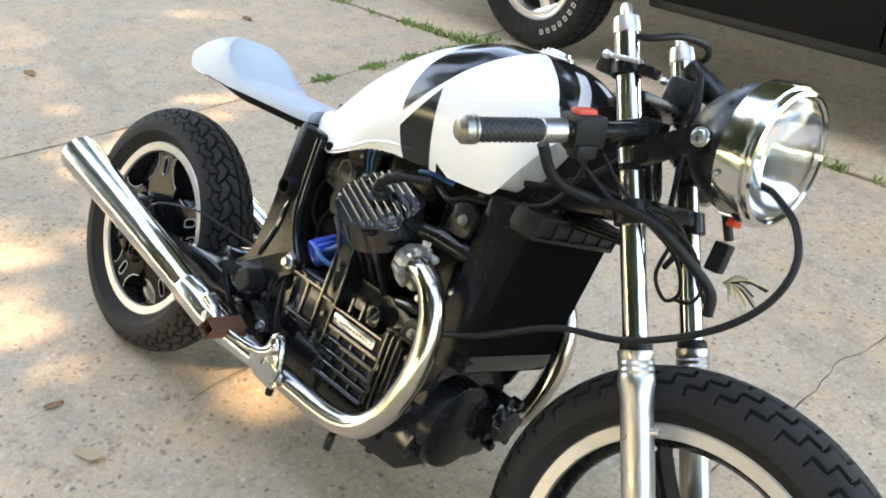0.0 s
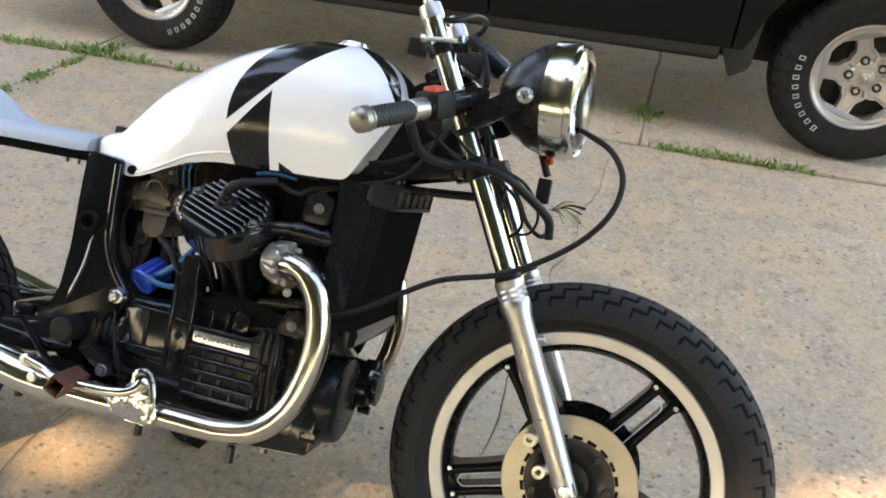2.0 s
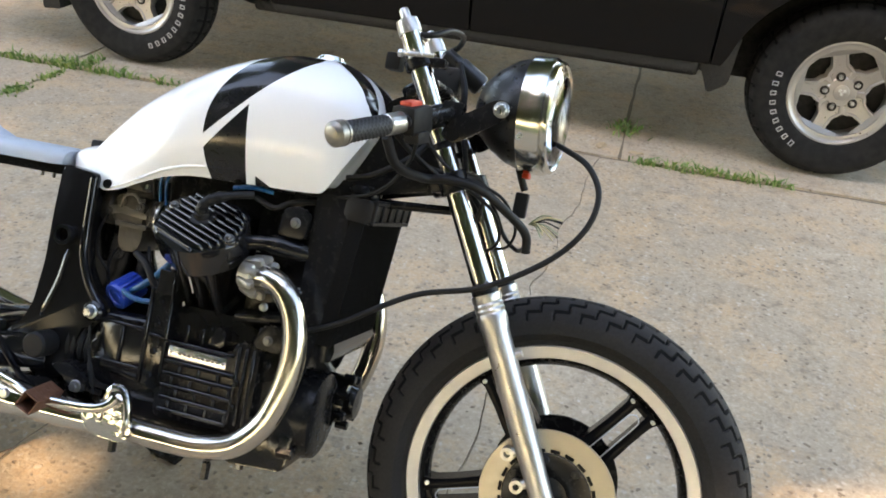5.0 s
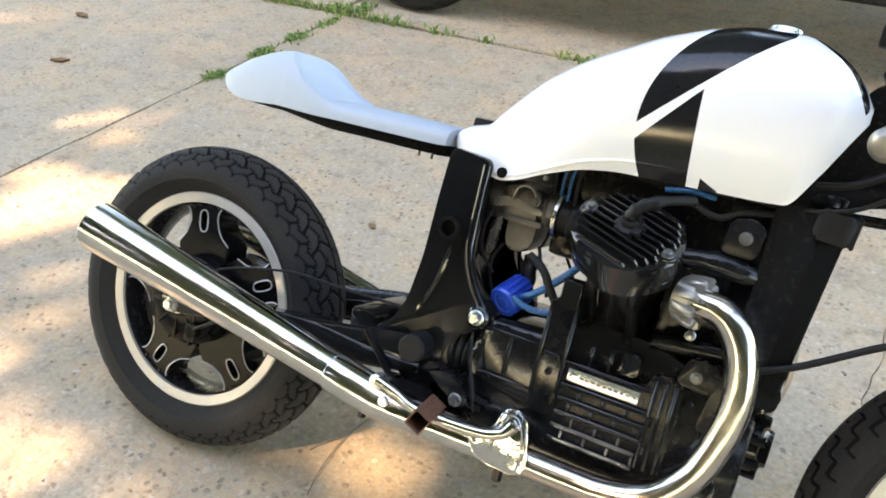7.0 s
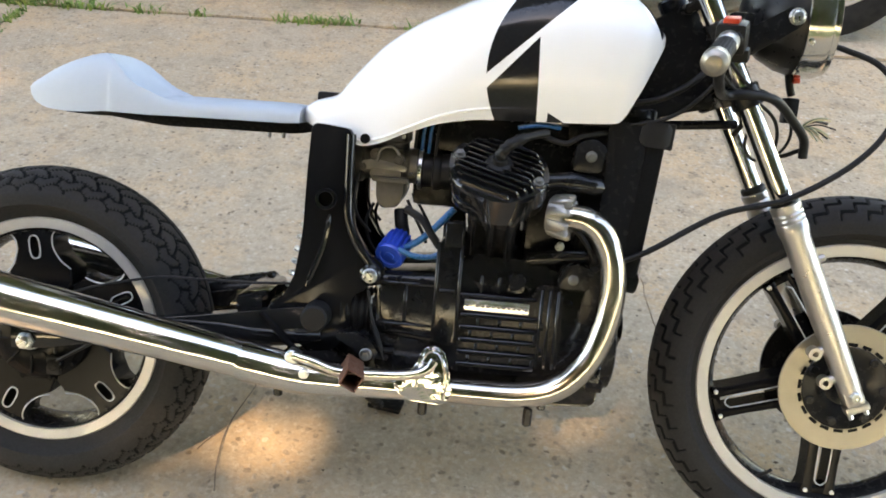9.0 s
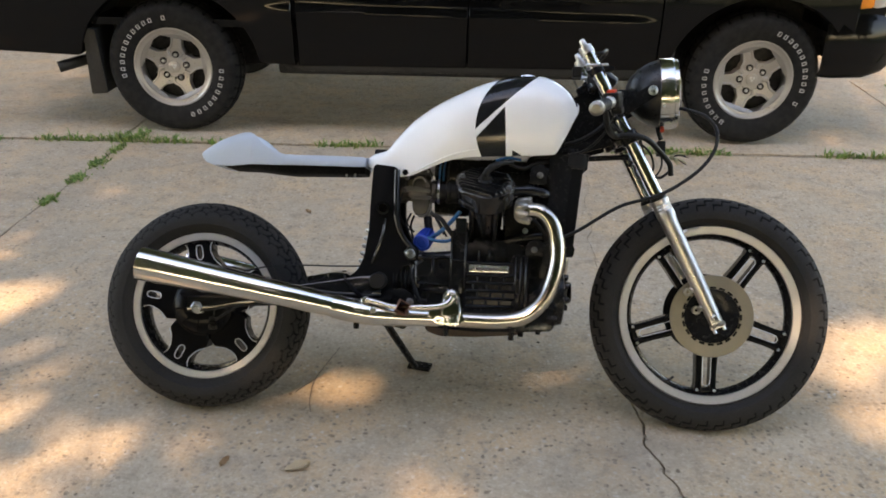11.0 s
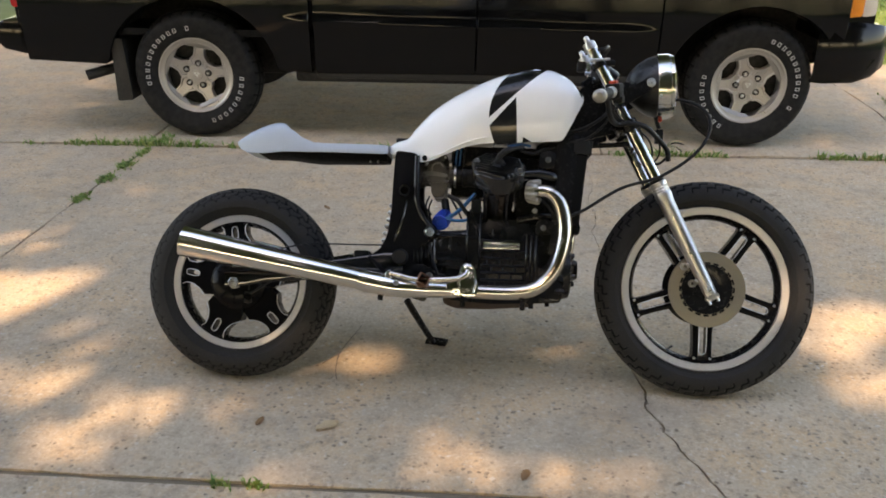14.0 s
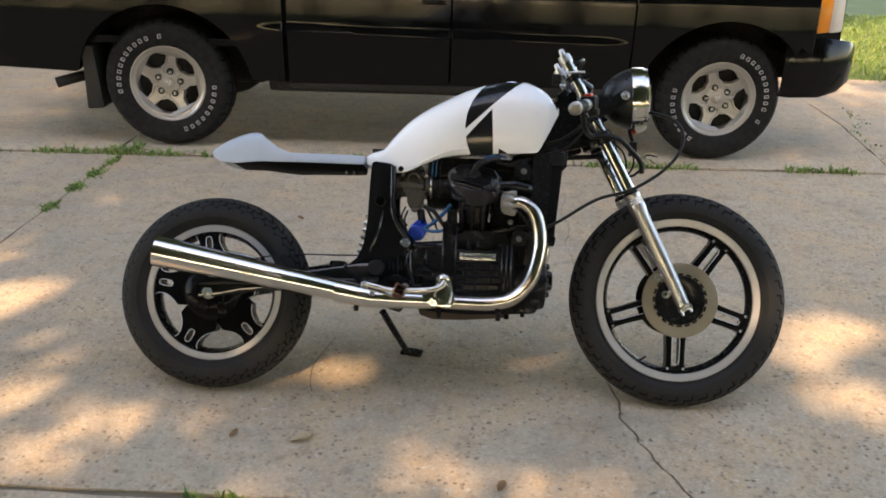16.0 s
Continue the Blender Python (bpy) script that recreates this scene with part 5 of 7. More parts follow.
# ---- carburettors, filter, tubes ----
for s in (-1, 1):
    # round throat, slide tower with its lid, choke boss and levers
    bm = bmesh.new()
    lathe(bm, [(0.02, 0.555), (0.031, 0.555), (0.034, 0.56), (0.034, 0.575), (0.028, 0.58), (0.027, 0.655), (0.031, 0.66), (0.031, 0.672), (0.02, 0.672)], 28, "x", (0, s * 0.045, 0.67), close=True)
    carb = part("carburettor", bm, CARB, bike, "grimy grey carburettor")
    bm = bmesh.new()
    box(bm, (0.59, s * 0.045 - 0.032, 0.645), (0.648, s * 0.045 + 0.032, 0.70), 0.007)
    lathe(bm, [(0.0, 0.738), (0.02, 0.737), (0.03, 0.732), (0.033, 0.725), (0.033, 0.712), (0.029, 0.708), (0.029, 0.69)], 28, "z", (0.62, s * 0.045, 0))
    part("slide_tower", bm, CARB, carb)
    bm = bmesh.new()
    slab(bm, rounded([(0.603, 0.648), (0.652, 0.648), (0.652, 0.62), (0.644, 0.598), (0.614, 0.594), (0.605, 0.612)], 0.007), s * 0.01, s * 0.078, 0.006, 3)
    slab(bm, rounded([(0.596, 0.641), (0.66, 0.641), (0.66, 0.65), (0.596, 0.65)], 0.003), s * 0.006, s * 0.083, 0.002)
    part("float_bowl", bm, CARB, carb)
    out = lambda y: s * (0.074 + y)
    for at, r, h in (((0.6, 0.688), 0.011, 0.012), ((0.642, 0.682), 0.009, 0.016), ((0.578, 0.664), 0.007, 0.012), ((0.664, 0.655), 0.006, 0.012)):
        bm = bmesh.new()
        rod(bm, (at[0], out(-0.012), at[1]), (at[0], out(h - 0.006), at[1]), r, seg=16)
        rod(bm, (at[0], out(h - 0.007), at[1]), (at[0], out(h - 0.002), at[1]), r * 0.55, seg=6)
        part("carburettor_boss", bm, CARB, carb)
    bm = bmesh.new()
    slab(bm, rounded([(0.575, 0.674), (0.60, 0.68), (0.655, 0.67), (0.655, 0.66), (0.6, 0.664), (0.578, 0.658)], 0.004), out(0.0), out(0.004), 0.001)
    tube(bm, smooth_path([(0.642, out(0.012), 0.69), (0.63, out(0.014), 0.703), (0.61, out(0.012), 0.698), (0.604, out(0.01), 0.676)], 5), 0.0025, 8)
    part("choke_lever", bm, DULL, carb)
    for x, z in ((0.601, 0.646), (0.655, 0.646), (0.594, 0.722), (0.646, 0.722)):
        bm = bmesh.new()
        rod(bm, (x, out(0.0), z), (x, out(0.008), z), 0.0042, seg=10)
        part("carburettor_screw", bm, STEEL, carb)
    bm = bmesh.new()
    lathe(bm, [(0.027, 0.672), (0.034, 0.674), (0.034, 0.682), (0.03, 0.684), (0.029, 0.7), (0.034, 0.703), (0.034, 0.712), (0.031, 0.716), (0.034, 0.76), (0.03, 0.765)], 28, "x", (0, s * 0.055, 0.666))
    part("intake_boot", bm, HOSE, carb, "black intake boot")
    bm = bmesh.new()
    lathe(bm, [(0.0345, 0.675), (0.0365, 0.676), (0.0365, 0.681), (0.0345, 0.682)], 28, "x", (0, s * 0.055, 0.666), close=True)
    part("hose_clip", bm, STEEL, carb)
    for k in range(4):
        bm = bmesh.new()
        x = 0.668 + 0.012 * k
        tube(bm, smooth_path([(x, s * 0.085, 0.705 - 0.004 * k), (x + 0.004, s * 0.1, 0.745), (x + 0.02, s * 0.08, 0.785)], 4), 0.0028, 6)
        part("vent_tube", bm, TEAL if k in (1, 2) else HOSE, carb)
    for pts, r in (([(0.60, s * 0.06, 0.60), (0.59, s * 0.07, 0.57), (0.60, s * 0.075, 0.53), (0.63, s * 0.075, 0.50)], 0.003), ([(0.575, s * 0.075, 0.66), (0.568, s * 0.085, 0.62), (0.575, s * 0.085, 0.58), (0.60, s * 0.08, 0.55)], 0.0028), ([(0.66, s * 0.06, 0.61), (0.675, s * 0.075, 0.585), (0.69, s * 0.08, 0.56), (0.70, s * 0.085, 0.54)], 0.003)):
        bm = bmesh.new()
        tube(bm, smooth_path(pts, 5), r, 8)
        part("drain_tube", bm, HOSE, carb)
c, d = Vector((0.645, -0.086, 0.526)), Vector((-0.28, -0.78, -0.48)).normalized()
bm = bmesh.new()
rows = []
u, v = frame_of(d)
for t, r, rib in ((-0.03, 0.018, 0), (-0.027, 0.0225, 1), (0.014, 0.0245, 1), (0.018, 0.0262, 0), (0.023, 0.0265, 0), (0.026, 0.0245, 0), (0.026, 0.0175, 0), (0.0225, 0.0165, 0), (0.0225, 0.009, 0), (0.024, 0.008, 0), (0.024, 0.002, 0)):
    rows.append([c + d * t + (r + (0.0026 if rib and k % 4 < 2 else -0.001 if rib else 0)) * (math.cos(2 * math.pi * k / 60) * u + math.sin(2 * math.pi * k / 60) * v) for k in range(60)])
grid(bm, rows, close_v=True, caps=True)
filt = part("breather_filter", bm, BLUE, bike, "small bright blue breather filter")
bm = bmesh.new()
tube(bm, smooth_path([c - d * 0.018, c - d * 0.035 + Vector((0, 0, 0.008)), (0.652, -0.055, 0.565), (0.648, -0.045, 0.59)], 5), 0.0125, 12)
part("elbow", bm, HOSE, filt)
bm = bmesh.new()
tube(bm, smooth_path([(0.66, -0.1, 0.528), (0.69, -0.108, 0.548), (0.72, -0.11, 0.578), (0.745, -0.11, 0.608)], 6), 0.0062, 10)
part("blue_tube", bm, TEAL, bike, "blue vinyl tube")
bm = bmesh.new()
tube(bm, smooth_path([(0.655, -0.115, 0.53), (0.68, -0.12, 0.522), (0.71, -0.12, 0.522), (0.73, -0.115, 0.53)], 6), 0.005, 10)
part("blue_tube", bm, TEAL, bike, "blue vinyl tube")
bm = bmesh.new()
tube(bm, smooth_path([(0.84, -0.13, 0.755), (0.875, -0.135, 0.762), (0.91, -0.12, 0.76)], 6), 0.004, 8)
part("fuel_tube", bm, TEAL, bike, "blue fuel tube under the tank")
bm = bmesh.new()
box(bm, (0.7, -0.06, 0.70), (0.95, 0.06, 0.765), 0.015)
part("air_duct", bm, SATIN, bike)
bm = bmesh.new()
box(bm, (0.53, -0.03, 0.56), (0.56, 0.03, 0.70), 0.008)
part("air_box", bm, SATIN, bike)
# added block, no real part: keeps the gap behind the vent tubes dark
bm = bmesh.new()
box(bm, (0.665, -0.035, 0.60), (0.77, 0.035, 0.765), 0.012)
part("dark_gap_backing", bm, SATIN, bike)

# ---- radiator ----
RM = Matrix.Translation((1.062, 0.002, 0.632)) @ Matrix.Rotation(radians(5), 4, "Y")
bm = bmesh.new()
box(bm, (-0.016, -0.125, -0.115), (0.012, 0.125, 0.115), 0.002, RM)
rad = part("radiator", bm, CORE, bike, "black radiator with finned core")
bm = bmesh.new()
for k in range(58):
    y = -0.122 + 0.0043 * k
    box(bm, (0.0115, y - 0.0006, -0.112), (0.0142, y + 0.0006, 0.112), 0, RM)
tagged(part("core_grille", bm, CORE, rad), kind="stuff")
bm = bmesh.new()
rows = []
for z, hx in ((0.108, 0.020), (0.118, 0.026), (0.142, 0.026), (0.15, 0.02)):
    rows.append([RM @ Vector((a * hx - 0.004, b, z)) for a, b in ((-1, -0.125), (-0.7, -0.13), (0.7, -0.13), (1, -0.125), (1, 0.125), (0.7, 0.13), (-0.7, 0.13), (-1, 0.125))])
grid(bm, rows, close_v=True, caps=True)
for k in range(6):
    y = -0.122 + 0.0488 * k
    box(bm, (-0.026, y - 0.004, 0.11), (0.026, y + 0.004, 0.152), 0.002, RM, 1)
box(bm, (0.02, -0.126, 0.143), (0.0265, 0.126, 0.152), 0.002, RM, 1)
box(bm, (0.02, -0.126, 0.108), (0.0265, 0.126, 0.116), 0.002, RM, 1)
part("upper_tank", bm, PLASTIC, rad, "black painted header tank")
bm = bmesh.new()
rows = []
for z, hx in ((-0.108, 0.020), (-0.118, 0.024), (-0.136, 0.022), (-0.142, 0.018)):
    rows.append([RM @ Vector((a * hx - 0.004, b, z)) for a, b in ((-1, -0.12), (1, -0.12), (1, 0.12), (-1, 0.12))])
grid(bm, rows, close_v=True, caps=True)
part("lower_tank", bm, BLACK, rad, "black painted lower tank")
bm = bmesh.new()
rod(bm, RM @ Vector((-0.01, -0.06, 0.145)), RM @ Vector((-0.01, -0.06, 0.172)), 0.02)
lathe(bm, [(0.0, 0.182), (0.022, 0.182), (0.025, 0.176), (0.025, 0.168), (0.0, 0.168)], 24, "z", (1.05, -0.06, 0.62))
part("radiator_cap", bm, SATIN, rad)
for s in (-1, 1):
    bm = bmesh.new()
    slab(bm, rounded([(0.99, 0.775), (1.052, 0.782), (1.058, 0.66), (1.03, 0.48), (1.012, 0.425), (0.972, 0.43), (0.985, 0.52), (0.992, 0.65)], 0.01), s * 0.112, s * 0.122, 0.003)
    for z in (0.5, 0.56, 0.7, 0.745):
        rod(bm, (1.035 + (z - 0.6) * 0.1, s * 0.121, z), (1.035 + (z - 0.6) * 0.1, s * 0.125, z), 0.004, seg=8)
    part("shroud", bm, SATIN, rad)
bm = bmesh.new()
box(bm, (0.96, -0.11, 0.53), (1.04, 0.11, 0.77), 0.02)
part("fan_housing", bm, CORE, rad)

# ---- exhaust ----
for s in (-1, 1):
    P = lambda x, z, y=0.172: Vector((x + (0.045 * max(0.0, min(1.0, (x - 0.8) / 0.15)) if s > 0 else 0.0), s * y, z))
    line = smooth_path([P(0.70, 0.308, 0.176), P(0.80, 0.305), P(0.885, 0.308), P(0.945, 0.327), P(0.988, 0.372), P(1.01, 0.43), P(1.019, 0.49), P(1.013, 0.545), P(0.994, 0.59), P(0.965, 0.614, 0.168), P(0.925, 0.617, 0.155)], 7)
    bm = bmesh.new()
    tube(bm, line, 0.0218, 24)
    pipe = part("exhaust_pipe", bm, PIPE, bike, "chrome exhaust pipe with heat tint")
    bm = bmesh.new()
    tube(bm, [P(0.425, 0.325, 0.182), P(0.42, 0.326, 0.182), P(0.2, 0.3655, 0.186), P(-0.125, 0.421, 0.192), P(-0.139, 0.4235, 0.192), P(-0.139, 0.4235, 0.192), P(-0.11, 0.4185, 0.192)], [0.028, 0.0305, 0.0375, 0.0475, 0.0475, 0.0455, 0.045], 32)
    muf = part("silencer", bm, CHROME, bike, "chrome reverse-cone silencer")
    # flat black plug a little way inside the end
    bm = bmesh.new()
    rod(bm, P(-0.11, 0.4185, 0.192), P(-0.128, 0.4215, 0.192), 0.0448)
    part("silencer_bore", bm, CORE, muf, "black inner bore")
    bm = bmesh.new()
    tube(bm, [P(0.405, 0.328, 0.182), P(0.41, 0.327, 0.182), P(0.50, 0.312, 0.18), P(0.53, 0.309, 0.179), P(0.60, 0.307, 0.177), P(0.70, 0.307, 0.176)], [0.0325, 0.0345, 0.0335, 0.031, 0.027, 0.0235], 28)
    part("link_pipe", bm, CHROME, muf, "chrome link pipe")
    bm = bmesh.new()
    rod(bm, P(0.497, 0.347, 0.182), P(0.497, 0.347, 0.205), 0.012)
    box(bm, (0.485, s * 0.185 - 0.012, 0.325), (0.51, s * 0.185 + 0.012, 0.352), 0.004)
    rod(bm, P(0.52, 0.322, 0.2), P(0.52, 0.322, 0.213), 0.0085)
    part("clamp", bm, STEEL, muf, "plated pipe clamp")
    # finned star clamp at the head
    c, d = P(0.916, 0.616, 0.153), Vector((0.93, s * 0.28, -0.05)).normalized()
    u, v = frame_of(d)
    bm = bmesh.new()
    tube(bm, [c - d * 0.014, c - d * 0.012, c + d * 0.012, c + d * 0.014], [0.027, 0.0305, 0.0305, 0.027], 28)
    part("head_clamp", bm, COLLAR, pipe, "silver finned exhaust clamp")
    for k in range(9):
        a = 2 * math.pi * k / 9
        n = math.cos(a) * u + math.sin(a) * v
        t = d.cross(n)
        mm = Matrix((d, n, t)).transposed().to_4x4()
        mm.translation = c + n * 0.029 + d * 0.004
        bm = bmesh.new()
        rows = []
        for q, lo, hi, w in ((-0.016, -0.006, 0.001, 0.0065), (-0.012, -0.008, 0.005, 0.0075), (0.006, -0.008, 0.009, 0.0068), (0.018, -0.005, 0.0105, 0.0052), (0.022, -0.001, 0.008, 0.004)):
            rows.append([mm @ Vector((q, y, z)) for y, z in ((lo, -w), (hi - 0.002, -w), (hi, -w * 0.6), (hi, w * 0.6), (hi - 0.002, w), (lo, w))])
        grid(bm, rows, close_v=True, caps=True)
        part("clamp_fin", bm, COLLAR, pipe)
# chrome guard and rod on the right pipe
def dented():
    m = Mat("dented_chrome", (0.62, 0.62, 0.6), 0.12, 1.0)
    m.color(m.mix(m.noise(60), (0.5, 0.5, 0.48), (0.68, 0.68, 0.66)))
    m.bump(m.noise(48, 2.0, 0.5), 0.45, 0.004)
    return m.m


bm = bmesh.new()
slab(bm, rounded([(0.69, 0.292), (0.757, 0.288), (0.768, 0.31), (0.757, 0.365), (0.748, 0.385), (0.728, 0.39), (0.712, 0.38), (0.705, 0.345), (0.665, 0.32)], 0.012), -0.204, -0.197, 0.003)
tube(bm, smooth_path([(0.705, -0.206, 0.318), (0.715, -0.207, 0.36), (0.725, -0.207, 0.38), (0.745, -0.207, 0.375), (0.757, -0.207, 0.335), (0.752, -0.206, 0.3)], 5), 0.004, 8)
guard = part("heel_guard", bm, dented(), bike, "chrome heel guard plate")
bm = bmesh.new()
tube(bm, smooth_path([(0.735, -0.212, 0.366), (0.725, -0.216, 0.352), (0.70, -0.22, 0.342), (0.65, -0.222, 0.337), (0.58, -0.218, 0.335), (0.54, -0.206, 0.342), (0.5, -0.202, 0.35)], 6), 0.0085, 12)
part("brake_pedal_rod", bm, CHROME, bike, "chrome brake pedal rod")
bm = bmesh.new()
PM = Matrix.Translation((0.601, -0.222, 0.337)) @ Matrix.Rotation(radians(8), 4, "Z") @ Matrix.Rotation(radians(28), 4, "Y")
for lo, hi in (((-0.015, -0.045, -0.015), (-0.0125, 0.04, 0.015)), ((0.0125, -0.045, -0.015), (0.015, 0.04, 0.015)), ((-0.0125, -0.045, 0.0125), (0.0125, 0.04, 0.015)), ((-0.0125, -0.045, -0.015), (0.0125, 0.04, -0.0125))):
    box(bm, lo, hi, 0.0006, PM, 1)
part("foot_peg", bm, RUST, bike, "rusty square-tube foot peg stub")
for x, z in ((0.47, 0.285), (0.72, 0.275), (0.90, 0.272)):
    bm = bmesh.new()
    rod(bm, (x, -0.17, z + 0.012), (x, -0.17, z - 0.018), 0.008, seg=6)
    part("pipe_stud", bm, SATIN, bike)
bm = bmesh.new()
slab(bm, rounded([(0.46, 0.33), (0.52, 0.29), (0.6, 0.265), (0.62, 0.3), (0.55, 0.34)], 0.01), -0.12, -0.09, 0.004)
part("under_bracket", bm, SATIN, bike)

# ---- side stand ----
bm = bmesh.new()
tube(bm, [(0.53, 0.075, 0.262), (0.55, 0.115, 0.225), (0.59, 0.185, 0.155), (0.612, 0.225, 0.118)], [0.012, 0.012, 0.011, 0.011], 12)
stand = part("side_stand", bm, SATIN, bike, "black side stand")
bm = bmesh.new()
FM = Matrix.Translation((0.622, 0.2385, 0.1205)) @ Matrix.Rotation(radians(LEAN), 4, "X") @ Matrix.Rotation(radians(-12), 4, "Z")
box(bm, (-0.035, -0.02, -0.006), (0.04, 0.02, 0.006), 0.004, FM)
part("foot", bm, SATIN, stand)

# ---- cables and loose wiring ----
def cable(name, pts, r, mat, label, m=None, n=8):
    bm = bmesh.new()
    tube(bm, smooth_path(pts, n), r, 10)
    return part(name, bm, mat, bike, label, m)


cable("clutch_cable", [(0.99, -0.125, 0.525), (1.075, -0.13, 0.565), (1.19, -0.125, 0.638), (1.30, -0.124, 0.675), (1.395, -0.12, 0.737), (1.447, -0.115, 0.80), (1.458, -0.105, 0.86), (1.432, -0.085, 0.905), (1.385, -0.05, 0.93), (1.34, -0.02, 0.945)], 0.0052, HOSE, "long black looping cable")
cable("throttle_cable", [(1.125, -0.24, 0.885), (1.14, -0.2, 0.845), (1.17, -0.13, 0.835), (1.21, -0.12, 0.84), (1.262, -0.10, 0.835), (1.31, -0.06, 0.805), (1.345, -0.03, 0.775), (1.352, -0.02, 0.742)], 0.0082, HOSE, "thick taped wiring loom")
cable("wiring_loom", [(1.12, -0.2, 0.9), (1.16, -0.13, 0.86), (1.2, -0.1, 0.85), (1.25, -0.04, 0.85), (1.28, 0.02, 0.8), (1.3, 0.05, 0.76), (1.33, 0.04, 0.74), (1.35, -0.01, 0.755)], 0.0042, HOSE, "black wiring loom")
cable("tach_cable", [(1.16, -0.19, 0.92), (1.15, -0.16, 0.86), (1.10, -0.13, 0.80), (1.03, -0.12, 0.775), (0.95, -0.1, 0.77)], 0.0032, HOSE, "thin black cable")
cable("choke_cable", [(1.17, -0.06, 0.93), (1.14, -0.1, 0.87), (1.08, -0.11, 0.825), (1.03, -0.1, 0.81)], 0.0055, HOSE, "black cable along the tank edge")
cable("choke_cable", [(1.18, 0.05, 0.95), (1.2, 0.03, 0.9), (1.22, 0.02, 0.84), (1.25, 0.02, 0.80), (1.24, 0.03, 0.77)], 0.005, HOSE, "black cable behind the fork")
cable("wiring_loom", [(1.14, -0.16, 0.88), (1.19, -0.12, 0.845), (1.24, -0.08, 0.83), (1.285, -0.05, 0.80), (1.30, -0.02, 0.755), (1.275, 0.0, 0.73), (1.25, -0.01, 0.76), (1.262, -0.03, 0.82)], 0.0032, HOSE, "thin black wire loop")
cable("wiring_loom", [(1.16, -0.14, 0.90), (1.205, -0.115, 0.86), (1.255, -0.085, 0.845), (1.30, -0.055, 0.825), (1.325, -0.02, 0.78), (1.315, 0.0, 0.745), (1.285, 0.01, 0.735)], 0.0028, HOSE, "thin black wire loop")
cable("lamp_lead", [(1.31, -0.01, 0.885), (1.318, 0.0, 0.865), (1.325, 0.005, 0.85)], 0.007, HOSE, "lamp lead")
bm = bmesh.new()
box(bm, (1.312, -0.012, 0.80), (1.336, 0.014, 0.845), 0.004, Matrix.Identity(4))
part("connector", bm, PLASTIC, bike, "dark plug connector")
rng = random.Random(4)
for k in range(14):
    a = Vector((1.345, 0.0, 0.792))
    e = a + Vector((rng.uniform(0.02, 0.06), rng.uniform(-0.03, 0.03), rng.uniform(-0.03, 0.025)))
    bm = bmesh.new()
    tube(bm, smooth_path([a, (a + e) / 2 + Vector((0, 0, 0.008)), e], 4), 0.0014, 6)
    part("loose_wire", bm, (WIRE_A, WIRE_B, HOSE)[k % 3], bike, ("bare yellow wire end", "green wire end", "black wire end")[k % 3])

# ---- the pickup truck: x forward from its rear hub, y into the body ----
TRUCK = pose(-1.014, 2.69, 0, 0, 0, 2.27)
PAINT = worn("black_car_paint", (0.003, 0.003, 0.0033), 0.1, spec=0.25, vary=0.2, scale=4, bump=0.02)
TRIM = worn("black_textured_plastic", (0.009, 0.009, 0.009), 0.6, vary=0.2, scale=40, bump=0.3)
UNDER = worn("dirty_underbody_and_lug_shade", (0.011, 0.0105, 0.01), 0.85, vary=0.4, scale=12, bump=0.3)
ALLOY = worn("silver_alloy_wheel", (0.36, 0.35, 0.335), 0.36, 0.75, vary=0.06, scale=12, bump=0.05)
LETTER = worn("white_tyre_lettering", (0.42, 0.41, 0.39), 0.7, vary=0.2, scale=60, bump=0.1)
LAMPWHITE = worn("clouded_lamp_plastic", (0.6, 0.58, 0.54), 0.2, coat=0.6, vary=0.1, scale=30, bump=0)
AMBER = worn("amber_lamp_plastic", (0.75, 0.24, 0.02), 0.2, coat=0.6, vary=0.1, scale=30, bump=0)
TAILRED = worn("red_lamp_plastic", (0.5, 0.01, 0.01), 0.15, coat=0.6, vary=0.1, scale=30, bump=0)
WINDOW = Mat("dark_window_glass", (0.01, 0.012, 0.012), 0.04, spec=0.6).m
TRUCK_RUBBER = worn("truck_tyre_rubber", (0.0105, 0.0105, 0.0108), 0.75, vary=0.3, scale=9, bump=0.2, spec=0.2)

truck = thing("pickup_truck", "black four-door pickup truck parked behind on the drive", "pickup truck", TRUCK)


def sill(x):
    """Lower edge of the body side, with its wheel openings."""
    z = float(np.interp(x, [-1.15, -0.4, 0.5, 0.75, 2.9, 3.7], [0.475, 0.445, 0.43, 0.415, 0.435, 0.44]))
    for c in (0.0, 3.335):
        d = abs(x - c)
        if d < 0.515:
            z = max(z, 0.375 + math.sqrt(0.515 ** 2 - d * d) * 0.93)
    return z


def skin(x, z):
    """How far the body side lies inside its widest line."""
    y = float(np.interp(z, [0.4, 0.5, 0.66, 0.80, 0.95, 1.12], [0.03, 0.008, -0.012, -0.02, -0.012, 0.012]))
    a = float(np.interp(x, [0.5, 0.75, 1.8, 2.6, 2.8], [0.0, 1.0, 1.0, 0.8, 0.0]))
    zr = float(np.interp(x, [0.5, 2.8], [0.735, 0.70]))
    y -= 0.022 * a * float(np.interp(z - zr, [-0.09, -0.02, 0.0, 0.028, 0.06], [0.0, 0.75, 1.0, 0.12, 0.0]))
    return y - 0.03


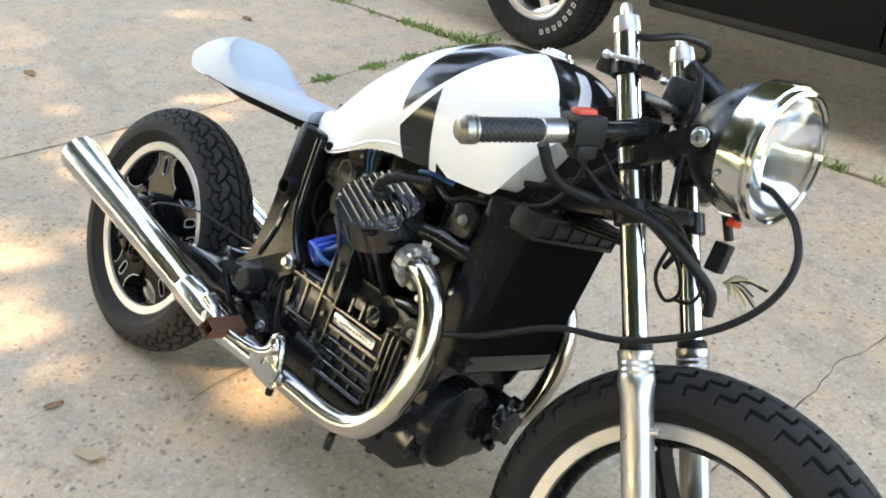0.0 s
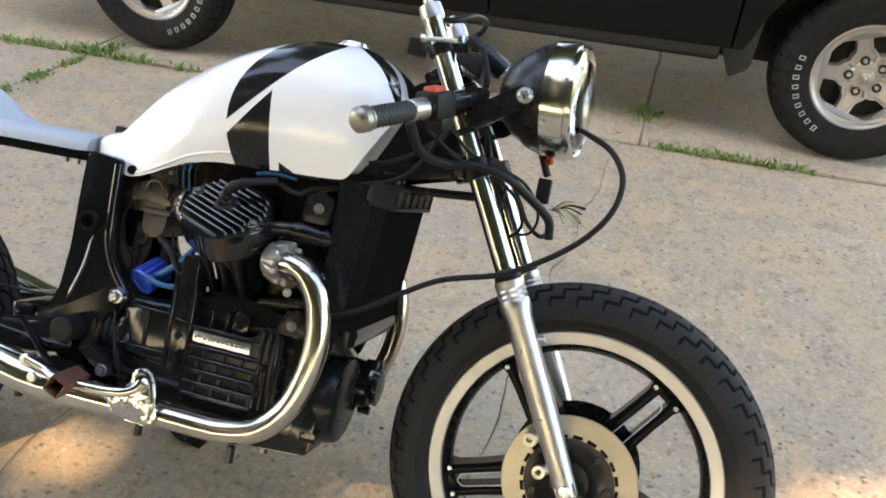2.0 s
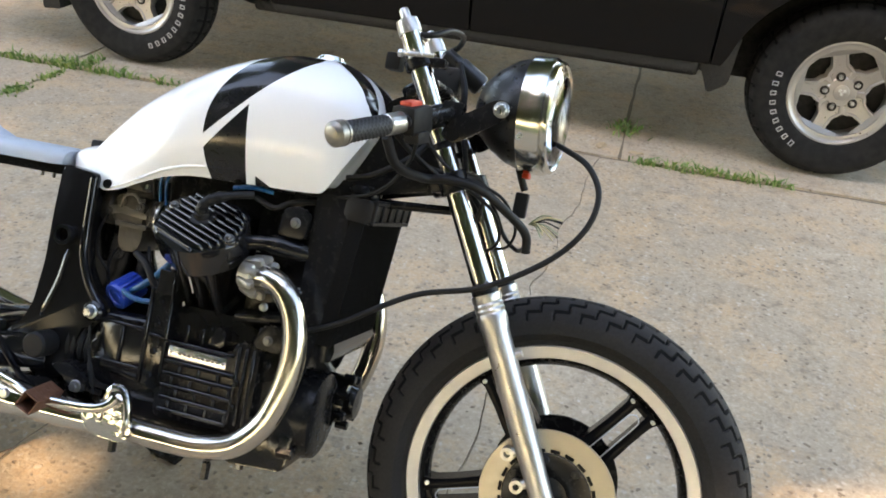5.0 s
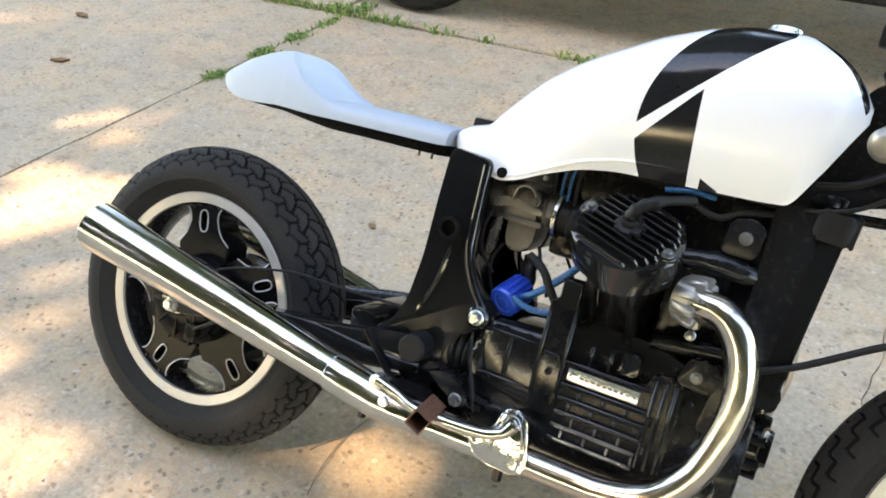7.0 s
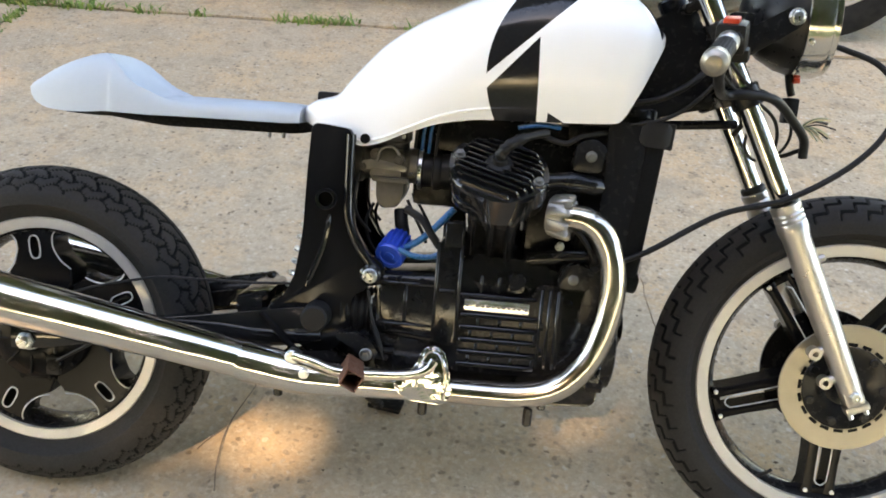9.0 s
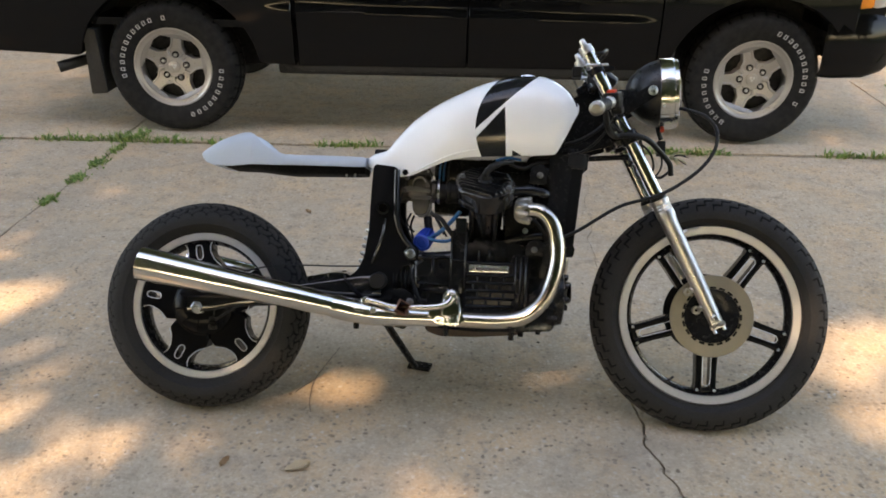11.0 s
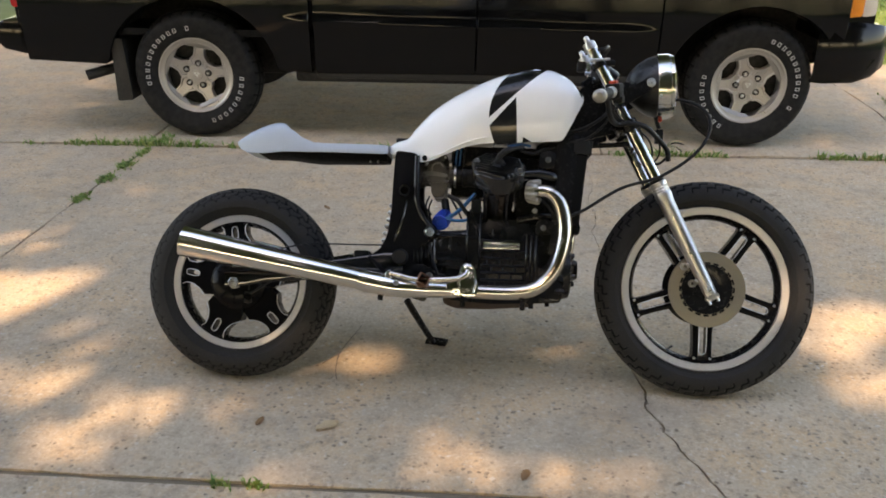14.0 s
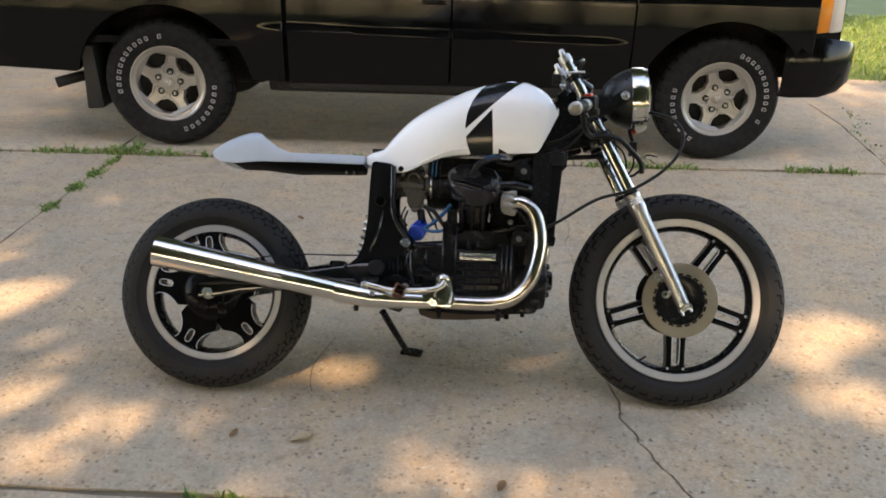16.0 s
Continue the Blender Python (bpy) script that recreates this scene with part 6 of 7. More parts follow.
def side_panel(x0, x1, top, mat=None, name="panel", label=""):
    bm = bmesh.new()
    n = max(6, int((x1 - x0) / 0.022))
    rows = []
    for i in range(n + 1):
        x = x0 + (x1 - x0) * i / n
        lo = sill(x)
        row = [(x, skin(x, lo) + 0.12, lo + 0.004), (x, skin(x, lo) + 0.004, lo)]
        for k in range(34):
            z = lo + 0.004 + (top(x) - lo - 0.004) * k / 33
            row.append((x, skin(x, z), z))
        row.append((x, skin(x, top(x)) + 0.03, top(x) + 0.012))
        rows.append(row)
    first = [(p[0], p[1] + 0.03, p[2]) for p in rows[0]]
    last = [(p[0], p[1] + 0.03, p[2]) for p in rows[-1]]
    soft = lambda r, dx: [(p[0] + dx, p[1] + 0.004, p[2]) for p in r]
    grid(bm, [first, soft(rows[0], 0.0)] + [[(p[0] + (0.004 if i == 0 else -0.004 if i == n else 0), p[1], p[2]) for p in r] for i, r in enumerate(rows)] + [soft(rows[-1], 0.0), last])
    return part(name, bm, mat or PAINT, truck, label)


belt = lambda x: 1.10
side_panel(-0.99, 0.71, belt, name="bed_side", label="black bed side")
side_panel(0.735, 1.69, belt, name="rear_door", label="black rear door")
side_panel(1.696, 2.76, belt, name="front_door", label="black front door")
side_panel(2.766, 3.83, lambda x: 1.04, name="front_wing", label="black front wing")
bm = bmesh.new()
box(bm, (0.74, 0.0, 0.385), (2.72, 0.06, 0.44), 0.015)
part("rocker_panel", bm, TRIM, truck)
bm = bmesh.new()
slab(bm, rounded([(-0.97, 0.5), (-0.56, 0.48), (-0.55, 0.92), (0.55, 0.92), (0.57, 0.40), (2.76, 0.40), (2.78, 0.92), (3.8, 0.92), (3.82, 1.0), (-0.97, 1.0)], 0.02), 0.13, 1.7, 0.0)
part("underbody", bm, UNDER, truck)
bm = bmesh.new()
box(bm, (-0.95, 0.3, 0.45), (-0.56, 0.42, 0.55), 0.01)
box(bm, (0.57, 0.3, 0.34), (2.76, 0.42, 0.46), 0.01)
box(bm, (-1.0, 1.35, 0.34), (3.7, 1.47, 0.46), 0.01)
rod(bm, (0, 0.1, 0.375), (0, 1.65, 0.375), 0.045)
rod(bm, (3.335, 0.1, 0.37), (3.335, 1.65, 0.37), 0.04)
box(bm, (0.9, 0.45, 0.26), (2.7, 1.3, 0.45), 0.04)
box(bm, (-0.5, 0.5, 0.3), (0.5, 1.2, 0.5), 0.04)
box(bm, (2.75, 0.5, 0.26), (3.7, 1.2, 0.5), 0.04)
# wide low pan, added out of view to deepen the shade beneath
box(bm, (0.58, 0.14, 0.33), (2.74, 1.6, 0.42), 0.03)
part("chassis", bm, UNDER, truck)
bm = bmesh.new()
slab(bm, [(2.72, 1.06), (3.0, 1.08), (3.75, 1.02), (3.82, 0.98), (3.82, 0.9), (2.72, 0.9)], 0.02, 1.72, 0.02)
part("bonnet", bm, PAINT, truck)
bm = bmesh.new()
slab(bm, [(-1.02, 0.55), (-1.02, 1.1), (-0.985, 1.1), (-0.985, 0.55)], -0.02, 1.74, 0.004)
slab(bm, [(-1.0, 0.62), (-1.0, 0.66), (0.71, 0.66), (0.71, 0.62)], 0.03, 1.7)
slab(bm, [(-1.0, 0.55), (-1.0, 1.1), (0.7, 1.1), (0.7, 0.55)], 1.7, 1.75, 0.004)
slab(bm, [(0.68, 0.55), (0.68, 1.1), (3.75, 1.04), (3.75, 0.45), (0.68, 0.45)], 1.7, 1.75, 0.004)
part("far_side", bm, PAINT, truck)
# cab
bm = bmesh.new()
rows = []
for z, x0, x1, yin in ((1.10, 0.76, 2.72, 0.0), (1.12, 0.76, 2.70, 0.005), (1.5, 0.84, 2.16, 0.12), (1.66, 0.92, 1.95, 0.18), (1.70, 1.0, 1.85, 0.25)):
    rows.append([(x0, yin, z), (x1, yin, z), (x1, 1.72 - yin, z), (x0, 1.72 - yin, z)])
grid(bm, rows, close_v=True, caps=True)
cab = part("cab", bm, PAINT, truck, "black crew cab")
for x0, x1, x2, x3 in ((0.84, 1.62, 1.62, 0.90), (1.70, 2.60, 2.14, 1.70)):
    bm = bmesh.new()
    f = lambda z: 0.005 + (z - 1.12) * 0.303 - 0.006
    a = [(x0, f(1.15), 1.15), (x1, f(1.15), 1.15), (x2, f(1.48), 1.48), (x3, f(1.48), 1.48)]
    grid(bm, [[(x, y, z) for x, y, z in a], [(x, y - 0.004, z) for x, y, z in a]], close_v=True, caps=True)
    part("side_window", bm, WINDOW, cab, "dark side glass")
# dark liners inside the wheel openings
for c in (0.0, 3.335):
    bm = bmesh.new()
    rows = []
    for t in range(25):
        a = 0.14 + (math.pi - 0.28) * t / 24
        x, z = c + 0.52 * math.cos(a), 0.39 + 0.50 * math.sin(a)
        rows.append([(x, 0.02, z), (x, 0.40, z), (c + 0.3 * math.cos(a), 0.43, 0.39 + 0.3 * math.sin(a)), (c, 0.44, 0.39)])
    grid(bm, rows)
    part("wheel_liner", bm, UNDER, truck, "dark wheel-well liner")
# bumpers, lamps, flap, tail pipe
bm = bmesh.new()
rows = []
for x, y0, z0, z1 in ((3.68, -0.03, 0.42, 0.76), (3.76, -0.045, 0.415, 0.77), (3.94, -0.035, 0.42, 0.77), (4.06, 0.0, 0.45, 0.755), (4.13, 0.07, 0.48, 0.735), (4.17, 0.2, 0.50, 0.72), (4.19, 0.6, 0.50, 0.72)):
    zc, h = (z0 + z1) / 2, (z1 - z0) / 2
    rows.append([(x - 0.03, y0 + 0.14, zc + h), (x, y0 + 0.02, zc + h), (x, y0, zc + h * 0.8), (x, y0 - 0.004, zc), (x, y0 + 0.006, zc - h * 0.8), (x - 0.01, y0 + 0.03, zc - h), (x - 0.05, y0 + 0.14, zc - h)])
grid(bm, rows)
part("front_bumper", bm, PAINT, truck, "black front bumper")
bm = bmesh.new()
slab(bm, rounded([(3.70, 0.66), (3.80, 0.665), (4.0, 0.675), (3.99, 1.0), (3.88, 1.04), (3.72, 1.0)], 0.02), 0.0, 0.5, 0.02)
part("grille_panel", bm, PAINT, truck)
bm = bmesh.new()
slab(bm, rounded([(3.815, 0.80), (3.905, 0.81), (3.902, 1.0), (3.83, 1.005)], 0.012), -0.034, 0.05, 0.006)
part("turn_signal", bm, AMBER, truck, "amber front turn signal")
bm = bmesh.new()
slab(bm, rounded([(3.912, 0.805), (3.985, 0.815), (3.975, 1.0), (3.908, 1.0)], 0.012), -0.022, 0.3, 0.01)
part("headlight", bm, LAMPWHITE, truck, "clouded clear headlight")
bm = bmesh.new()
slab(bm, rounded([(3.0, 0.438), (3.72, 0.438), (3.70, 0.47), (3.0, 0.47)], 0.008), 0.35, 0.37)
box(bm, (3.55, 0.05, 0.41), (3.70, 0.12, 0.46), 0.01)
part("air_dam", bm, TRIM, truck)
bm = bmesh.new()
slab(bm, rounded([(-1.15, 0.54), (-0.97, 0.5), (-0.96, 0.62), (-0.99, 0.70), (-1.13, 0.70), (-1.16, 0.63)], 0.03), -0.02, 1.74, 0.02)
part("rear_bumper", bm, PAINT, truck, "black rear bumper")
bm = bmesh.new()
slab(bm, rounded([(-1.03, 0.78), (-0.95, 0.78), (-0.95, 1.06), (-1.03, 1.06)], 0.012), -0.038, 0.1, 0.008)
part("tail_light", bm, TAILRED, truck, "red tail light")
bm = bmesh.new()
slab(bm, rounded([(-0.488, 0.225), (-0.392, 0.232), (-0.42, 0.60), (-0.485, 0.60)], 0.01), -0.006, 0.27, 0.004)
part("mud_flap", bm, TRIM, truck, "black mud flap")
bm = bmesh.new()
slab(bm, rounded([(2.78, 0.30), (2.86, 0.35), (2.875, 0.56), (2.80, 0.56), (2.72, 0.44)], 0.02), 0.02, 0.25, 0.005)
part("mud_flap", bm, TRIM, truck, "black front wing liner")
bm = bmesh.new()
tube(bm, smooth_path([(-0.2, 0.32, 0.46), (-0.4, 0.2, 0.43), (-0.53, 0.1, 0.405), (-0.67, 0.02, 0.372)], 6), 0.032, 16, caps=False)
tube(bm, smooth_path([(-0.665, 0.024, 0.373), (-0.6, 0.062, 0.388), (-0.53, 0.1, 0.404)], 5), 0.029, 16)
part("tail_pipe", bm, TRIM, truck, "sooty tail pipe")
bm = bmesh.new()
box(bm, (1.52, -0.058, 0.90), (1.66, -0.04, 0.925), 0.006)
part("door_handle", bm, PAINT, truck)


def truck_tread(a, u):
    n = 34
    p = (a * n / (2 * math.pi) + (0.5 if u > 0 else 0)) % 1.0
    if abs(abs(u) - 0.42) < 0.05 or abs(u) < 0.05:
        return 1.0
    return 1.0 if (p + 0.3 * u) % 1.0 < 0.16 and abs(u) < 0.8 else 0.0


def truck_wheel(cx, turn, lean):
    W = Matrix.Translation((cx, 0.115, 0.386))
    bm = bmesh.new()
    lathe(bm, [(0.03, -0.075), (0.06, -0.075), (0.075, -0.06), (0.09, -0.05), (0.09, 0.05), (0.03, 0.05)], 32, close=True)
    hub = part("wheel", bm, ALLOY, truck, "silver five-spoke alloy wheel", W)
    part("tyre", tyre_mesh(0.390, 0.220, 0.125, 0.103, truck_tread, 340, 0.26, 62), (TRUCK_RUBBER, GROOVE_SHADE), hub, "black all-terrain tyre with pale raised lettering")
    bm = bmesh.new()
    lathe(bm, [(0.187, -0.06), (0.1885, -0.09), (0.192, -0.0955), (0.206, -0.0965), (0.212, -0.1), (0.218, -0.105), (0.226, -0.105), (0.229, -0.098), (0.224, -0.088), (0.212, -0.07), (0.204, 0.05), (0.19, 0.05)], 96, close=True)
    part("rim", bm, ALLOY, hub)
    bm = bmesh.new()
    lathe(bm, [(0.02, -0.02), (0.19, -0.02), (0.2, 0.05), (0.02, 0.05)], 48, close=True)
    part("brake_backing", bm, UNDER, hub)
    bm = bmesh.new()
    rows = []
    for r, hw, y, t in ((0.03, 0.021, -0.072, 0.05), (0.06, 0.043, -0.074, 0.05), (0.092, 0.0663, -0.077, 0.05), (0.1, 0.049, -0.078, 0.05), (0.108, 0.039, -0.08, 0.05), (0.12, 0.034, -0.082, 0.045), (0.15, 0.032, -0.085, 0.04), (0.168, 0.034, -0.087, 0.035), (0.178, 0.039, -0.089, 0.03), (0.186, 0.052, -0.091, 0.025), (0.193, 0.09, -0.093, 0.02), (0.205, 0.122, -0.094, 0.02)):
        row = []
        for q, dy in ((-1.0, t), (-1.0, 0.008), (-0.93, 0.0), (-0.72, 0.0), (-0.6, 0.007), (0.6, 0.007), (0.72, 0.0), (0.93, 0.0), (1.0, 0.008), (1.0, t)):
            z = q * hw
            row.append((math.sqrt(max(1e-6, r * r - z * z)) if r > 0.184 or 0.05 < r < 0.095 else r, y + dy, z))
        rows.append(row)
    grid(bm, rows, close_v=True, caps=True)
    first = part("spoke", bm, ALLOY, hub, "", Matrix.Rotation(radians(turn), 4, "Y"))
    # ring in underbody black: the recess shade is put into its colour
    bm = bmesh.new()
    lathe(bm, [(0.006, -0.066), (0.019, -0.066), (0.0195, -0.0775), (0.0165, -0.0785), (0.0135, -0.0745), (0.006, -0.0745)], 20, "y", (0.07, 0, 0), close=True)
    recess = part("lug_recess", bm, UNDER, hub, "lug recess with its shade in the colour", Matrix.Rotation(radians(turn), 4, "Y"))
    bm = bmesh.new()
    tube(bm, [(0.07, -0.072, 0), (0.07, -0.083, 0), (0.07, -0.087, 0)], [0.0105, 0.0105, 0.007], 6)
    nut = part("lug_nut", bm, STEEL, hub, "plated lug nut", Matrix.Rotation(radians(turn), 4, "Y"))
    for k in range(1, 5):
        again("spoke", first, hub, Matrix.Rotation(radians(turn + 72 * k), 4, "Y"))
        again("lug_recess", recess, hub, Matrix.Rotation(radians(turn + 72 * k), 4, "Y"), "lug recess with its shade in the colour")
        again("lug_nut", nut, hub, Matrix.Rotation(radians(turn + 72 * k), 4, "Y"), "plated lug nut")
    bm = bmesh.new()
    lathe(bm, [(0.0, -0.082), (0.028, -0.0815), (0.033, -0.079), (0.035, -0.07), (0.0, -0.07)], 28)
    cap = part("centre_cap", bm, ALLOY, hub)
    bm = bmesh.new()
    for k, (x, z) in enumerate(((-0.009, 0.008), (0.009, 0.008), (0.0, -0.006))):
        rod(bm, (x, -0.081, z), (x, -0.0835, z), 0.0075)
    part("emblem", bm, STEEL, hub, "plain worn emblem")
    # raised letters as plain blocks
    r, h, w = 0.284, 0.0125, 0.0095
    letter = None
    for count, first_a, step in ((13, 190 + lean, -8.0), (9, -2 + lean, -8.6)):
        for k in range(count):
            if count == 13 and k == 11:
                continue
            mm = Matrix.Rotation(-radians(first_a + step * k), 4, "Y")
            if letter is None:
                bm = bmesh.new()
                for lo, hi in (((r - h, -0.1264, -w), (r - h + 0.0036, -0.1225, w)), ((r + h - 0.0036, -0.1264, -w), (r + h, -0.1205, w)), ((r - h + 0.0036, -0.1264, -w), (r + h - 0.0036, -0.1215, -w + 0.0036)), ((r - h + 0.0036, -0.1264, w - 0.0036), (r + h - 0.0036, -0.1215, w))):
                    box(bm, lo, hi, 0)
                letter = part("letter_block", bm, LETTER, hub, "worn white raised block", mm)
            else:
                again("letter_block", letter, hub, mm, "worn white raised block")


truck_wheel(0.0, -80, 0)
truck_wheel(3.335, -180, -120)
for x in (0.0, 3.335):
    bm = bmesh.new()
    lathe(bm, [(0.2, 1.5), (0.225, 1.48), (0.36, 1.49), (0.378, 1.53), (0.378, 1.67), (0.36, 1.71), (0.225, 1.72), (0.2, 1.7)], 48, "y", (x, 0, 0.378), close=True)
    part("tyre", bm, TRUCK_RUBBER, truck, "far-side tyre")

# ---- ground, slabs, joints ----
def concrete():
    """Old broom-worn concrete: grey cement, tan sand, pebbles laid bare, small pits, warm tan blotches in places."""
    m = Mat("weathered_concrete", (0.4, 0.36, 0.3), 0.9, spec=0.3)
    g = m.node("ShaderNodeNewGeometry")
    m.xyz = g.outputs["Position"]
    big, mid, fine = m.noise(0.8, 4.0, 0.6), m.noise(5.5, 5.0, 0.65), m.noise(75, 4.0, 0.7)
    c = m.mix(m.ramp(big, [(0.32, 0.0), (0.68, 1.0)]), (0.40, 0.335, 0.25), (0.51, 0.43, 0.325))
    c = m.mix(m.ramp(mid, [(0.44, 0.0), (0.74, 0.5)]), c, (0.35, 0.30, 0.235))
    warm = m.ramp(m.noise(3.6, 5.0, 0.7), [(0.44, 0.0), (0.62, 0.85)])
    c = m.mix(warm, c, (0.58, 0.415, 0.25))
    wet = m.noise(26, 4.0, 0.6, kind="Color")
    shift = m.t.nodes.new("ShaderNodeVectorMath")
    shift.operation = "MULTIPLY_ADD"
    m.link(wet, shift.inputs[0])
    shift.inputs[1].default_value = (0.03, 0.03, 0.03)
    m.link(m.xyz, shift.inputs[2])

    def cells(scale):
        v = m.node("ShaderNodeTexVoronoi", Scale=scale)
        m.link(shift.outputs[0], v.inputs["Vector"])
        sep = m.node("ShaderNodeSeparateColor")
        m.link(v.outputs["Color"], sep.inputs[0])
        return v.outputs["Distance"], sep.outputs[0], sep.outputs[1]

    bare = m.ramp(m.noise(3.4, 5.0, 0.7), [(0.36, 0.15), (0.58, 1.0)])
    d1, r1, q1 = cells(64.0)
    d2, r2, q2 = cells(140.0)
    # sand grains, then pebbles in many tones
    c = m.mix(m.math("MULTIPLY", m.ramp(r2, [(0.45, 0.0), (0.7, 0.8)]), 0.5), c, m.mix(q2, (0.25, 0.20, 0.145), (0.68, 0.60, 0.48)))
    stone = m.math("MULTIPLY", m.math("MULTIPLY", m.ramp(d1, [(0.34, 1.0), (0.52, 0.0)]), m.ramp(r1, [(0.56, 0.0), (0.62, 1.0)])), bare)
    c = m.mix(stone, c, m.ramp(q1, [(0.0, (0.16, 0.125, 0.09)), (0.35, (0.30, 0.25, 0.19)), (0.6, (0.62, 0.57, 0.49)), (0.85, (0.50, 0.36, 0.22)), (1.0, (0.24, 0.21, 0.18))]))
    c = m.mix(m.ramp(fine, [(0.46, 0.0), (0.66, 0.38)]), c, (0.64, 0.555, 0.44))
    d3, r3, q3 = cells(31.0)
    pits = m.math("MULTIPLY", m.ramp(d3, [(0.12, 1.0), (0.24, 0.0)]), m.ramp(r3, [(0.74, 0.0), (0.80, 0.8)]))
    c = m.mix(pits, c, (0.17, 0.13, 0.09))
    stain = m.ramp(m.noise(1.9, 6.0, 0.7, stretch=(0.6, 1.2, 1.0)), [(0.55, 0.0), (0.72, 0.5)])
    c = m.mix(stain, c, (0.235, 0.20, 0.16))
    blot = m.ramp(m.noise(13, 5.0, 0.75), [(0.32, 0.75), (0.46, 0.0), (0.66, 0.0)])
    c = m.mix(blot, c, (0.26, 0.215, 0.165))
    rand = m.node("ShaderNodeObjectInfo").outputs["Random"]
    c = m.mix(m.math("MULTIPLY", rand, 0.2), c, (0.36, 0.33, 0.285))
    m.color(m.mix(1.0, c, (0.90, 0.85, 0.79), "MULTIPLY"))
    m.rough(m.ramp(mid, [(0.3, 0.85), (0.7, 0.97)]))
    h = m.math("SUBTRACT", m.math("ADD", m.math("MULTIPLY", fine, 0.6), m.math("ADD", m.math("MULTIPLY", mid, 0.5), m.math("MULTIPLY", stone, 0.25))), m.math("MULTIPLY", pits, 0.7))
    m.bump(h, 0.8, 0.006)
    return m.m


CONCRETE = concrete()
SOIL = worn("joint_soil", (0.17, 0.13, 0.085), 0.95, vary=0.4, scale=8, bump=0.6, dist=0.004)
BLADE = Mat("grass_green", (0.09, 0.16, 0.03), 0.6)
BLADE.color(BLADE.ramp(BLADE.node("ShaderNodeNewGeometry").outputs["Random Per Island"], [(0.0, (0.08, 0.15, 0.03)), (0.5, (0.14, 0.24, 0.05)), (0.85, (0.22, 0.30, 0.07)), (1.0, (0.36, 0.32, 0.13))]))
BLADE.set("Subsurface Weight", 0.0)
BLADE = BLADE.m
LAWN = Mat("lawn_ground", (0.1, 0.15, 0.04), 0.95)
LAWN.color(LAWN.mix(LAWN.noise(1.7, 5.0), (0.07, 0.11, 0.025), (0.16, 0.2, 0.06)))
LAWN = LAWN.m

bm = bmesh.new()
rows = []
edge = [-400, -120, -60, -30, -15, -8, -4, -1, 2, 5, 8, 12, 20, 40, 80, 160, 400]
for x in edge:
    rows.append([(x, y, -0.03) for y in edge])
grid(bm, rows)
tagged(part("ground", bm, LAWN, smooth=0), "grassy earth around the concrete drive", "ground", kind="structure")
drive = tagged(thing("pavement", "weathered pale concrete drive in large slabs", "driveway"), kind="structure")


def plate(outline, z0, z1, bevel=0.006):
    """A flat slab from an outline of (x, y), with a worn upper edge."""
    bm = bmesh.new()
    top = [bm.verts.new((x, y, z1)) for x, y in outline]
    low = [bm.verts.new((x, y, z0)) for x, y in outline]
    f = bm.faces.new(top)
    n = len(outline)
    for i in range(n):
        bm.faces.new((top[i], low[i], low[(i + 1) % n], top[(i + 1) % n]))
    bmesh.ops.bevel(bm, geom=list(f.edges), offset=bevel, segments=2, profile=0.5, affect="EDGES", clamp_overlap=True)
    return bm


def ragged(a, b, step=0.12, amp=0.006, seed=0):
    """Points from a to b (b left out) with a worn, uneven line."""
    a, b = Vector(a), Vector(b)
    r = random.Random(seed)
    n = max(1, int((b - a).length / step))
    d = (b - a).normalized()
    side = Vector((-d.y, d.x))
    return [tuple(a + (b - a) * i / n + side * (r.uniform(-amp, amp) if i else 0.0)) for i in range(n)]


def slab_piece(corners, seed, z=0.0):
    pts = []
    for i, c in enumerate(corners):
        pts += ragged(c, corners[(i + 1) % len(corners)], seed=seed * 10 + i)
    part("slab", plate(pts, -0.1, z), CONCRETE, drive, smooth=0)


J = 0.009
Y1, Y3 = -0.53, 5.75


def y2(x):
    """The long joint runs a little aslant."""
    return 2.545 + 0.0425 * x


# crack that splits the slab under the front wheel
crack = [(1.455, Y1), (1.43, -0.44), (1.385, -0.33), (1.335, -0.2), (1.30, -0.08), (1.315, 0.02), (1.27, 0.2), (1.25, 0.42), (1.275, 0.62), (1.255, 0.85), (1.29, 1.1), (1.27, 1.35), (1.315, 1.55), (1.30, 1.8), (1.345, 2.05), (1.34, 2.35), (1.37, y2(1.37))]
rc = random.Random(11)
fine = []
for a, b in zip(crack, crack[1:]):
    for k in range(5):
        t = k / 5
        fine.append((a[0] + (b[0] - a[0]) * t + rc.uniform(-0.008, 0.008), a[1] + (b[1] - a[1]) * t))
fine.append(crack[-1])
wide = lambda y: float(np.interp(y, [-0.5, 0.1, 0.3, 2.5], [0.005, 0.0045, 0.002, 0.0016]))
left_crack = [(x - wide(y), max(Y1 + J, min(y2(x) - J, y))) for x, y in fine]
right_crack = [(x + wide(y), max(Y1 + J, min(y2(x) - J, y))) for x, y in fine]
pts = ragged((-1.257, y2(-1.262) - J), (-1.257, Y1 + J), seed=1) + ragged((-1.257, Y1 + J), left_crack[0], seed=2) + left_crack
pts += ragged(left_crack[-1], (-1.257, y2(-1.262) - J), seed=3)[1:]
part("slab", plate(pts, -0.1, 0.0, 0.002), CONCRETE, drive, smooth=0)
pts = right_crack[::-1] + ragged(right_crack[0], (4.6, Y1 + J), seed=4)[1:] + ragged((4.6, Y1 + J), (4.6, y2(4.6) - J), seed=5) + ragged((4.6, y2(4.6) - J), right_crack[-1], seed=6)
part("slab", plate(pts, -0.1, -0.002, 0.002), CONCRETE, drive, smooth=0)
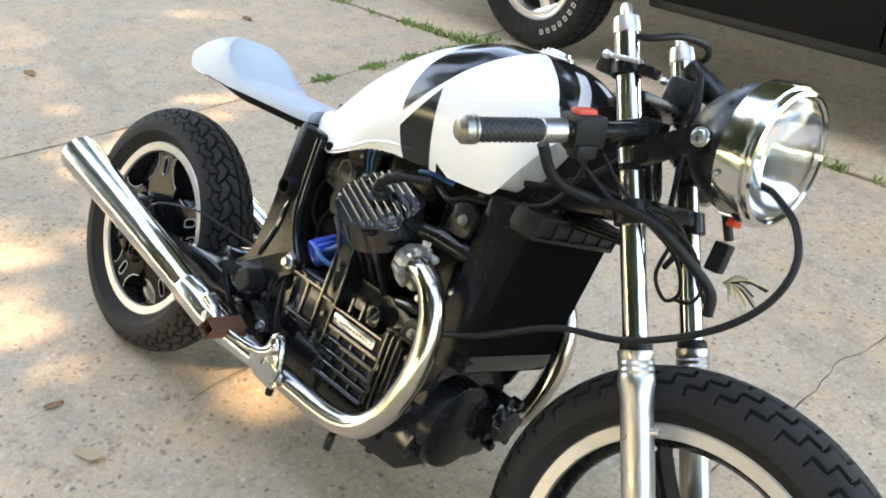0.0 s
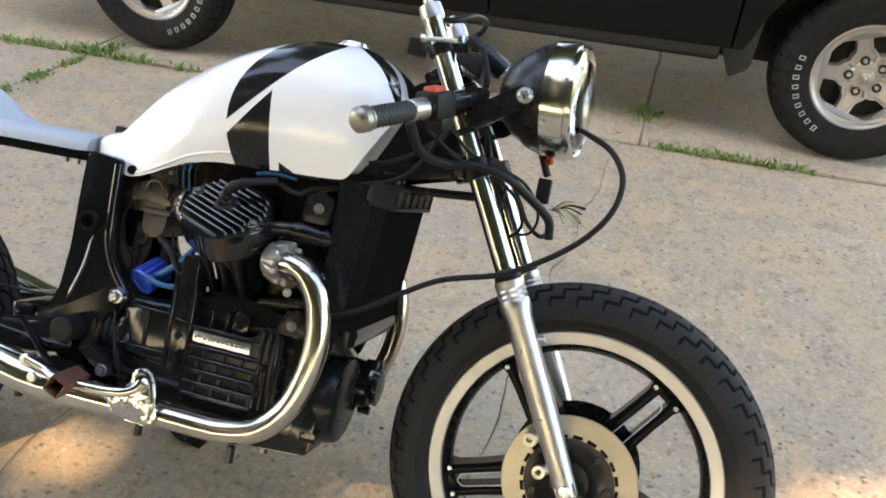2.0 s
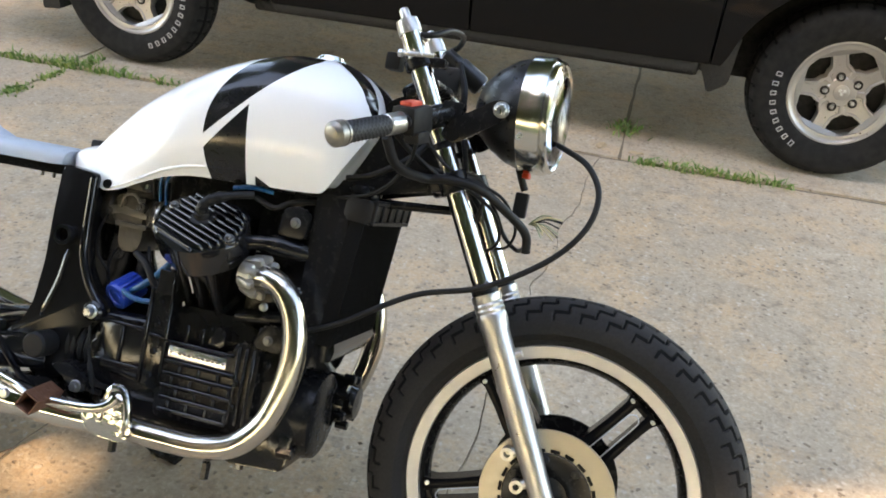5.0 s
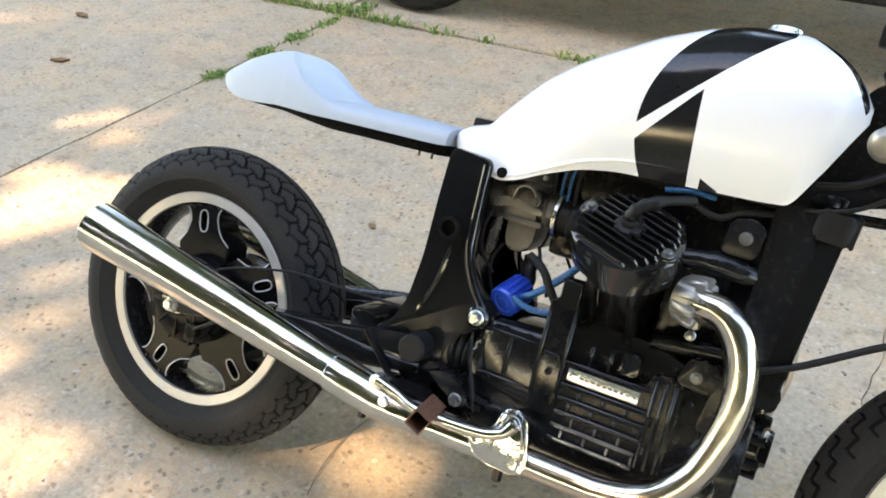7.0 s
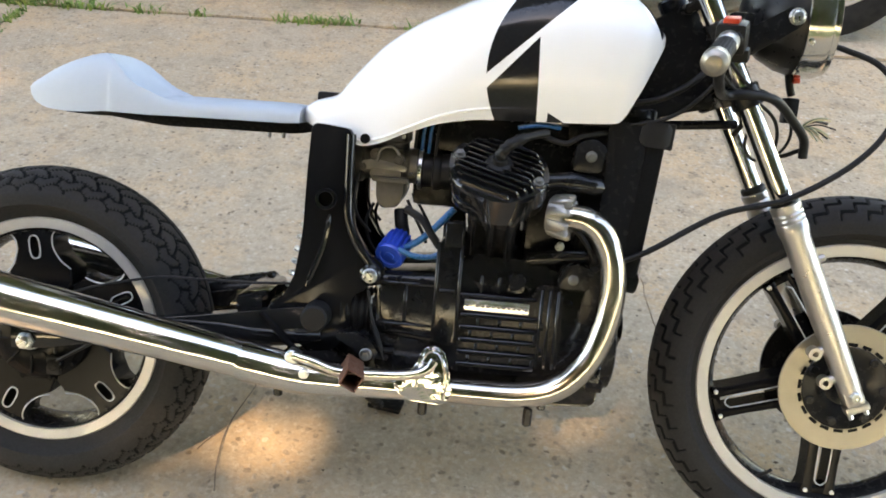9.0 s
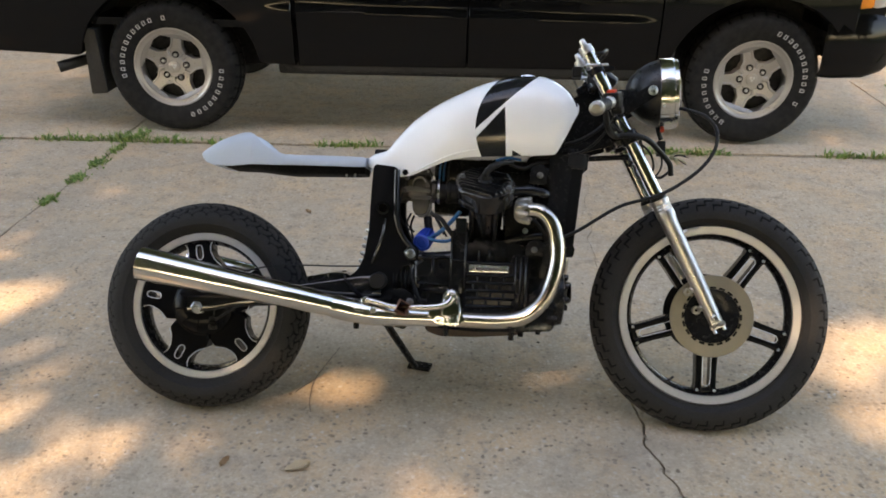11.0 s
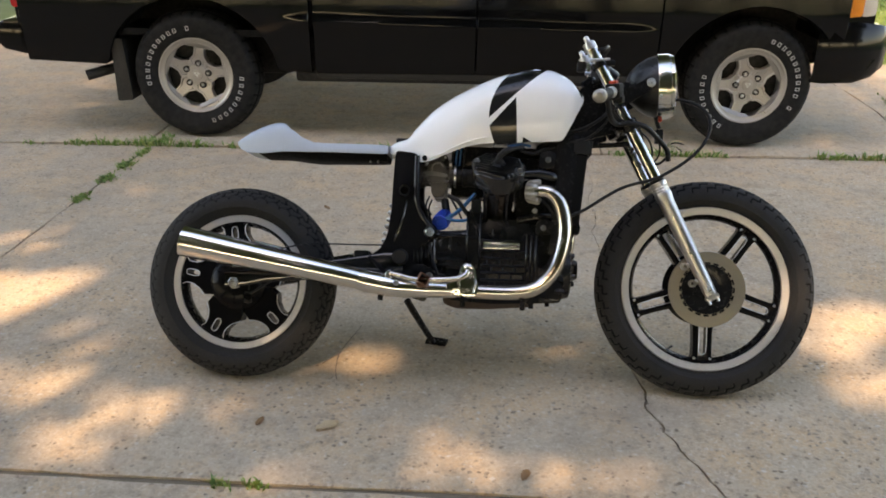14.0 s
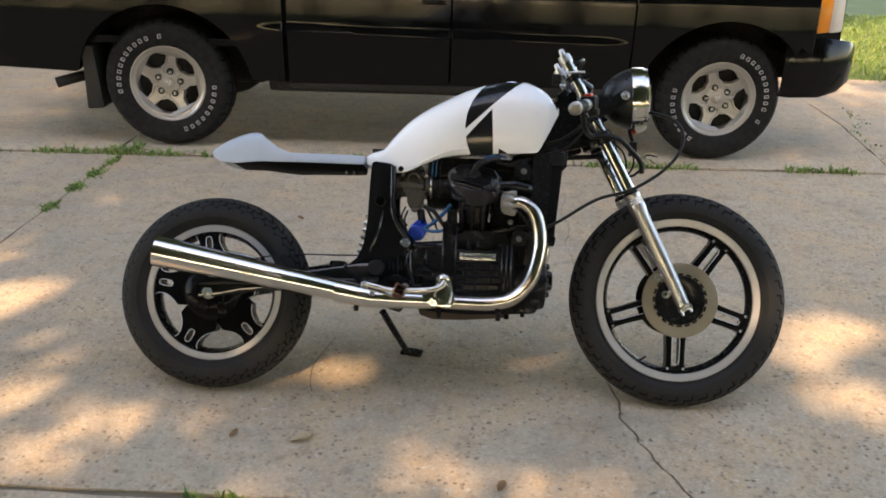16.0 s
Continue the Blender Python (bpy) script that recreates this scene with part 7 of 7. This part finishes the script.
slab_piece([(-4.4, Y1 + J), (-1.267, Y1 + J), (-1.267, y2(-1.262) - J), (-4.4, y2(-4.4) - J)], 20, 0.001)
slab_piece([(-7.6, Y1 + J), (-4.42, Y1 + J), (-4.42, y2(-4.42) - J), (-7.6, y2(-7.6) - J)], 21, 0.0)
slab_piece([(4.62, Y1 + J), (7.6, Y1 + J), (7.6, y2(7.6) - J), (4.62, y2(4.62) - J)], 22, 0.0)
for i, (a, b) in enumerate(((-7.6, -4.45), (-4.43, -1.32), (-1.30, 1.445), (1.46, 3.46), (3.475, 7.6))):
    if i == 4:
        slab_piece([(3.42, y2(3.42) + J), (7.6, y2(7.6) + J), (7.6, Y3), (3.68, Y3), (3.60, 4.9), (3.575, 3.9)], 34, 0.002)
    elif i == 3:
        slab_piece([(a, y2(a) + J), (3.405, y2(3.405) + J), (3.56, 3.9), (3.585, 4.9), (3.665, Y3), (a, Y3)], 33, 0.006)
    else:
        slab_piece([(a, y2(a) + J), (b, y2(b) + J), (b, Y3), (a, Y3)], 30 + i, 0.006)
for i, (a, b) in enumerate(((-7.6, -4.42), (-4.4, -1.27), (-1.25, 1.75), (1.77, 4.6), (4.62, 7.6))):
    slab_piece([(a, -3.6), (b, -3.6), (b, Y1 - J), (a, Y1 - J)], 40 + i, -0.004)
bm = bmesh.new()
for lo, hi in (((-7.6, Y1 - 0.03, -0.03), (7.6, Y1 + 0.03, -0.009)), ((-1.30, Y1, -0.03), (-1.22, 2.49, -0.0035)), ((-1.34, 2.49, -0.03), (-1.28, Y3, -0.006)), ((1.2, Y1, -0.03), (1.5, 2.6, -0.014)), ((1.42, 2.62, -0.03), (1.48, Y3, 0.003)), ((3.3, 2.68, -0.03), (3.75, Y3, -0.008))):
    box(bm, lo, hi)
box(bm, (-7.6, -0.03, -0.03), (7.6, 0.03, -0.004), 0, Matrix(((1, 0, 0, 0), (0.0425, 1, 0, 2.545), (0, 0, 1, 0), (0, 0, 0, 1))))
tagged(part("joint_filling", bm, SOIL, None, smooth=0), "dark soil in the slab joints", "soil", kind="structure")


# ---- grass ----
def blades(name, spots, label, seed):
    """spots: x, y, spread x, spread y, count, height."""
    r = random.Random(seed)
    verts, faces = [], []
    for cx, cy, sx, sy, count, h in spots:
        for _ in range(count):
            x, y = cx + r.gauss(0, sx), cy + r.gauss(0, sy)
            a, hh, w = r.uniform(0, 6.283), h * r.uniform(0.35, 1.15), r.uniform(0.0022, 0.006) * (1 + h * 4)
            lx, ly = r.gauss(0, 0.8) * hh, r.gauss(0, 0.8) * hh
            dx, dy = math.cos(a) * w, math.sin(a) * w
            b = len(verts)
            verts += [(x - dx, y - dy, -0.012), (x + dx, y + dy, -0.012), (x + dx * 0.9 + lx * 0.4, y + dy * 0.9 + ly * 0.4, hh * 0.6), (x - dx * 0.9 + lx * 0.4, y - dy * 0.9 + ly * 0.4, hh * 0.6), (x + lx, y + ly, hh * r.uniform(0.75, 1.0))]
            faces += [(b, b + 1, b + 2, b + 3), (b + 3, b + 2, b + 4)]
    me = bpy.data.meshes.new(name)
    me.from_pydata(verts, [], faces)
    me.materials.append(BLADE)
    return tagged(new(name, me), label, "grass", kind="stuff")


rg = random.Random(3)
spots = []
x = -4.5
while x < 4.7:
    k = 0.5 + 0.5 * noise.noise((x * 1.3, 4.2, 0.0)) + 0.35 * noise.noise((x * 4.1, 1.2, 0.0))
    if k > 0.42 and noise.noise((x * 9.0, 7.7, 0.0)) > -0.25:
        spots.append((x, y2(x) + rg.gauss(0, 0.006), 0.03, 0.016, int(34 * min(1.0, k)), 0.045 * (0.5 + k)))
    x += 0.055
spots += [(-1.27, 2.52, 0.05, 0.03, 90, 0.05), (-1.2, 2.6, 0.03, 0.05, 50, 0.045)]
blades("joint_grass", spots, "green weeds growing along the slab joint", 1)
for i, (cx, cy, sx, sy, cnt, h) in enumerate(((-1.255, 1.56, 0.018, 0.03, 170, 0.018), (-1.258, 1.86, 0.022, 0.034, 200, 0.02), (-1.255, 2.1, 0.02, 0.038, 170, 0.02), (-1.25, 2.33, 0.018, 0.045, 110, 0.022), (1.455, 3.0, 0.035, 0.05, 110, 0.045), (0.1, -0.535, 0.014, 0.008, 22, 0.02), (0.2, -0.535, 0.018, 0.008, 30, 0.02))):
    b = blades("weed_tuft", [(cx, cy, sx, sy, cnt, h)], "small green weed tuft in a concrete joint", 10 + i)
    b["group"] = "weed tufts in the joints"
blades("crack_grass", [(3.42 + 0.04 * k + 0.05 * math.sin(k), 2.75 + 0.2 * k * 0.9, 0.03, 0.06, 8, 0.022) for k in range(10)], "sparse weeds in a slab crack", 30)
lawn = []
for i in range(60):
    for j in range(26):
        lawn.append((3.2 + 0.2 * i * 0.6, Y3 + 0.1 + 0.2 * j, 0.09, 0.1, 22, 0.045))
blades("lawn_grass", lawn, "bright sunlit lawn beyond the drive", 31)

# ---- leaves and grit on the concrete ----
LEAFDRY = worn("dry_leaf", (0.22, 0.12, 0.05), 0.8, vary=0.4, scale=60, bump=0.3)
LEAFPALE = worn("pale_dry_leaf", (0.45, 0.33, 0.19), 0.85, vary=0.25, scale=50, bump=0.3)
rl = random.Random(8)
for x, y, size, mat in ((0.916, -0.441, 0.024, LEAFDRY), (0.134, -0.254, 0.022, LEAFDRY), (-0.005, 1.54, 0.022, LEAFDRY), (-2.25, 1.78, 0.04, LEAFDRY), (-2.05, 0.54, 0.042, LEAFDRY), (-1.88, 1.33, 0.038, LEAFDRY), (0.337, -0.26, 0.036, LEAFPALE), (-0.1, 0.9, 0.018, LEAFDRY), (1.36, 2.72, 0.04, LEAFPALE), (1.52, 2.7, 0.035, LEAFPALE)):
    bm = bmesh.new()
    n = 9
    rows = []
    for i in range(n):
        t = i / (n - 1)
        w = size * 0.55 * math.sin(math.pi * min(1, t * 0.96 + 0.02)) ** 0.8 * (1 + 0.2 * rl.uniform(-1, 1))
        rows.append([(size * (2 * t - 1), k * w, 0.003 + 0.25 * size * (0.2 + abs(k)) * rl.uniform(0.3, 1.0)) for k in (-1, -0.5, 0, 0.5, 1)])
    top = [[Vector(p) + Vector((0, 0, 0.0012)) for p in r] for r in rows]
    grid(bm, rows)
    grid(bm, top)
    tagged(part("dry_leaf", bm, mat, None, m=pose(x, y, 0.0, 0, 0, rl.uniform(0, 360))), "curled brown dry leaf lying on concrete", "leaf", "fallen leaves")
bm = bmesh.new()
tube(bm, smooth_path([(0.345, 0.36, 0.004), (0.325, 0.27, 0.006), (0.30, 0.16, 0.004), (0.305, 0.06, 0.006), (0.32, -0.01, 0.004)], 6), 0.0015, 6)
tube(bm, smooth_path([(0.30, 0.16, 0.004), (0.27, 0.12, 0.004), (0.255, 0.09, 0.004)], 4), 0.0014, 6)
tagged(part("twig", bm, worn("twig_bark", (0.16, 0.12, 0.085), 0.85, bump=0.3), None), "thin dark twig lying on the concrete", "twig")
verts, faces = [], []
rp = random.Random(21)
for _ in range(1500):
    x, y = rp.uniform(-3.0, 3.4), rp.uniform(-0.5, 2.5)
    s = rp.uniform(0.0015, 0.0045) * (1.6 if rp.random() < 0.08 else 1)
    b = len(verts)
    verts += [(x + s * rp.uniform(0.6, 1.3), y, 0.001), (x, y + s * rp.uniform(0.6, 1.3), 0.001), (x - s * rp.uniform(0.6, 1.3), y, 0.001), (x, y - s * rp.uniform(0.6, 1.3), 0.001), (x, y, s * rp.uniform(0.5, 0.9))]
    faces += [(b, b + 1, b + 4), (b + 1, b + 2, b + 4), (b + 2, b + 3, b + 4), (b + 3, b, b + 4)]
me = bpy.data.meshes.new("grit")
me.from_pydata(verts, [], faces)
GRIT = Mat("grit", (0.2, 0.15, 0.1), 0.9)
GRIT.color(GRIT.ramp(GRIT.node("ShaderNodeNewGeometry").outputs["Random Per Island"], [(0.0, (0.06, 0.045, 0.03)), (0.6, (0.22, 0.17, 0.12)), (1.0, (0.5, 0.45, 0.36))]))
me.materials.append(GRIT.m)
tagged(new("grit", me), "loose grit and crumbs on the concrete", "grit", kind="stuff")

# ---- trees out of view that shade the drive ----
LEAF = Mat("tree_leaf", (0.05, 0.09, 0.02), 0.55)
LEAF.color(LEAF.ramp(LEAF.node("ShaderNodeNewGeometry").outputs["Random Per Island"], [(0.0, (0.035, 0.07, 0.015)), (0.6, (0.06, 0.11, 0.022)), (1.0, (0.10, 0.14, 0.03))]))
LEAF = LEAF.m
BARK = worn("tree_bark", (0.11, 0.085, 0.065), 0.9, vary=0.4, scale=6, bump=0.8, dist=0.01)


# openings cut into the crowns to place sun patches: spot on the drive (x, y), how wide, how open
GAPS = [
    (-0.95, 0.60, 0.26, 0.16, 1.0), (-1.0, 0.36, 0.22, 0.10, 1.0), (-0.72, 0.20, 0.22, 0.13, 1.0), (-0.62, -0.10, 0.24, 0.11, 1.0), (-0.42, -0.36, 0.26, 0.12, 0.85), (-0.10, -0.17, 0.22, 0.07, 1.0),
    (-0.22, 0.04, 0.11, 0.06, 0.9), (0.02, -0.33, 0.09, 0.04, 0.9), (0.64, -0.35, 0.14, 0.09, 0.85), (0.84, -0.42, 0.19, 0.09, 0.85), (0.23, -0.47, 0.21, 0.07, 0.85), (1.25, -0.40, 0.18, 0.08, 0.9),
    (2.16, 0.58, 0.22, 0.13, 1.0), (1.97, 0.36, 0.17, 0.10, 1.0), (2.12, 0.08, 0.2, 0.12, 0.95), (1.78, 0.1, 0.1, 0.05, 0.8), (1.07, 0.26, 0.13, 0.06, 0.85), (0.33, 0.11, 0.21, 0.075, 0.95), (0.55, -0.2, 0.16, 0.045, 0.85),
    (-2.6, 4.1, 0.6, 0.35, 0.6), (-2.1, 3.25, 0.4, 0.22, 0.55), (-1.0, 1.72, 0.18, 0.12, 0.75), (-1.2, 1.0, 0.26, 0.16, 0.8), (-2.4, 1.6, 0.4, 0.2, 0.55), (-2.4, 0.72, 0.4, 0.18, 0.6), (-1.7, 0.5, 0.3, 0.16, 0.65), (-1.5, 0.05, 0.3, 0.16, 0.7),
    (0.06, 1.0, 0.12, 0.06, 0.6), (3.4, 1.4, 0.3, 0.3, 0.8)]


def tree(seed, height, crown_r, leaves, at, gaps=()):
    r = random.Random(seed)
    g = np.random.default_rng(seed)
    t = thing("tree", "tall leafy shade tree out of view on the lawn", "tree", group="shade trees round the drive")
    bm = bmesh.new()
    tube(bm, smooth_path([(0, 0, -0.1), (0.05, 0.03, height * 0.2), (-0.08, 0.05, height * 0.45), (0.05, -0.05, height * 0.75)], 6), [0.28 - 0.011 * k for k in range(19)], 14)
    for k in range(16):
        a, z = r.uniform(0, 6.28), height * r.uniform(0.32, 0.72)
        L = crown_r * r.uniform(0.6, 0.95)
        e = Vector((math.cos(a) * L, math.sin(a) * L, z + L * r.uniform(0.2, 0.7)))
        mid = Vector((0, 0, z)) * 0.5 + e * 0.5 + Vector((0, 0, 0.3))
        pts = smooth_path([(0, 0, z), mid, e], 4)
        tube(bm, pts, [0.06 - 0.006 * i for i in range(len(pts))], 8)
    part("trunk", bm, BARK, t)
    # leaves in clumps, with thinner leaves between them
    way = lambda n: (lambda d: d / np.linalg.norm(d, axis=1)[:, None])(g.normal(size=(n, 3)))
    inside = lambda n, lo: way(n) * (g.uniform(lo, 1.0, n) ** 0.5)[:, None] * np.array((crown_r, crown_r, height * 0.34)) + np.array((0, 0, height * 0.66))
    n = leaves // 2
    p = np.concatenate([inside(170, 0.25)[g.integers(0, 170, n)] + g.normal(size=(n, 3)) * np.array((0.36, 0.36, 0.28)), inside(leaves - n, 0.0)])
    m = np.array(at)
    w = p @ m[:3, :3].T + m[:3, 3]
    sv = np.array(sun_way)
    foot = w[:, :2] - sv[:2] * (w[:, 2] / sv[2])[:, None]
    keep = np.ones(len(p), bool)
    # drop leaves whose shadow would land in a wanted sun patch
    for x, y, rx, ry, wide in gaps:
        d = np.hypot((foot[:, 0] - x) / rx, (foot[:, 1] - y) / ry) + 0.38 * np.sin(foot[:, 0] * 33 + y * 9) * np.sin(foot[:, 1] * 38 + x * 7)
        keep &= ~((d < 1.25) & (g.uniform(size=len(p)) < wide * np.clip((1.3 - d) * 4, 0, 1)))
    p = p[keep]
    u = way(len(p))
    v = np.cross(u, way(len(p)))
    v /= np.linalg.norm(v, axis=1)[:, None]
    k = g.uniform(0.06, 0.12, len(p))[:, None]
    verts = np.stack([p - u * k, p + v * k * 0.5, p + u * k, p - v * k * 0.5], 1).reshape(-1, 3)
    me = bpy.data.meshes.new("crown")
    me.from_pydata(verts.tolist(), [], np.arange(len(verts)).reshape(-1, 4).tolist())
    me.materials.append(LEAF)
    cr = new("crown", me)
    cr.parent = t
    t.matrix_world = at
    return t


tree(5, 15.5, 4.6, 90000, pose(-3.9, -8.2, 0, 0, 0, 48), GAPS)
tree(6, 15.0, 4.4, 70000, pose(3.6, -8.2, 0, 0, 0, 100), GAPS)
plain = tree(7, 15.5, 4.6, 60000, pose(-11.0, -6.5, 0, 0, 0, 200))
# further unseen trees added in a ring round the drive
for x, y, a in ((11.0, -7.0, 300), (-6.0, 16.0, 45), (3.0, 16.0, 160), (12.0, 12.0, 250), (-14.0, 5.0, 20)):
    copy_thing(plain, pose(x, y, 0, 0, 0, a))
# tall unseen trees added behind the truck hang over it and darken that end
for x, y, k in ((-2.2, 6.6, 40), (2.0, 6.9, 160)):
    copy_thing(plain, pose(x, y, 0, 0, 0, k))
# unseen low growth added behind the truck to block the low sky
for i in range(7):
    copy_thing(plain, pose(-17 + 3.0 * i, 10.5 + 0.9 * (i % 2), 0, 0, 0, 59 * i) @ Matrix.Diagonal((0.55, 0.55, 0.3, 1)))
# unseen trees and hedge-high growth across the way close the view behind the camera and darken reflections
for i in range(14):
    copy_thing(plain, pose(-20 + 3.0 * i + (i % 2), -17.5 - 1.7 * (i % 3), 0, 0, 0, 83 * i + 20) @ Matrix.Diagonal((0.95, 0.95, 0.85, 1)))
for i in range(11):
    copy_thing(plain, pose(-17 + 3.4 * i, -13.2 - 1.4 * (i % 3), 0, 0, 0, 67 * i) @ Matrix.Diagonal((0.62, 0.62, 0.3, 1)))
